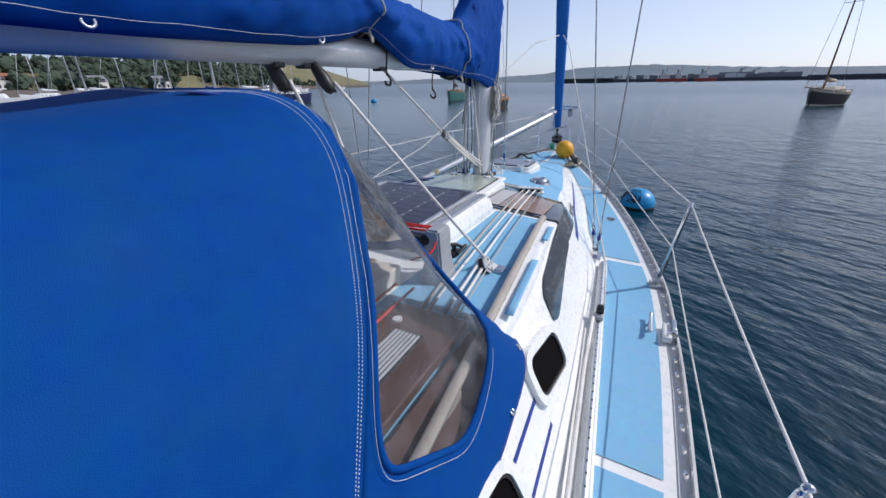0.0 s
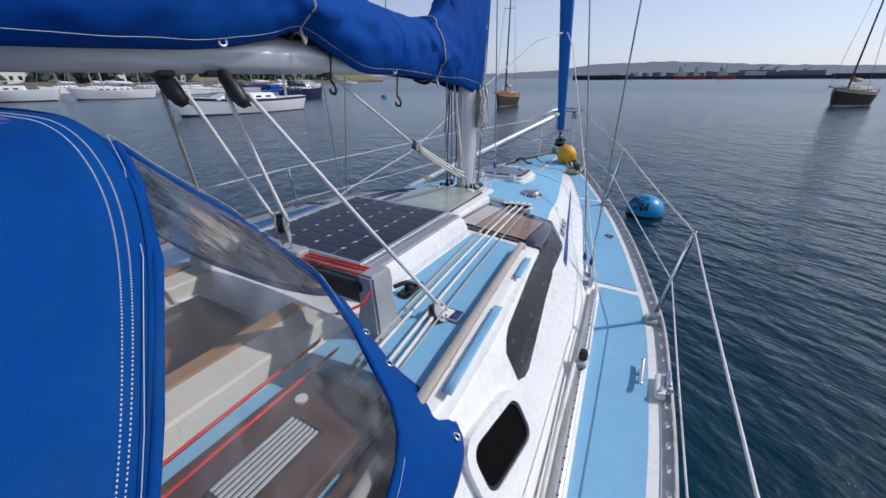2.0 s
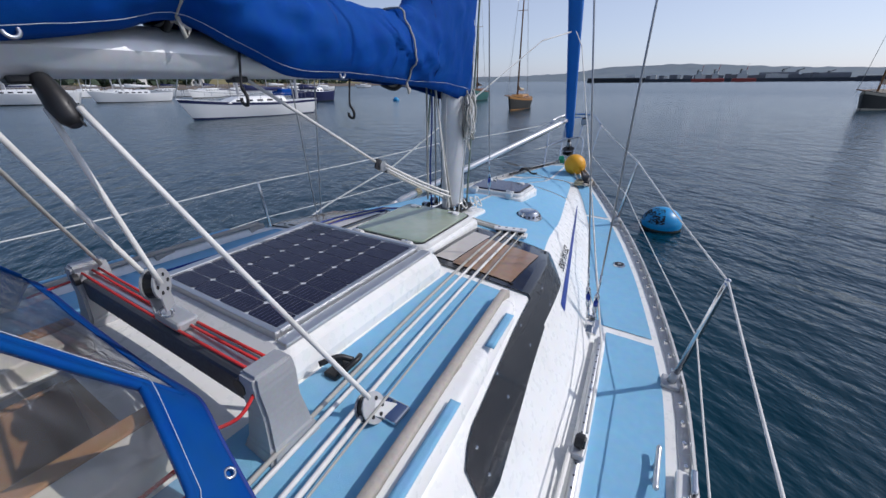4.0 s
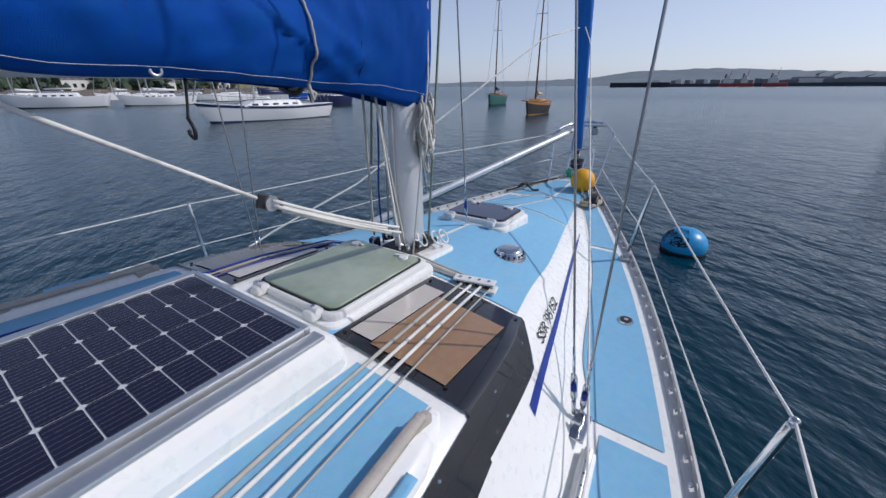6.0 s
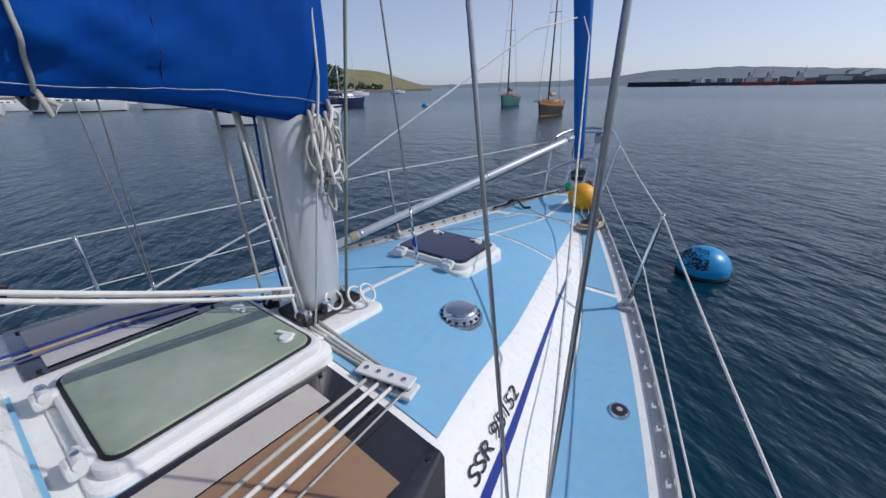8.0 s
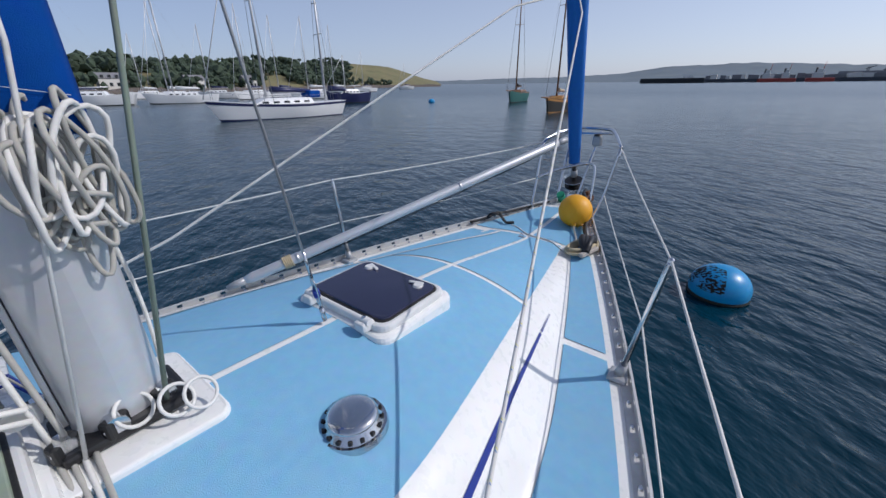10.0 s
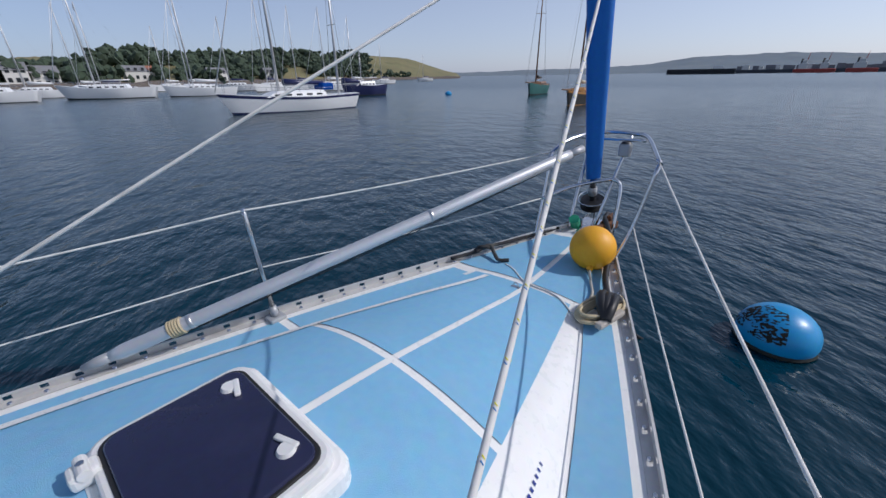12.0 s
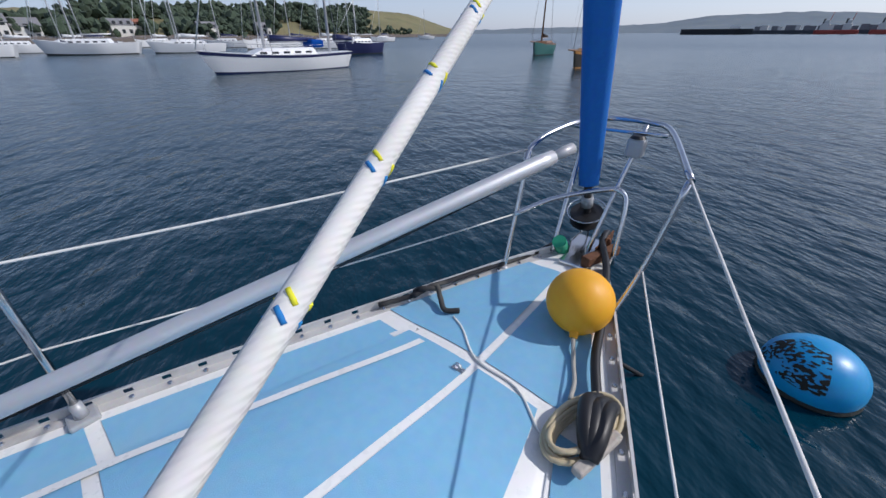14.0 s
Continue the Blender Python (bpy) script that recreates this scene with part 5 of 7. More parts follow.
block("deck_block", DB, (0.85, 0.1, 0.5), 0.042, "grey mainsheet turning block on the coachroof", GREYPLASTIC, 0.10, (0.5, 0.6, -0.5))
part("pad_eye", boxed(on(0.78, -1.59, 0.008), (0.09, 0.07, 0.016), 0.006), STEEL, bpy.data.objects["deck_block"])
off = Vector((0.025, 0.02, 0))
for a, b, r in ((UB1 + off, LB + Vector((-0.035, 0, 0.01)), 0.0068), (UB2 - off, LB + Vector((0.035, 0, 0.01)), 0.0068), (UB2 + off, DB + Vector((0, 0, 0.035)), 0.0072), (UB1 - off, Vector((-0.38, -1.77, 1.68)), 0.0058)):
    rope("mainsheet", sag(a, b, 0.004), r, ROPEWHITE if r > 0.006 else ROPEGREY, "white mainsheet rope between boom and coachroof", "rope", "mainsheet parts")
rope("mainsheet", sag(DB + Vector((0, -0.03, 0.0)), (0.80, -2.12, 1.47), 0.004), 0.0072, ROPEWHITE, "white mainsheet tail led aft under the hood", "rope", "mainsheet parts")


def jammer():
    c = on(0.555, -1.555, 0)
    root = thing("jam_cleat", "black jamming cleat with a spread handle", "cleat", at=tuple(c))
    part("base", boxed(c + Vector((0, 0, 0.01)), (0.05, 0.09, 0.02), 0.006), BLACK, root)
    bm = bmesh.new()
    tube(bm, smooth_path([c + Vector((-0.03, -0.05, 0.05)), c + Vector((0.0, 0, 0.055)), c + Vector((0.03, 0.03, 0.035))]), 0.009, 8)
    tube(bm, smooth_path([c + Vector((0.03, 0.06, 0.03)), c + Vector((0.045, 0.03, 0.04)), c + Vector((0.03, -0.03, 0.02))]), 0.009, 8)
    cyl(bm, c + Vector((0, 0, 0.015)), c + Vector((0, 0, 0.055)), 0.012)
    part("handle", bm, BLACK, root)


jammer()


# ---- genoa tracks, cleats, fairleads ----
def genoa_track(s):
    root = thing("genoa_track", "perforated alloy genoa track with a sliding car", "track", "genoa tracks", at=(s * 1.26, -1.2, 0.98))
    def tp(y, dx=0.0, dz=0.0):
        x = 1.173 + 0.0785 * (-0.385 - y)
        return Vector((s * x + dx, y, deck_z(y) + 0.02 + dz))
    rows = []
    for i in range(22):
        y = -2.3 + 1.99 * i / 21
        rows.append([tp(y, dx, dz) for dx, dz in ((-0.03, -0.018), (-0.026, 0.014), (0.026, 0.014), (0.03, -0.018))])
    part("plinth", surface(rows), GEL, root)
    rows = []
    for i in range(22):
        y = -2.3 + 1.99 * i / 21
        rows.append([tp(y, dx, dz) for dx, dz in ((-0.013, 0.014), (-0.016, 0.026), (-0.016, 0.03), (0.016, 0.03), (0.016, 0.026), (0.013, 0.014))])
    part("track_bar", surface(rows), ALLOY, root)
    for i in range(40):
        y = -2.27 + 0.05 * i
        bm = bmesh.new()
        cyl(bm, tp(y, 0, 0.0295), tp(y, 0, 0.0312), 0.0042, seg=8)
        part("hole", bm, BLACK, root)
    c = tp(-1.06, 0, 0.045)
    part("car", boxed(c, (0.05, 0.10, 0.03), 0.008), GREYPLASTIC, root)
    bm = bmesh.new()
    cyl(bm, c + Vector((-0.012, 0.0, 0.035)), c + Vector((0.012, 0.0, 0.035)), 0.028, seg=16)
    box(bm, c + Vector((0, 0, 0.03)), (0.04, 0.03, 0.05), 0.006)
    part("car_sheave", bm, BLACK, root)
    # the sheet led aft along the track
    rope("sheet_tail", [tp(-1.08, -s * 0.03, 0.05), tp(-1.5, -s * 0.045, 0.02), tp(-2.4, -s * 0.05, 0.015), tp(-3.4, -s * 0.06, 0.02)], 0.0085, ROPEWHITE, "white headsail sheet lying along the genoa track", "rope", "sheet tails")
    # midship cleat and fairlead
    p = Vector((s * 1.487, -0.98, deck_z(-0.98) + 0.004))
    cl = thing("deck_cleat", "grey alloy horn cleat on the side deck", "cleat", "deck cleats", at=tuple(p))
    bm = bmesh.new()
    for dy in (-0.03, 0.03):
        cyl(bm, p + Vector((0, dy, 0)), p + Vector((0, dy, 0.035)), 0.012, 0.009)
    part("stem", bm, ALLOY, cl)
    bm = bmesh.new()
    tube(bm, smooth_path([p + Vector((0, -0.10, 0.045)), p + Vector((0, -0.05, 0.037)), p + Vector((0, 0.05, 0.037)), p + Vector((0, 0.10, 0.045))]), [0.005] + [0.010] * 17 + [0.005], 8)
    part("horn", bm, ALLOY, cl)
    q = Vector((beam(-1.02, s) - s * 0.03, -1.02, deck_z(-1.02) + 0.02))
    fl = thing("fairlead", "alloy fairlead and snap shackle on the toe rail", "fairlead", "fairleads", at=tuple(q))
    part("base", boxed(q + Vector((-s * 0.02, 0, 0.004)), (0.045, 0.16, 0.03), 0.01), WHITEPLASTIC, fl)
    bm = bmesh.new()
    torus(bm, q + Vector((0, -0.05, 0.03)), 0.022, 0.006, (0, 1, 0.3), 16, 7)
    part("ring", bm, STEEL, fl)
    part("clip", boxed(q + Vector((s * 0.01, 0.03, 0.035)), (0.02, 0.10, 0.024), 0.006), STEEL, fl)


genoa_track(1)
genoa_track(-1)


# ---- foredeck things ----
def pole():
    a, b = Vector((-1.16, 0.78, deck_z(0.78) + 0.06)), Vector((-0.05, 3.19, 1.769))
    root = thing("spinnaker_pole", "white alloy spinnaker pole stowed along the port rail", "spinnaker pole", at=tuple(a))
    d = (b - a).normalized()
    bm = bmesh.new()
    tube(bm, [a + d * 0.1, a + d * 0.16, b - d * 0.12, b - d * 0.05], [0.022, 0.033, 0.033, 0.028], 18)
    part("tube", bm, MASTALLOY, root)
    for p, q in ((a, a + d * 0.12), (b - d * 0.06, b + d * 0.05)):
        bm = bmesh.new()
        tube(bm, [p, (p + q) / 2, q], [0.016, 0.025, 0.024], 10)
        part("end_fitting", bm, GREYPLASTIC, root)
    for k in (0.16, 0.62):
        bm = bmesh.new()
        tube(bm, [a.lerp(b, k), a.lerp(b, k) + d * 0.02], 0.036, 14)
        part("band", bm, ALLOY, root)
    bm = bmesh.new()
    for k in range(5):
        torus(bm, a + d * (0.36 + 0.012 * k), 0.037, 0.006, tuple(d), 16, 6)
    part("lashing", bm, ROPETAN, root, "tan rope lashing")
    for k in (0.25, 0.55):
        bm = bmesh.new()
        tube(bm, sag(a.lerp(b, 0.12) + Vector((0, 0, -0.04)), a.lerp(b, 0.95) + Vector((0, 0, -0.035)), 0.03 * k), 0.0022, 5)
        part("trip_line", bm, ROPEBLACK, root)


pole()


def yellow_buoy():
    c, r = Vector((0.217, 2.945, 1.272)), 0.131
    root = thing("yellow_buoy", "round yellow inflatable buoy resting on the bow", "buoy", at=(c.x, c.y, c.z - r))
    bm = bmesh.new()
    vs = ball(bm, (0, 0, 0), r, (1, 1, 1.0), 40, 28)
    ax = Vector((0.25, -0.75, -0.6)).normalized()
    for v in vs:
        n = v.co.normalized()
        k = max(0, n.dot(ax) - 0.86) / 0.14
        ang = math.atan2(n.cross(ax).x, n.cross(ax).z)
        v.co += n * (0.010 * k * k - 0.006 * k * (1 + math.sin(5 * ang)))
        v.co += c
    part("ball", bm, YELLOW, root, smooth=True)
    bm = bmesh.new()
    cyl(bm, c + ax * (r - 0.004), c + ax * (r + 0.022), 0.02, 0.015, 14)
    eye = part("neck", bm, YELLOW, root)
    bm = bmesh.new()
    cyl(bm, c + ax * (r + 0.012), c + ax * (r + 0.0235), 0.009, seg=12)
    part("eye_hole", bm, BLACK, eye)
    bm = bmesh.new()
    tube(bm, smooth_path([c + ax * (r + 0.02), Vector((0.30, 2.74, 1.155)), Vector((0.34, 2.66, 1.15)), Vector((0.36, 2.58, 1.15))]), 0.008, 8)
    part("lanyard", bm, ROPEGREY, root)


yellow_buoy()


def bow_gear():
    # mooring line made fast: a tan coil with a black chafe hose over a cleat
    z = deck_z(2.5) + 0.02
    root = thing("mooring_line_coil", "tan mooring rope coiled on the foredeck with black chafe hose", "rope coil", at=(0.44, 2.5, z))
    rnd = random.Random(3)
    for k in range(7):
        bm = bmesh.new()
        pts = []
        rx, ry = 0.045 + 0.006 * k, 0.115 + 0.006 * k
        for i in range(24):
            a = 2 * math.pi * i / 24
            pts.append(Vector((0.435 + rx * math.cos(a) + 0.03 * math.sin(a), 2.50 + ry * math.sin(a), z + 0.008 + 0.006 * (k % 4) + 0.02 * max(0, math.sin(a + k)))))
        tube(bm, pts, 0.0085, 7, closed=True)
        part("turn", bm, ROPETAN, root)
    for k in range(3):
        bm = bmesh.new()
        tube(bm, smooth_path([(0.44 + 0.02 * k, 2.62, z + 0.03), (0.42 + 0.03 * k, 2.55, z + 0.075), (0.45 + 0.02 * k, 2.46, z + 0.07), (0.49, 2.41, z + 0.03)]), 0.026, 10)
        part("chafe_hose", bm, BLACK, root)
    bm = bmesh.new()
    tube(bm, smooth_path([(0.43, 2.62, z + 0.03), (0.36, 2.78, z + 0.05), (0.30, 3.0, z + 0.06), (0.2, 3.3, z + 0.1), (0.1, 3.5, z + 0.13), (0.09, 3.66, z + 0.05), (0.12, 3.8, 0.4), (0.5, 4.2, -0.1)]), 0.017, 8)
    part("leading_hose", bm, BLACK, root)
    cl = thing("bow_cleat", "pale wooden bow cleat under the mooring line", "cleat", at=(0.5, 2.46, z))
    part("horn", boxed((0.50, 2.45, z + 0.02), (0.035, 0.20, 0.03), 0.008, Matrix.Rotation(radians(-14), 3, "Z")), TEAK, cl)
    # thin cord from the coil
    rope("bow_lashing", smooth_path([(0.36, 2.50, z + 0.0), (0.34, 2.42, z - 0.004), (0.20, 2.51, skin(0.2, 2.51) + 0.006), (0.02, 2.52, skin(0.02, 2.52) + 0.006), (-0.12, 2.62, skin(-0.12, 2.62) + 0.006), (-0.2, 2.66, skin(-0.2, 2.66) + 0.006)]), 0.005, ROPEWHITE, "thin white cord lying across the foredeck", "rope")
    # black line on the port bow
    z2 = deck_z(2.85) + 0.02
    bl = thing("black_line", "black mooring line turned round the port toe rail cleat", "rope", at=(-0.33, 2.85, z2))
    for pts in (((-0.50, 2.50, z2 - 0.01), (-0.42, 2.62, z2 + 0.01), (-0.38, 2.70, z2 + 0.035), (-0.34, 2.85, z2 + 0.02), (-0.27, 3.05, z2 + 0.02), (-0.17, 3.28, z2 + 0.03), (-0.12, 3.42, z2 + 0.05)),
                ((-0.40, 2.62, z2 + 0.02), (-0.36, 2.72, z2 + 0.045), (-0.31, 2.70, z2 + 0.012), (-0.25, 2.66, z2 - 0.004), (-0.2, 2.70, z2 - 0.006)),
                ((-0.43, 2.66, z2 + 0.01), (-0.38, 2.66, z2 + 0.05), (-0.35, 2.74, z2 + 0.02))):
        bm = bmesh.new()
        tube(bm, smooth_path(pts), 0.012, 8)
        part("turn", bm, ROPEBLACK, bl)
    # stemhead roller with rusty chain
    st = thing("bow_roller", "stemhead roller plate with rusty anchor chain", "bow roller", at=(0.08, 3.5, 1.19))
    part("plate", boxed((0.04, 3.46, 1.20), (0.14, 0.34, 0.02), 0.006), STEEL, st)
    for x in (0.10, -0.03):
        part("cheek", boxed((x, 3.54, 1.235), (0.008, 0.26, 0.07), 0.004), RUST if x > 0 else STEEL, st)
    part("timber", boxed((0.13, 3.42, 1.235), (0.045, 0.24, 0.05), 0.006, Matrix.Rotation(radians(-18), 3, "Z")), RUST, st)
    for k in range(16):
        t = k / 15
        p = Vector((0.12 + 0.05 * t, 3.50 + 0.10 * t, 1.27 - 0.02 * t - 0.9 * max(0, t - 0.15)))
        bm = bmesh.new()
        tube(bm, [p + Vector(((0.013 * math.cos(a)) if k % 2 else 0, (0.013 * math.cos(a)) if not k % 2 else 0, 0.024 * math.sin(a))) for a in [2 * math.pi * i / 10 for i in range(10)]], 0.0055, 5, closed=True)
        part("chain_link", bm, RUST, st)
    bm = bmesh.new()
    cyl(bm, (-0.07, 3.42, 1.20), (-0.07, 3.36, 1.27), 0.036, seg=14)
    part("green_band", bm, material("green_tape", (0.02, 0.3, 0.16), 0.6, var=0.1), st, "green and white wrapped fitting")
    pe = thing("pad_eye", "small steel pad eye on the foredeck", "pad eye", at=tuple(on(0.0, 2.44)))
    bm = bmesh.new()
    torus(bm, on(0.0, 2.44, 0.016), 0.014, 0.0035, (0, 1, 0), 14, 6)
    part("ring", bm, STEEL, pe)
    part("foot", boxed(on(0.0, 2.44, 0.004), (0.05, 0.025, 0.006), 0.002), STEEL, pe)


bow_gear()


def mooring_buoy():
    c = Vector((1.34, 4.82, 0.09))
    root = thing("mooring_buoy", "large blue plastic mooring buoy with a dark skirt of weed and painted shade", "buoy", at=(c.x, c.y, 0))
    bm = bmesh.new()
    ball(bm, c, 0.30, (1, 1, 0.86), 36, 22)
    part("float", bm, BUOYBLUE, root, smooth=True)
    bm = bmesh.new()
    rows = []
    for i in range(60):
        el = radians(8 + 1.1 * i)
        row = []
        for k in range(90):
            a = radians(180 + 100 * k / 89)
            wob = 1.004
            row.append(c + Vector((math.cos(a) * math.cos(el), math.sin(a) * math.cos(el), 0.86 * math.sin(el))) * 0.30 * wob)
        rows.append(row)
    bm.free()
    sm = surface(rows)
    bmesh.ops.delete(sm, geom=[f for f in sm.faces if 0.4 * noise.noise(f.calc_center_median() * 9) + 0.6 * noise.noise(Vector((f.calc_center_median().x * 26, f.calc_center_median().y * 60, f.calc_center_median().z * 60))) < -0.1 + 0.5 * abs((f.calc_center_median() - c).z - 0.16) / 0.2], context="FACES")
    tagged(part("scuff_patch", sm, BUOY_DARK, root, "dark scuffed patch"), kind="stuff")
    # dark band: weed, and the float's shadow and reflection put in as colour
    bm = bmesh.new()
    vs = ball(bm, c - Vector((0, 0, 0.075)), 0.30, (1.02, 1.02, 0.26), 30, 10)
    part("weed_skirt", bm, BUOY_DARK, root)


mooring_buoy()

for y in (-0.85, -1.42, -2.1):
    rope("lazy_jack", [(0.0, y, cov_top(y) - 0.01), (0.02, y * 0.55, 5.0), (0.03, -0.1, 8.0)], 0.0025, ROPEGREY, "thin grey lazy jack line above the sail cover", "rope", "lazy jacks", 5)


# ---- sprayhood ----
HOOP = [(0.0, -2.37, 2.21), (0.24, -2.37, 2.21), (0.44, -2.375, 2.20), (0.59, -2.39, 2.16), (0.695, -2.42, 2.085), (0.775, -2.48, 1.97), (0.87, -2.59, 1.785), (0.95, -2.74, 1.56), (1.01, -2.87, 1.36), (1.04, -2.95, 1.22)]
FRONT = [(0.0, -1.90, 1.555), (0.22, -1.90, 1.56), (0.42, -1.905, 1.59), (0.545, -1.925, 1.63), (0.645, -1.945, 1.575), (0.78, -1.965, 1.475), (1.03, -2.0, 1.36), (1.085, -2.30, 1.30), (1.085, -2.65, 1.27), (1.06, -2.95, 1.21)]
AFT = [(0.0, -3.42, 2.17), (0.22, -3.42, 2.17), (0.44, -3.41, 2.165), (0.59, -3.40, 2.13), (0.695, -3.38, 2.055), (0.775, -3.36, 1.945), (0.87, -3.32, 1.765), (0.95, -3.24, 1.55), (1.01, -3.12, 1.36), (1.04, -2.98, 1.22)]


def full(curve, n):
    half = smooth_path(curve, n)
    return [Vector((-p.x, p.y, p.z)) for p in half[:0:-1]] + half


def sprayhood():
    root = thing("sprayhood", "royal blue canvas sprayhood with clear vinyl front windows", "sprayhood", at=(0, -2.6, 1.47))
    n = 14
    H, F, A = full(HOOP, n), full(FRONT, n), full(AFT, n)
    mid = (len(H) - 1) // 2
    rows = []
    for j in range(15):
        w = j / 14
        row = []
        for i, (a, b) in enumerate(zip(H, A)):
            p = a.lerp(b, w)
            p.z -= 0.035 * math.sin(math.pi * w) * (1 - min(1, abs(i - mid) / mid))
            p.x *= 1 - 0.02 * math.sin(math.pi * w)
            p += Vector((0, 0, 0.010 * noise.noise((p.x * 3, p.y * 3, p.z * 3))))
            row.append(p)
        rows.append(row)
    part("canopy", surface(rows, 0.003), HOODBLUE, root)
    # front: windows and their canvas borders
    R = 44
    grid = []
    for j in range(R + 1):
        v = j / R
        row = []
        for i, (a, b) in enumerate(zip(H, F)):
            p = a.lerp(b, v)
            k = math.sin(math.pi * v)
            out = Vector((p.x * 0.5, 0.55, 0.6)).normalized()
            p += out * (0.025 * k + 0.008 * k * noise.noise((i * 0.12, v * 4, 2)))
            row.append(p)
        grid.append(row)

    def spread(s):
        k = max(0, min(1, (s - 4.7) / 1.5))
        return 1 + 0.30 * k * k * (3 - 2 * k)

    def kind(i, j):
        v, s = (j + 0.5) / R, abs(i + 0.5 - mid) / n
        seam = 3.0 - 1.3 * (1 - v)
        if s < seam - 0.12 and 0.05 < v < 0.93:
            return "front_window"
        top = (s - seam - 0.16) / 0.9
        if top > 0 and ((s - 4.55) / 2.45) ** 6 + ((v * spread(s) - 0.41) / 0.39) ** 6 < 1:
            return "side_window_" + ("a" if i < mid else "b")
        return "border"
    kinds = {}
    for j in range(R):
        for i in range(len(H) - 1):
            kinds.setdefault(kind(i, j), []).append((i, j))
    for name, cells in kinds.items():
        bm = bmesh.new()
        made = {}
        def vert(i, j):
            if (i, j) not in made:
                made[i, j] = bm.verts.new(grid[j][i])
            return made[i, j]
        for i, j in cells:
            f = bm.faces.new((vert(i, j), vert(i + 1, j), vert(i + 1, j + 1), vert(i, j + 1)))
            f.smooth = True
        if name == "border":
            bm.normal_update()
            bmesh.ops.solidify(bm, geom=bm.faces[:], thickness=-0.004)
            part("window_border", bm, HOODBLUE, root)
        else:
            win = part("side_window" if name.startswith("side") else "front_window", bm, VINYL, root, "clear scuffed vinyl window")
            win.visible_shadow = False
    # hoop tube, edge binding and double stitching
    bm = bmesh.new()
    tube(bm, [Vector((p.x * 0.95, p.y - 0.035, p.z - 0.028)) for p in H[::3]], 0.0125, 8)
    part("hoop_tube", bm, STEEL, root)
    bm = bmesh.new()
    tube(bm, [p + Vector((0, 0, 0.003)) for p in F[::2]], 0.006, 6)
    part("edge_binding", bm, CANVAS_DARK, root)
    for w in (0.022, 0.036):
        pts = []
        for i in range(len(H)):
            a, b = rows[0][i], rows[2][i]
            q = a.lerp(b, w * 7)
            nrm = Vector((q.x, 0.0, q.z - 1.5)).normalized()
            pts.append(q + nrm * 0.003)
        fine = smooth_path(pts[10:-10:4], 22)
        bm = bmesh.new()
        for k in range(0, len(fine) - 1, 2):
            tube(bm, [fine[k], fine[k].lerp(fine[k + 1], 1.0)], 0.0013, 4)
        tagged(part("stitching", bm, THREAD, root), kind="stuff")
    # bound edges round the windows, sewn down
    def at_grid(s, v, side, lift):
        fi = mid + side * s * n
        i0 = max(0, min(len(H) - 2, int(math.floor(fi))))
        j0 = max(0, min(R - 1, int(math.floor(v * R))))
        fa, fb = fi - i0, v * R - j0
        p = grid[j0][i0].lerp(grid[j0][i0 + 1], fa).lerp(grid[j0 + 1][i0].lerp(grid[j0 + 1][i0 + 1], fa), fb)
        return p + Vector((p.x * 0.6, 0.5, 0.6)).normalized() * lift
    for side in (1, -1):
        loop = []
        for k in range(72):
            a = 2 * math.pi * k / 72
            c, q = math.cos(a), math.sin(a)
            s = 4.55 + 2.45 * math.copysign(abs(c) ** (1 / 3), c)
            v = 0.41 + 0.39 * math.copysign(abs(q) ** (1 / 3), q)
            s = max(s, 3.0 - 1.3 * (1 - v) + 0.16)
            loop.append(at_grid(min(s, 7.7), v / spread(s), side, 0.003))
        bm = bmesh.new()
        tube(bm, loop, 0.0085, 6, closed=True)
        part("window_binding", bm, HOODBLUE, root)
        bm = bmesh.new()
        tube(bm, [p + (p - loop[(k + 36) % 72]).normalized() * 0.02 + Vector((0, 0, 0.001)) for k, p in enumerate(loop)], 0.0007, 4, closed=True)
        part("stitching", bm, THREAD, root)
        bm = bmesh.new()
        tube(bm, [at_grid(3.0 - 1.3 * (1 - v) - 0.12, v, side, 0.003) for v in [0.05 + 0.88 * k / 20 for k in range(21)]], 0.007, 6)
        part("window_binding", bm, HOODBLUE, root)
    # small patch near the hoop, and fasteners along the foot
    a = rows[1][mid + int(1.3 * n)]
    pr = [[a + Vector((0.065 * u, 0.0 - 0.03 * v, 0.006 - 0.004 * u)) for u in (-1, 0, 1)] for v in (-0.8, 0.8)]
    part("patch", surface(pr, 0.002), STRIPE, root, "darker blue sewn patch")
    for s in (4.4, 5.0, 5.5, 6.0, 6.8, 7.6):
        for side in (1, -1):
            i = mid + side * int(s * n)
            p = grid[R - 2][i] + Vector((side * 0.004, 0.002, 0.006))
            bm = bmesh.new()
            torus(bm, p, 0.010, 0.004, (side * 0.5, 0.3, 0.8), 12, 6)
            part("turn_button", bm, STEEL, root)


sprayhood()


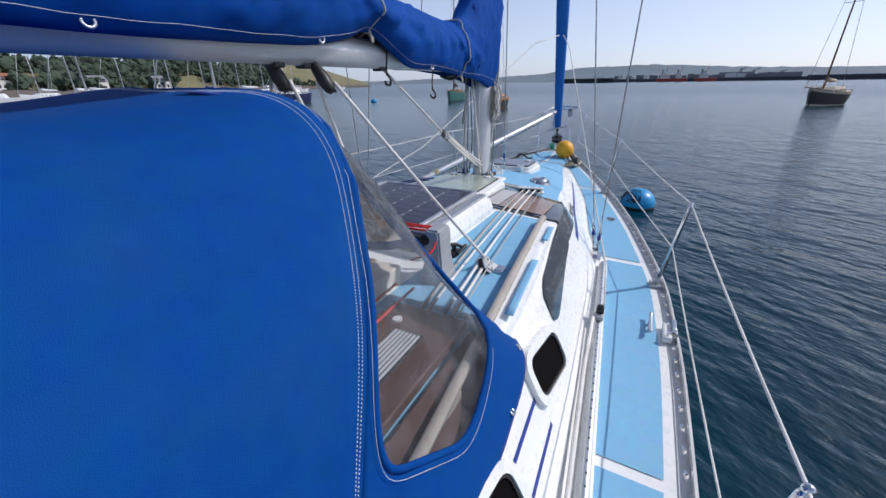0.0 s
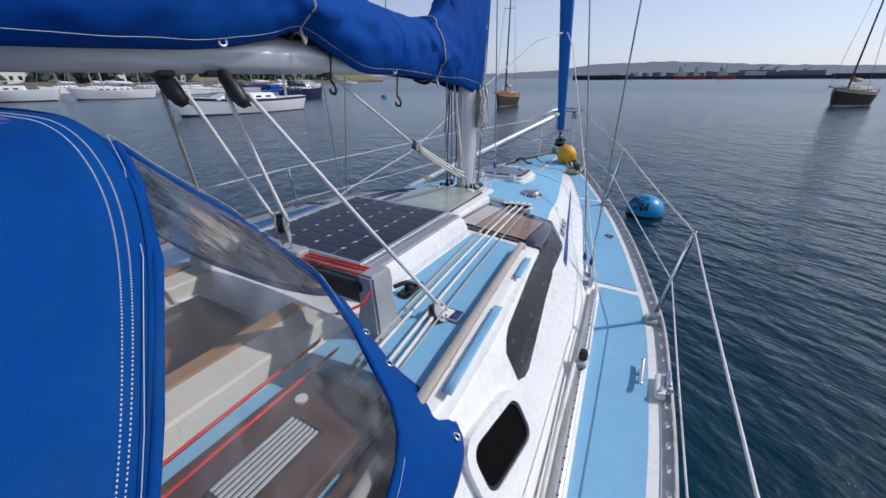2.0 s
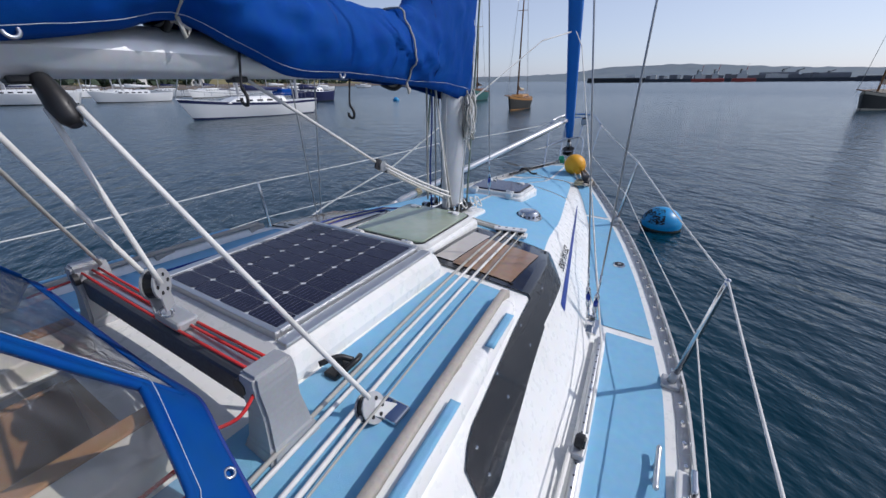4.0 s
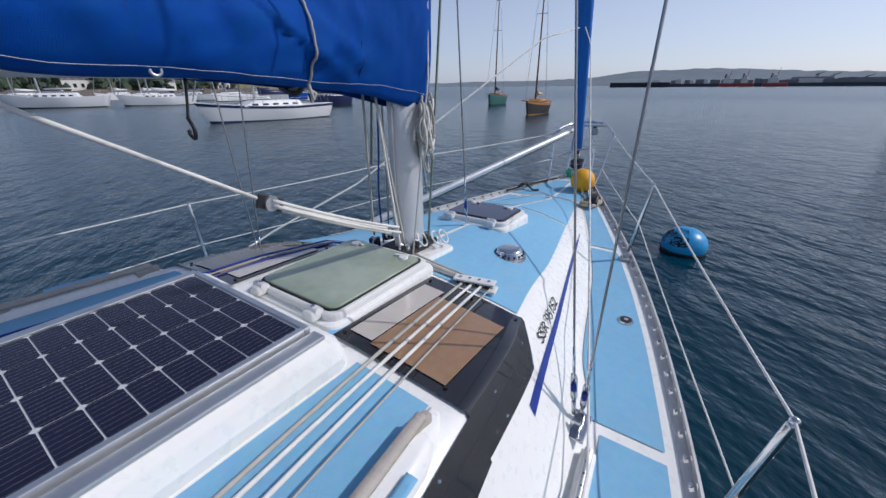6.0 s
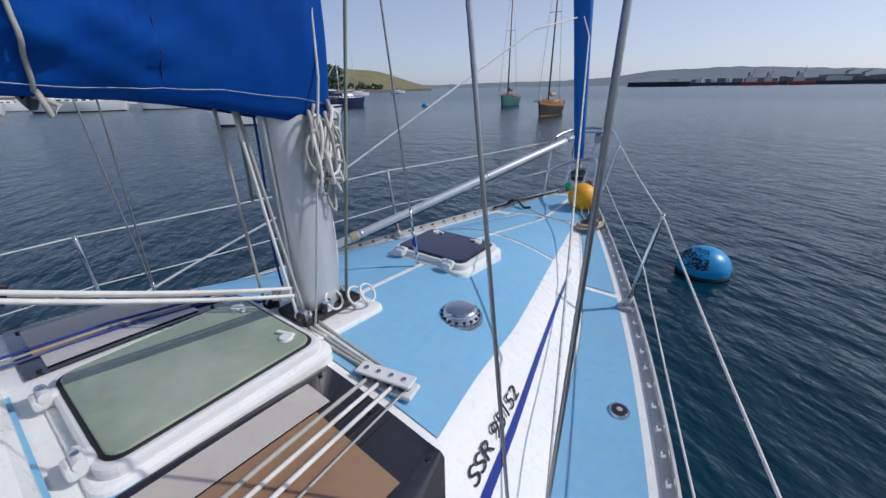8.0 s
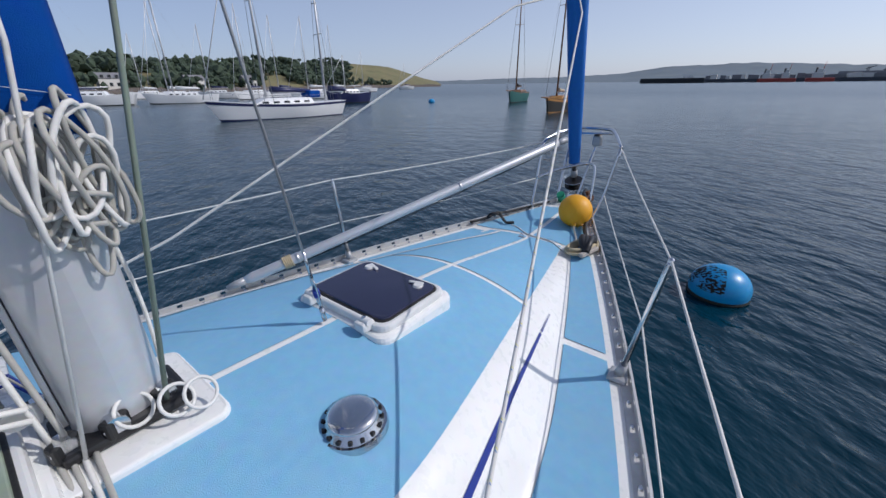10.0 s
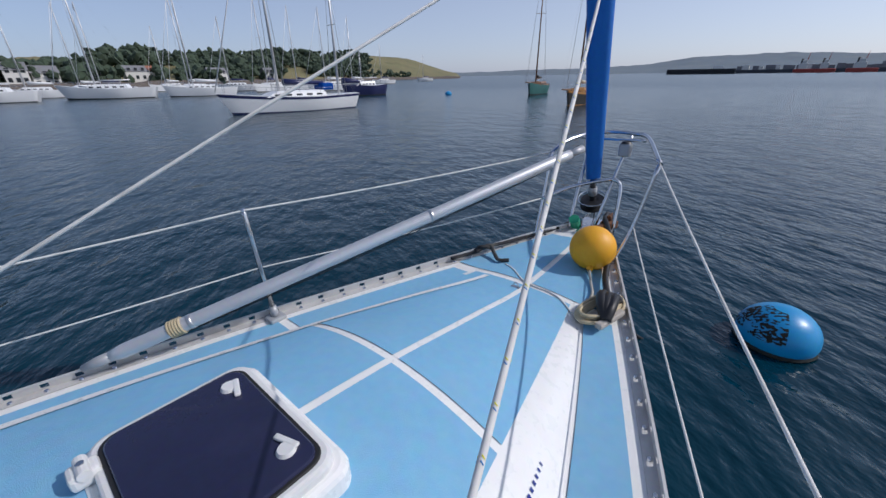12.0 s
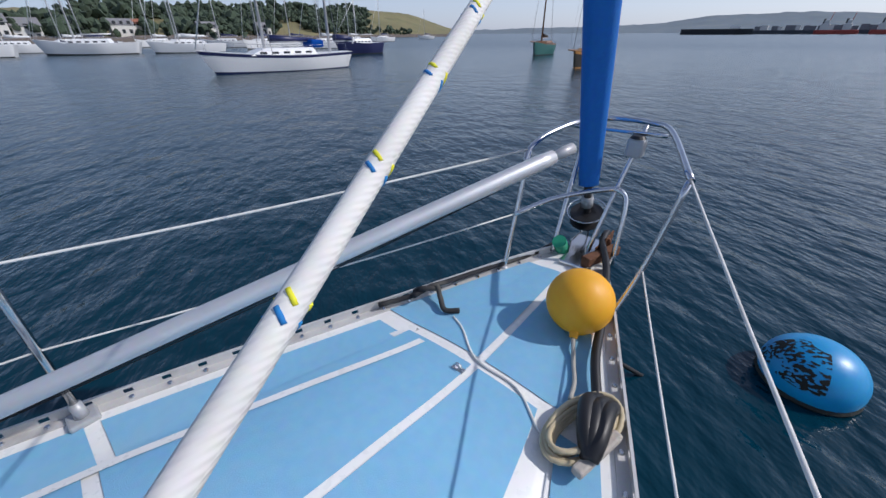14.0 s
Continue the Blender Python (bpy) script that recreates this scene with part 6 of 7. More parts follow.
def below_hood():
    for xb, xs in ((0.425, 0.335), (-0.245, -0.345)):
        r = thing("hatch_runner", "cream painted hatch runner with a varnished wooden strip", "hatch runner", "hatch runners", at=(xb, -2.4, 1.47))
        part("beam", boxed((xb, -2.40, 1.49), (0.12, 0.98, 0.09), 0.008), PAINTCREAM, r)
        part("wooden_strip", boxed((xs, -2.40, 1.52), (0.06, 0.98, 0.035), 0.006), WOOD, r)
    b = thing("washboard", "varnished plywood washboard leaning in the companionway", "washboard", at=(0.0, -2.5, 1.1))
    part("board", boxed((0.0, -2.50, 1.27), (0.30, 0.03, 0.5), 0.006, Matrix.Rotation(radians(-58), 3, "X") @ Matrix.Rotation(radians(12), 3, "Z")), WOOD, b)
    p = thing("instrument_panel", "dark mahogany panel with a louvred grey vent", "panel", at=(0.72, -2.5, 1.46))
    part("board", boxed((0.725, -2.50, 1.478), (0.29, 0.80, 0.035), 0.006), DARKWOOD, p)
    part("vent_plate", boxed((0.735, -2.36, 1.499), (0.105, 0.235, 0.008), 0.004), BLACK, p)
    part("side_board", boxed((0.945, -2.50, 1.415), (0.15, 0.80, 0.05), 0.006, Matrix.Rotation(radians(14), 3, "Y")), DARKWOOD, p)
    for k in range(7):
        part("louvre", boxed((0.695 + 0.0135 * k, -2.36, 1.505), (0.008, 0.21, 0.006), 0.0015, Matrix.Rotation(radians(18), 3, "Y")), GREYPLASTIC, p)
    bm = bmesh.new()
    cyl(bm, (0.66, -2.2, 1.494), (0.66, -2.2, 1.503), 0.016, seg=14)
    part("knob", bm, WHITEPLASTIC, p)
    for k, (x, x1) in enumerate(((0.52, 0.56), (0.60, 0.63))):
        rope("red_line", [(x, -2.0, 1.50), (x + 0.01, -2.4, 1.495), (x1, -2.85, 1.495)], 0.005, ROPERED, "red control line led aft under the hood", "rope", "red lines", 6)


below_hood()

# ---- far shore and moored craft ----
# leaf green, lightened and greyed in the colour for aerial haze
LEAF = material("woodland_green_with_haze", (0.045, 0.068, 0.042), 0.9, var=0.45, scale=0.2, dirt=(0.06, 0.09, 0.04), dirt_scale=0.5, dirt_amount=0.6)
FIELD = material("dry_grass_hillside", (0.20, 0.18, 0.085), 0.95, var=0.3, scale=0.03, dirt=(0.10, 0.12, 0.05), dirt_scale=0.06, dirt_amount=0.9)
ROCK = material("shore_rock", (0.12, 0.10, 0.085), 0.95, var=0.3, scale=0.3)
# pale blue-grey stands in for aerial haze over the far hills
HAZE = material("far_hills_painted_haze", (0.15, 0.19, 0.22), 1.0, var=0.2, scale=0.012, dirt=(0.22, 0.24, 0.23), dirt_scale=0.02, dirt_amount=0.7)
DOCK = material("dark_harbour_pier", (0.05, 0.055, 0.065), 0.9, var=0.25, scale=0.1)
SHED = material("grey_dock_shed", (0.2, 0.2, 0.21), 0.8, var=0.2, scale=0.2)
REDHULL = material("red_tug_hull", (0.35, 0.05, 0.035), 0.6, var=0.15, scale=0.5)
WHITEBOAT = material("white_boat_gelcoat", (0.75, 0.76, 0.76), 0.35, var=0.04, scale=1)
NAVYHULL = material("navy_boat_paint", (0.015, 0.02, 0.08), 0.35, var=0.1, scale=2)
BLACKHULL = material("black_tarred_hull", (0.025, 0.025, 0.023), 0.6, var=0.2, scale=2)
GREENHULL = material("sea_green_hull", (0.03, 0.13, 0.12), 0.5, var=0.12, scale=2)
OCHREHULL = material("varnished_ochre_planking", (0.42, 0.2, 0.05), 0.5, var=0.15, scale=3)
SPAR = material("varnished_spar", (0.22, 0.11, 0.05), 0.5, var=0.15, scale=3)
PALESPAR = material("pale_alloy_spar", (0.62, 0.62, 0.62), 0.4, metal=0.3, var=0.06, scale=3)
TANSAIL = material("tan_canvas", (0.5, 0.43, 0.33), 0.85, var=0.12, scale=4)
GLASSDARK = material("dark_cabin_glass", (0.02, 0.025, 0.03), 0.15, var=0.1, scale=5)
HOUSEWHITE = material("white_render_wall", (0.7, 0.68, 0.63), 0.9, var=0.06, scale=0.6)
ROOFRED = material("terracotta_roof", (0.32, 0.13, 0.08), 0.9, var=0.2, scale=1)


def polar(az, r):
    return Vector((r * math.sin(radians(az)), r * math.cos(radians(az)), 0))


def boat(name, label, at, heading, L, B, free, hullmat, stripe=None, cabin=True, masts=((0.1, 1.25),), spar=None, cover=None, bowsprit=0.0, fenders=0, category="sailing boat", deckmat=None, group="moored boats", dodger=None):
    """A moored craft: lofted hull with sheer, boot stripe, cabin with windows, masts, booms and stays. heading: degrees clockwise from +y to the bow."""
    root = thing(name, label, category, group)
    def section(u):
        w = B / 2 * (math.sin(math.pi * min(1, (1 - u) * 0.62 + 0.0)) ** 0.75 if u < 1 else 0.0) * (0.80 + 0.2 * (1 - abs(2 * u - 0.9))) * (0.6 + 0.4 * min(1, u / 0.35))
        return max(w, 0.02)
    def sheer(u):
        return free * (1 + 0.45 * max(0, u - 0.35) ** 2 * 2 + 0.12 * max(0, 0.35 - u) * 2)
    us = [i / 20 for i in range(21)]
    def ypos(u, k):
        return (u - 0.5) * L - (0.09 * L * u ** 6 + 0.0) * k + 0.05 * L * (1 - u) ** 5 * k
    rows = []
    for u in us:
        row = []
        for side in (-1, 1):
            pts = [Vector((side * section(u) * (1 - 0.25 * k ** 1.6), ypos(u, k), sheer(u) * (1 - k) - 0.25 * k)) for k in [q / 6 for q in range(7)]]
            row += pts if side == -1 else pts[::-1]
        rows.append(row)
    hb = surface(rows)
    hb.faces.new([v for v in hb.verts[:14]][::-1])
    part("hull", hb, hullmat, root)
    bm = surface([[Vector((-section(u) * 0.99, ypos(u, 0), sheer(u) - 0.04)), Vector((0, ypos(u, 0), sheer(u) + 0.02)), Vector((section(u) * 0.99, ypos(u, 0), sheer(u) - 0.04))] for u in us])
    part("deck", bm, deckmat or WHITEBOAT, root)
    if stripe:
        for side in (-1, 1):
            bm = surface([[Vector((side * (section(u) * (1 - 0.25 * k ** 1.6) + 0.012), ypos(u, k), sheer(u) * (1 - k) - 0.25 * k)) for k in (0.03, 0.15)] for u in us])
            part("sheer_stripe", bm, stripe, root)
    for side in (-1, 1):
        bm = surface([[Vector((side * (section(u) * (1 - 0.25 * k ** 1.6) + 0.012), ypos(u, k), sheer(u) * (1 - k) - 0.25 * k)) for k in (0.76, 0.92)] for u in us])
        part("boot_top", bm, stripe or BLACKHULL, root)
    if cabin:
        bm = bmesh.new()
        V = []
        for z, w, y0, y1 in ((0, 0.30, -0.22, 0.22), (0.24, 0.27, -0.21, 0.17), (0.40, 0.23, -0.20, 0.12)):
            V.append([bm.verts.new((x * B * w, y * L, free * 1.0 + z * free * 1.0)) for x, y in ((1, y0), (1, y1), (-1, y1), (-1, y0))])
        for a, b in zip(V, V[1:]):
            for k in range(4):
                bm.faces.new((a[k], a[(k + 1) % 4], b[(k + 1) % 4], b[k]))
        bm.faces.new(V[-1])
        cab = part("cabin", bm, deckmat or WHITEBOAT, root)
        for side in (-1, 1):
            for k in range(5):
                part("cabin_window", boxed((side * B * 0.288, (-0.16 + 0.075 * k) * L, free * 1.14), (0.03, 0.042 * L, free * 0.13), 0.01), GLASSDARK, cab)
    if dodger:
        bm = bmesh.new()
        box(bm, (0, -0.24 * L, free * 1.62), (B * 0.5, 0.09 * L, free * 0.5), 0.12)
        part("dodger", bm, dodger, root)
    spar = spar or PALESPAR
    for k, (my, mh) in enumerate(masts):
        mh *= L
        bm = bmesh.new()
        tube(bm, [(0, my * L, free), (0, my * L - 0.012 * mh, free + mh)], [0.011 * L, 0.006 * L], 8)
        m = part("mast", bm, spar, root)
        bm = bmesh.new()
        tube(bm, [(0, my * L - 0.04 * L, free * 1.75), (0, my * L - 0.36 * L * (1 if k == 0 else 0.55), free * 1.8)], 0.007 * L, 8)
        part("boom", bm, spar, root)
        if cover:
            bm = bmesh.new()
            tube(bm, [(0, my * L - 0.04 * L, free * 1.98), (0, my * L - 0.15 * L, free * 1.92), (0, my * L - 0.34 * L * (1 if k == 0 else 0.55), free * 1.86)], [0.022 * L, 0.017 * L, 0.011 * L], 8)
            part("furled_mainsail", bm, cover, root)
        for dz, sp in ((0.55, 0.2), (0.78, 0.12)):
            bm = bmesh.new()
            zz = free + mh * dz
            tube(bm, [(-B * sp, my * L, zz), (B * sp, my * L, zz)], 0.003 * L, 5)
            part("spreader", bm, spar, m)
        for side in (-1, 1):
            bm = bmesh.new()
            tube(bm, [(side * B * 0.42, my * L, free), (side * B * (0.2 if mh > 5 else 0.1), my * L, free + mh * 0.55), (0, my * L, free + mh * 0.98)], 0.0013 * L + 0.004, 4)
            part("shroud", bm, WIRE, root)
    my, mh = masts[0]
    bm = bmesh.new()
    tube(bm, [(0, 0.5 * L + bowsprit, free * 1.45), (0, my * L, free + mh * L * 0.97)], 0.0035 * L if not bowsprit else 0.004, 5)
    part("forestay", bm, WHITEBOAT if not bowsprit else WIRE, root)
    bm = bmesh.new()
    tube(bm, [(0, -0.48 * L, free), (0, masts[-1][0] * L, free + masts[-1][1] * L * 0.97)], 0.004, 4)
    part("backstay", bm, WIRE, root)
    if bowsprit:
        bm = bmesh.new()
        tube(bm, [(0, 0.38 * L, free * 1.3), (0, 0.5 * L + bowsprit, free * 1.45)], [0.07, 0.04], 8)
        part("bowsprit", bm, spar, root)
    for k in range(fenders):
        bm = bmesh.new()
        u = 0.2 + 0.1 * k
        x = section(u) + 0.1
        tube(bm, [(x, ypos(u, 0.4), free * 0.95), (x, ypos(u, 0.4), free * 0.85), (x, ypos(u, 0.4), free * 0.35), (x, ypos(u, 0.4), free * 0.25)], [0.04, 0.12, 0.12, 0.04], 8)
        part("fender", bm, BLACKHULL, root)
    bm = bmesh.new()
    for side in (-1, 1):
        tube(bm, [Vector((side * section(u) * 0.93, ypos(u, 0), sheer(u) + 0.55)) for u in us[1:-1]], 0.009, 4)
        for u in us[1:-1:3]:
            tube(bm, [Vector((side * section(u) * 0.93, ypos(u, 0), sheer(u))), Vector((side * section(u) * 0.93, ypos(u, 0), sheer(u) + 0.55))], 0.011, 4)
    tagged(part("guard_rail", bm, STEEL, root), kind="stuff")
    root.matrix_basis = Matrix.Translation(at) @ Matrix.Rotation(-radians(heading), 4, "Z")
    return root


boat("ketch", "white ketch with a dark sheer stripe and blue dodger", (-26.8, 16.6, 0), 188, 10.2, 3.1, 1.0, WHITEBOAT, NAVYHULL, masts=((0.10, 1.15), (-0.36, 0.85)), cover=NAVYHULL, dodger=CANVAS)
boat("motor_sailer", "white cruising yacht with black fenders along its side", (-69.0, 14.0, 0), 205, 11.0, 3.6, 1.3, WHITEBOAT, None, masts=((0.12, 1.3),), fenders=6)
boat("white_yacht", "white sloop lying behind the ketch", (-65.0, 24.0, 0), 195, 9.5, 3.1, 1.1, WHITEBOAT, None, masts=((0.1, 1.35),), cover=WHITEBOAT)
boat("workboat", "navy blue fishing workboat with a white wheelhouse", (-42.0, 35.5, 0), 190, 6.5, 2.6, 1.2, NAVYHULL, None, masts=((0.05, 0.7),), category="workboat")
boat("white_yacht", "white sloop moored off the wooded shore", (-70.0, 3.0, 0), 200, 9.0, 3.0, 1.2, WHITEBOAT, None, masts=((0.1, 1.3),))
boat("gaff_cutter", "sea-green wooden gaff cutter with varnished spars", (-23.0, 47.2, 0), 165, 8.5, 2.7, 1.0, GREENHULL, None, masts=((0.12, 1.6),), spar=SPAR, cover=BLACKHULL, bowsprit=2.0, deckmat=SPAR)
boat("gaff_cutter", "varnished ochre wooden cutter with a pale sail stowed", (-11.9, 33.0, 0), 172, 7.0, 2.2, 0.85, BLACKHULL, OCHREHULL, masts=((0.1, 1.75),), spar=SPAR, cover=TANSAIL, bowsprit=1.6, deckmat=OCHREHULL)
boat("gaff_cutter", "black-hulled wooden smack with a tan canvas cover", (14.4, 43.7, 0), 212, 6.8, 2.9, 1.05, BLACKHULL, TANSAIL, masts=((0.16, 1.75),), spar=SPAR, cover=TANSAIL, bowsprit=1.5, deckmat=TANSAIL)
rnd = random.Random(11)
for az, r, L, h in ((-87.5, 62, 8, 1.35), (-84.4, 56, 7.5, 1.3), (-80.6, 75, 9, 1.45), (-78.8, 66, 8.5, 1.4), (-73.1, 70, 8, 1.2), (-70.6, 58, 8.5, 1.45), (-66.2, 62, 8, 1.3), (-62.0, 55, 9, 1.35), (-58.4, 60, 8.5, 1.4), (-54.5, 52, 8, 1.3), (-47.8, 95, 7.5, 1.3), (-42.3, 133, 7, 1.3), (-90.5, 50, 9, 1.3), (-96.0, 60, 9, 1.3), (-51.5, 75, 9, 1.45)):
    boat("distant_yacht", "white sloop on a mooring off the wooded shore", polar(az, r * 1.5), rnd.uniform(150, 240), L * 1.15, L * 0.34, 1.1, WHITEBOAT, NAVYHULL if rnd.random() < 0.4 else None, masts=((0.1, h),), cover=NAVYHULL if rnd.random() < 0.5 else WHITEBOAT)
bm = bmesh.new()
ball(bm, (-32.3, 41.2, 0.1), 0.42, (1, 1, 0.8), 14, 10)
tagged(link_mesh("small_float", bm, BUOYBLUE, smooth=True), "small blue mooring float", "buoy")

# headland: a hill with fields, a rocky foot, woods, houses
head_top = spline([(-130, 1.2), (-100, 1.6), (-84, 2.0), (-80, 1.9), (-75, 2.2), (-71, 1.8), (-67.5, 2.1), (-62.7, 2.4), (-58, 2.2), (-54, 2.3), (-49.5, 2.3), (-44.5, 1.85), (-41.5, 0.95), (-39.5, 0.35), (-38, 0), (-37.4, -0.5)])
head_r = spline([(-130, 170), (-92, 165), (-85, 165), (-71, 190), (-60, 230), (-47, 300), (-41, 340), (-37.4, 360)])


def hill(az, k):
    """k from 0 at the shore to 1 at the skyline."""
    r = head_r(az) * (1 + 0.45 * k)
    z = max(-0.6, 2.27 + r * math.tan(radians(head_top(az) + 0.22))) * (k ** 0.8) if k else -0.6
    z += (0.9 * noise.noise((az * 0.6, k * 4, 0)) + 0.5 * noise.noise((az * 2.2, k * 9, 3))) * (k > 0.02) * min(1, max(0, (-38.0 - az) / 4))
    return polar(az, r) + Vector((0, 0, max(z, -0.6 if k < 0.03 else 0.2)))


azs = [-130 + 0.6 * i for i in range(155)]
rows = [[hill(az, k) for az in azs] for k in [0, 0.04, 0.1, 0.2, 0.35, 0.5, 0.65, 0.8, 0.92, 1.0]]
rows.append([polar(az, head_r(az) * 1.9) + Vector((0, 0, -1)) for az in azs])
tagged(link_mesh("headland", surface(rows), FIELD), "dry grassy headland sloping down to the harbour", "headland", kind="structure")
rows = []
for k in (0, 0.012, 0.03):
    rows.append([polar(az, head_r(az) * (0.99 + 0.3 * k)) + Vector((0, 0, -0.5 + (1.6 + 0.9 * noise.noise((az * 3, k * 60, 1))) * (k > 0) + 40 * max(0, k - 0.012))) for az in azs])
tagged(link_mesh("shore_rocks", surface(rows), ROCK), "low brown rocks along the shore", "rocks", kind="structure")


def woods():
    rnd = random.Random(21)
    proto = bmesh.new()
    bmesh.ops.create_icosphere(proto, subdivisions=1, radius=1.0)
    pv = [v.co.copy() for v in proto.verts]
    pf = [[v.index for v in f.verts] for f in proto.faces]
    proto.free()
    verts, faces = [], []
    count = 0
    while count < 560:
        az = rnd.uniform(-112, -44)
        k = rnd.uniform(0.03, 0.98)
        wood = noise.noise((az * 0.11, k * 1.2, 5))
        if az > -50 and k > 0.16 + 0.5 * (-44 - az) / 6 * 0.3:
            continue
        if az < -79 and k > 0.45:
            continue
        if -79 < az < -50 and k < 0.9 and wood < -0.28:
            continue
        base = hill(az, k)
        s = rnd.uniform(0.7, 1.25) * (2.3 if az < -50 else 1.5)
        for c in range(rnd.randint(7, 11)):
            o = Vector((rnd.gauss(0, 0.9), rnd.gauss(0, 0.9), rnd.uniform(0.25, 1.9))) * s
            r = s * rnd.uniform(0.35, 0.75)
            n0 = len(verts)
            for v in pv:
                j = 1 + 0.55 * rnd.uniform(-1, 1)
                verts.append(base + o + v * r * j)
            faces += [[n0 + q for q in f] for f in pf]
        count += 1
    me = bpy.data.meshes.new("woodland")
    me.from_pydata([tuple(v) for v in verts], [], faces)
    me.materials.append(LEAF)
    tagged(new("woodland", me), "dark green broadleaf woods covering the hillside", "woodland", kind="stuff")


woods()


def house(az, k, w, d, h, wall, roof, label):
    p = hill(az, k)
    root = thing("house", label, "house", "houses on the hillside", at=tuple(p))
    part("wall", boxed(p + Vector((0, 0, h / 2 - 0.5)), (d, w, h + 1), 0.0), wall, root)
    bm = bmesh.new()
    z = p.z + h
    V = [bm.verts.new(p + Vector((x, y, zz))) for x, y, zz in ((-d / 2 - 0.3, -w / 2 - 0.3, h), (d / 2 + 0.3, -w / 2 - 0.3, h), (d / 2 + 0.3, w / 2 + 0.3, h), (-d / 2 - 0.3, w / 2 + 0.3, h), (0, -w / 2 - 0.3, h + d * 0.42), (0, w / 2 + 0.3, h + d * 0.42))]
    for f in ((0, 1, 4), (2, 3, 5), (1, 2, 5, 4), (3, 0, 4, 5), (3, 2, 1, 0)):
        bm.faces.new([V[i] for i in f])
    part("roof", bm, roof, root)
    for i in range(3):
        for j in range(2):
            part("window", boxed(p + Vector((d / 2 + 0.02, (-0.32 + 0.32 * i) * w, 1.4 + 2.5 * j)), (0.08, 0.9, 1.2)), GLASSDARK, root)


for az, k, w, d, h, wl, rf, lb in ((-76.3, 0.10, 6.5, 4.5, 3.4, HOUSEWHITE, SHED, "large white rendered house among trees"), (-74.9, 0.12, 3.5, 3.5, 4.0, HOUSEWHITE, ROOFRED, "white gabled house beside the large house"), (-83.6, 0.05, 6, 5, 4, HOUSEWHITE, SHED, "pale house near the shore"), (-85.6, 0.06, 5, 5, 4, HOUSEWHITE, SHED, "pale house near the shore"), (-68.4, 0.05, 7, 5, 3.6, HOUSEWHITE, SHED, "pale house low on the wooded slope"), (-62.5, 0.04, 6, 5, 3.5, HOUSEWHITE, SHED, "pale house low on the wooded slope"), (-90.5, 0.1, 7, 6, 5, HOUSEWHITE, SHED, "pale house near the shore")):
    house(az, k, w, d, h, wl, rf, lb)

# far coast across the bay, its distance haze painted into the colour
coast = spline([(-60, 0.2), (-45, 0.25), (-39, 0.35), (-33, 0.42), (-29.3, 0.55), (-21.3, 0.62), (-13.9, 0.95), (-9.3, 1.55), (-5, 1.62), (-2.0, 1.72), (2, 1.6), (5.7, 1.35), (12.7, 1.05), (20, 0.9), (40, 0.8), (75, 0.9), (130, 1.0)])
rows = []
azs2 = [-60 + 0.5 * i for i in range(381)]
for k in (0, 0.35, 0.7, 1.0):
    rows.append([polar(az, 1500 + 500 * k) + Vector((0, 0, -3 + (2.27 + 3 + (1500 + 500 * k) * math.tan(radians(coast(az)))) * k ** 0.9 + (3.0 * noise.noise((az * 0.9, k * 3, 7)) + 2.0 * noise.noise((az * 3.5, k * 3, 9))) * k)) for az in azs2])
tagged(link_mesh("far_coast", surface(rows), HAZE), "hills across the bay, coloured blue-grey for distance haze", "hills", kind="structure")


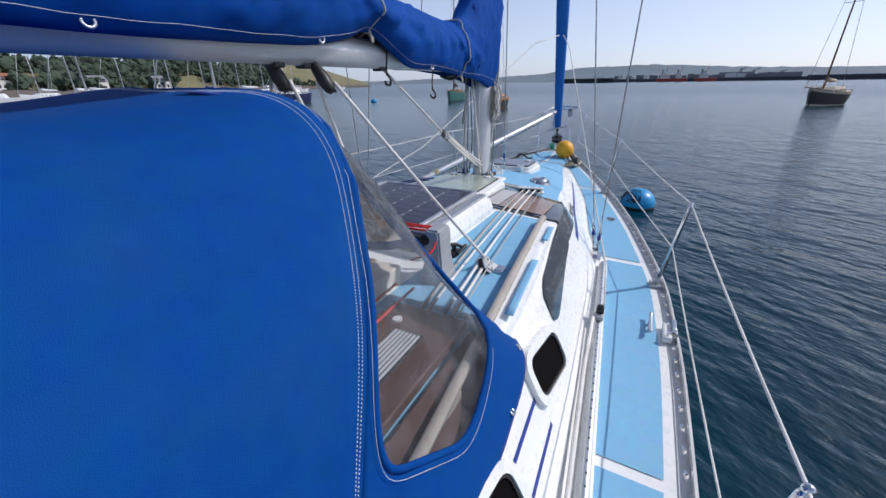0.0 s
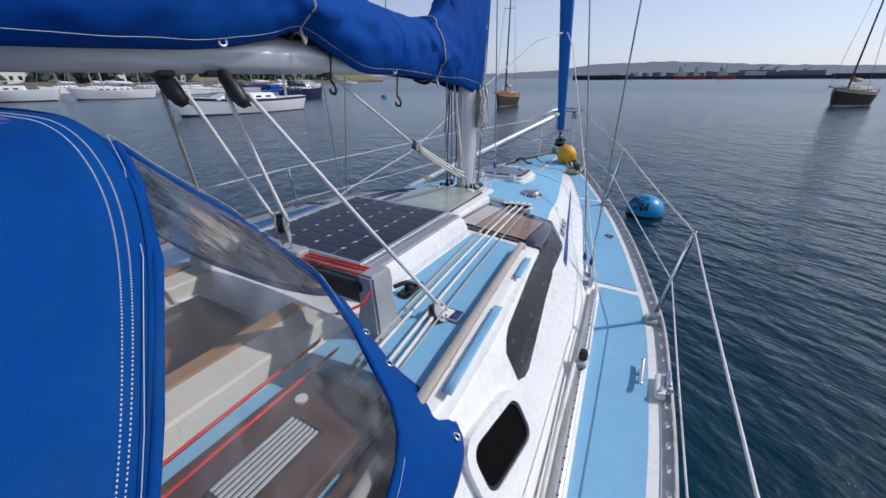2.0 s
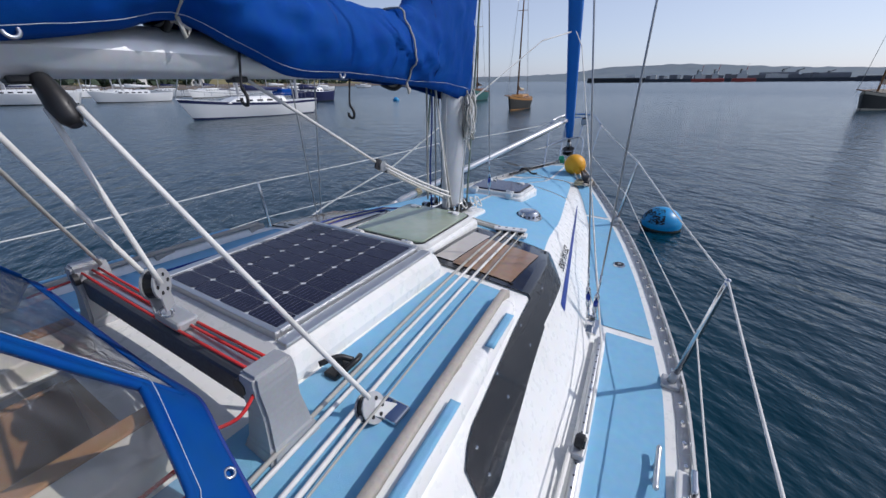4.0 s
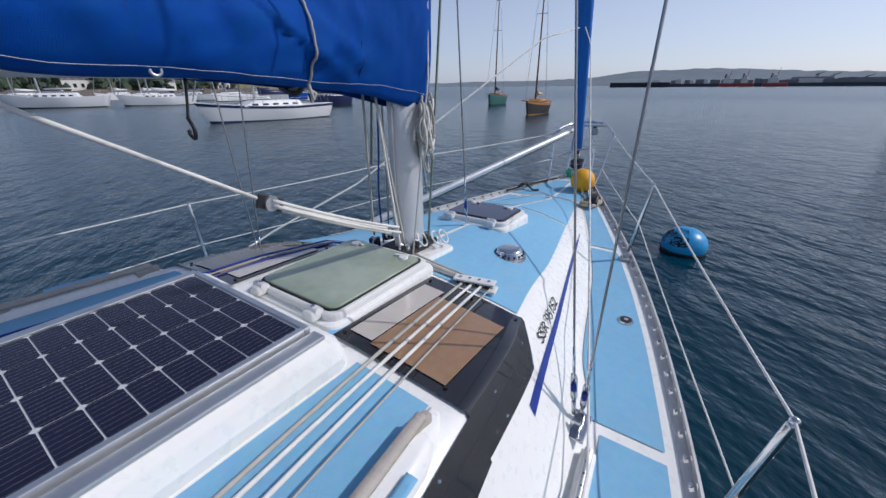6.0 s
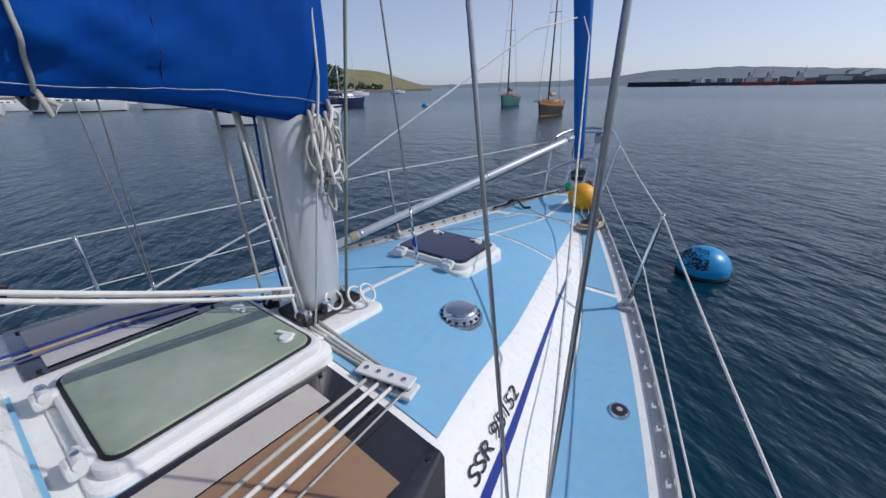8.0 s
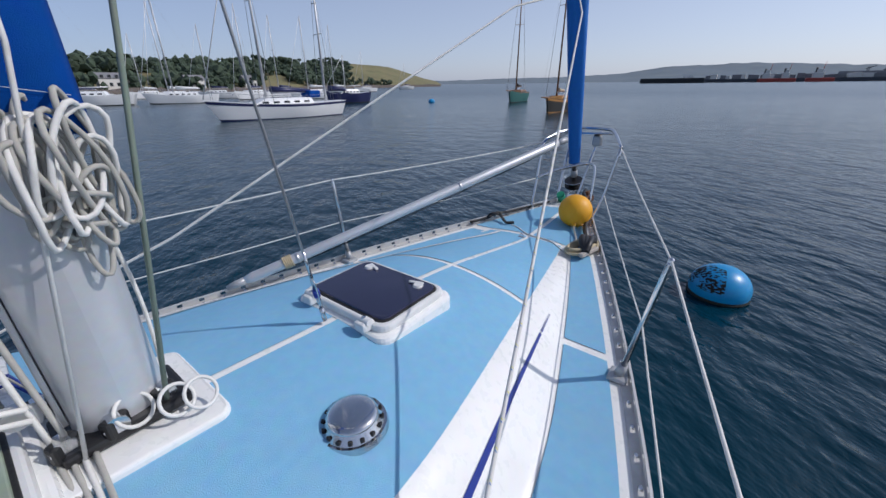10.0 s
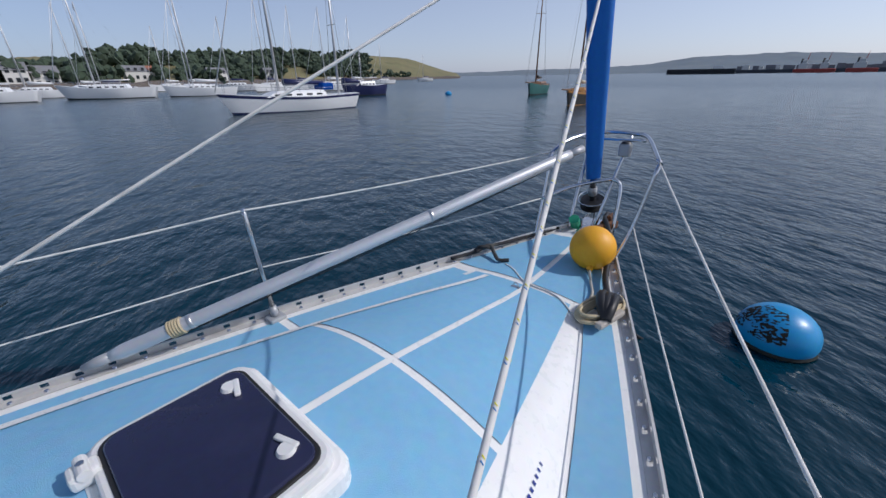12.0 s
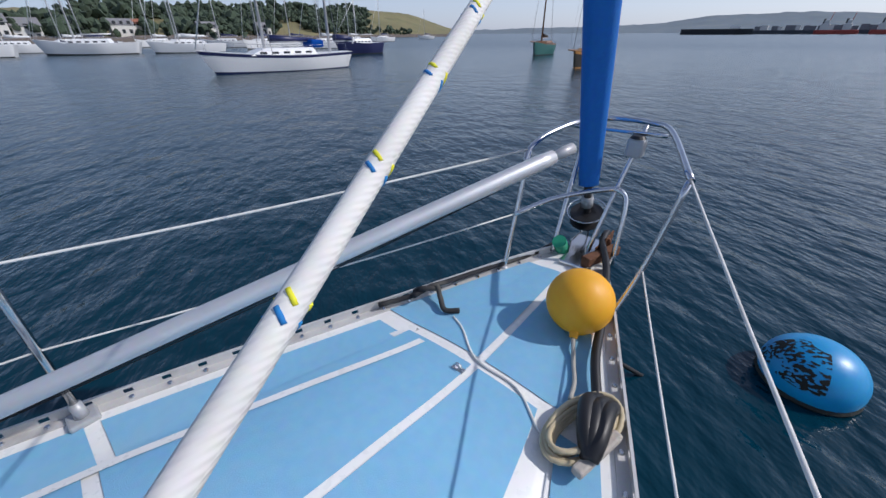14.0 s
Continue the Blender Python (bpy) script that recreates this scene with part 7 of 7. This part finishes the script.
def pier():
    root = thing("pier", "long dark harbour pier with sheds", "pier")
    R = 480.0
    def arc(a0, a1, r, z0, z1, depth, name, mat):
        n = max(2, int(abs(a1 - a0)))
        rows = []
        for i in range(n + 1):
            az = a0 + (a1 - a0) * i / n
            p, q = polar(az, r), polar(az, r + depth)
            rows.append([p + Vector((0, 0, z0)), p + Vector((0, 0, z1)), q + Vector((0, 0, z1)), q + Vector((0, 0, z0))])
        part(name, surface(rows), mat, root)
    arc(-11.8, -5.0, R, -1, 4.6, 20, "breakwater", DOCK)
    arc(-5.0, 14, R + 60, -1, 3.4, 30, "quay", DOCK)
    arc(14, 30, R + 20, -1, 4.4, 30, "quay", DOCK)
    arc(6.2, 9.5, R + 90, 3, 9.0, 20, "shed", SHED)
    arc(10.2, 13.5, R + 90, 3, 8.0, 20, "shed", SHED)
    arc(-7.2, -6.2, R + 6, 4.6, 7.0, 8, "hut", HOUSEWHITE)
    rnd = random.Random(4)
    for i in range(26):
        az = -4.6 + 0.62 * i + rnd.uniform(-0.2, 0.2)
        p = polar(az, R + 75)
        part("building", boxed(p + Vector((0, 0, 4.5)), (rnd.uniform(4, 9), 6, rnd.uniform(3, 7))), SHED if rnd.random() < 0.7 else HOUSEWHITE, root)
    for i in range(32):
        az = -11.6 + 0.21 * i
        p = polar(az, R - 0.4)
        part("pile", boxed(p + Vector((0, 0, 1.8)), (0.6, 0.6, 5.6)), BLACKHULL, root)


pier()


def tug(az, L, label):
    p = polar(az, 520)
    root = thing("tug", label, "tug", "tugs at the quay", at=(p.x, p.y, 0))
    part("hull", boxed(p + Vector((0, 0, 1.2)), (L, 7, 4.2), 0.8), REDHULL, root)
    part("superstructure", boxed(p + Vector((-L * 0.1, 0, 5.6)), (L * 0.4, 5, 5), 0.5), HOUSEWHITE, root)
    part("wheelhouse", boxed(p + Vector((-L * 0.08, 0, 9.4)), (L * 0.22, 4, 2.8), 0.4), HOUSEWHITE, root)
    bm = bmesh.new()
    tube(bm, [p + Vector((0, 0, 8)), p + Vector((L * 0.05, 0, 17))], [0.35, 0.15], 6)
    part("mast", bm, REDHULL, root)
    bm = bmesh.new()
    tube(bm, [p + Vector((-L * 0.2, 0, 6)), p + Vector((-L * 0.2, 0, 12))], 0.8, 8)
    part("funnel", bm, BLACKHULL, root)


tug(0.8, 16, "red harbour tug with white superstructure at the quay")
tug(2.4, 14, "red harbour tug with white superstructure at the quay")
tug(5.0, 20, "large red tug with a tall mast at the quay")
for az, h in ((8.2, 13), (9.4, 12), (11.8, 10)):
    p = polar(az, 600)
    root = thing("dock_crane", "dark lattice dock crane on the quay", "crane", "dock cranes", at=(p.x, p.y, 3))
    bm = bmesh.new()
    for dx in (-1, 1):
        tube(bm, [p + Vector((dx, 0, 3)), p + Vector((dx * 0.5, 0, h))], 0.35, 5)
    part("tower", bm, DOCK, root)
    bm = bmesh.new()
    tube(bm, [p + Vector((-2, 0, h - 2)), p + Vector((5, 0, h + 1))], 0.35, 5)
    part("jib", bm, DOCK, root)
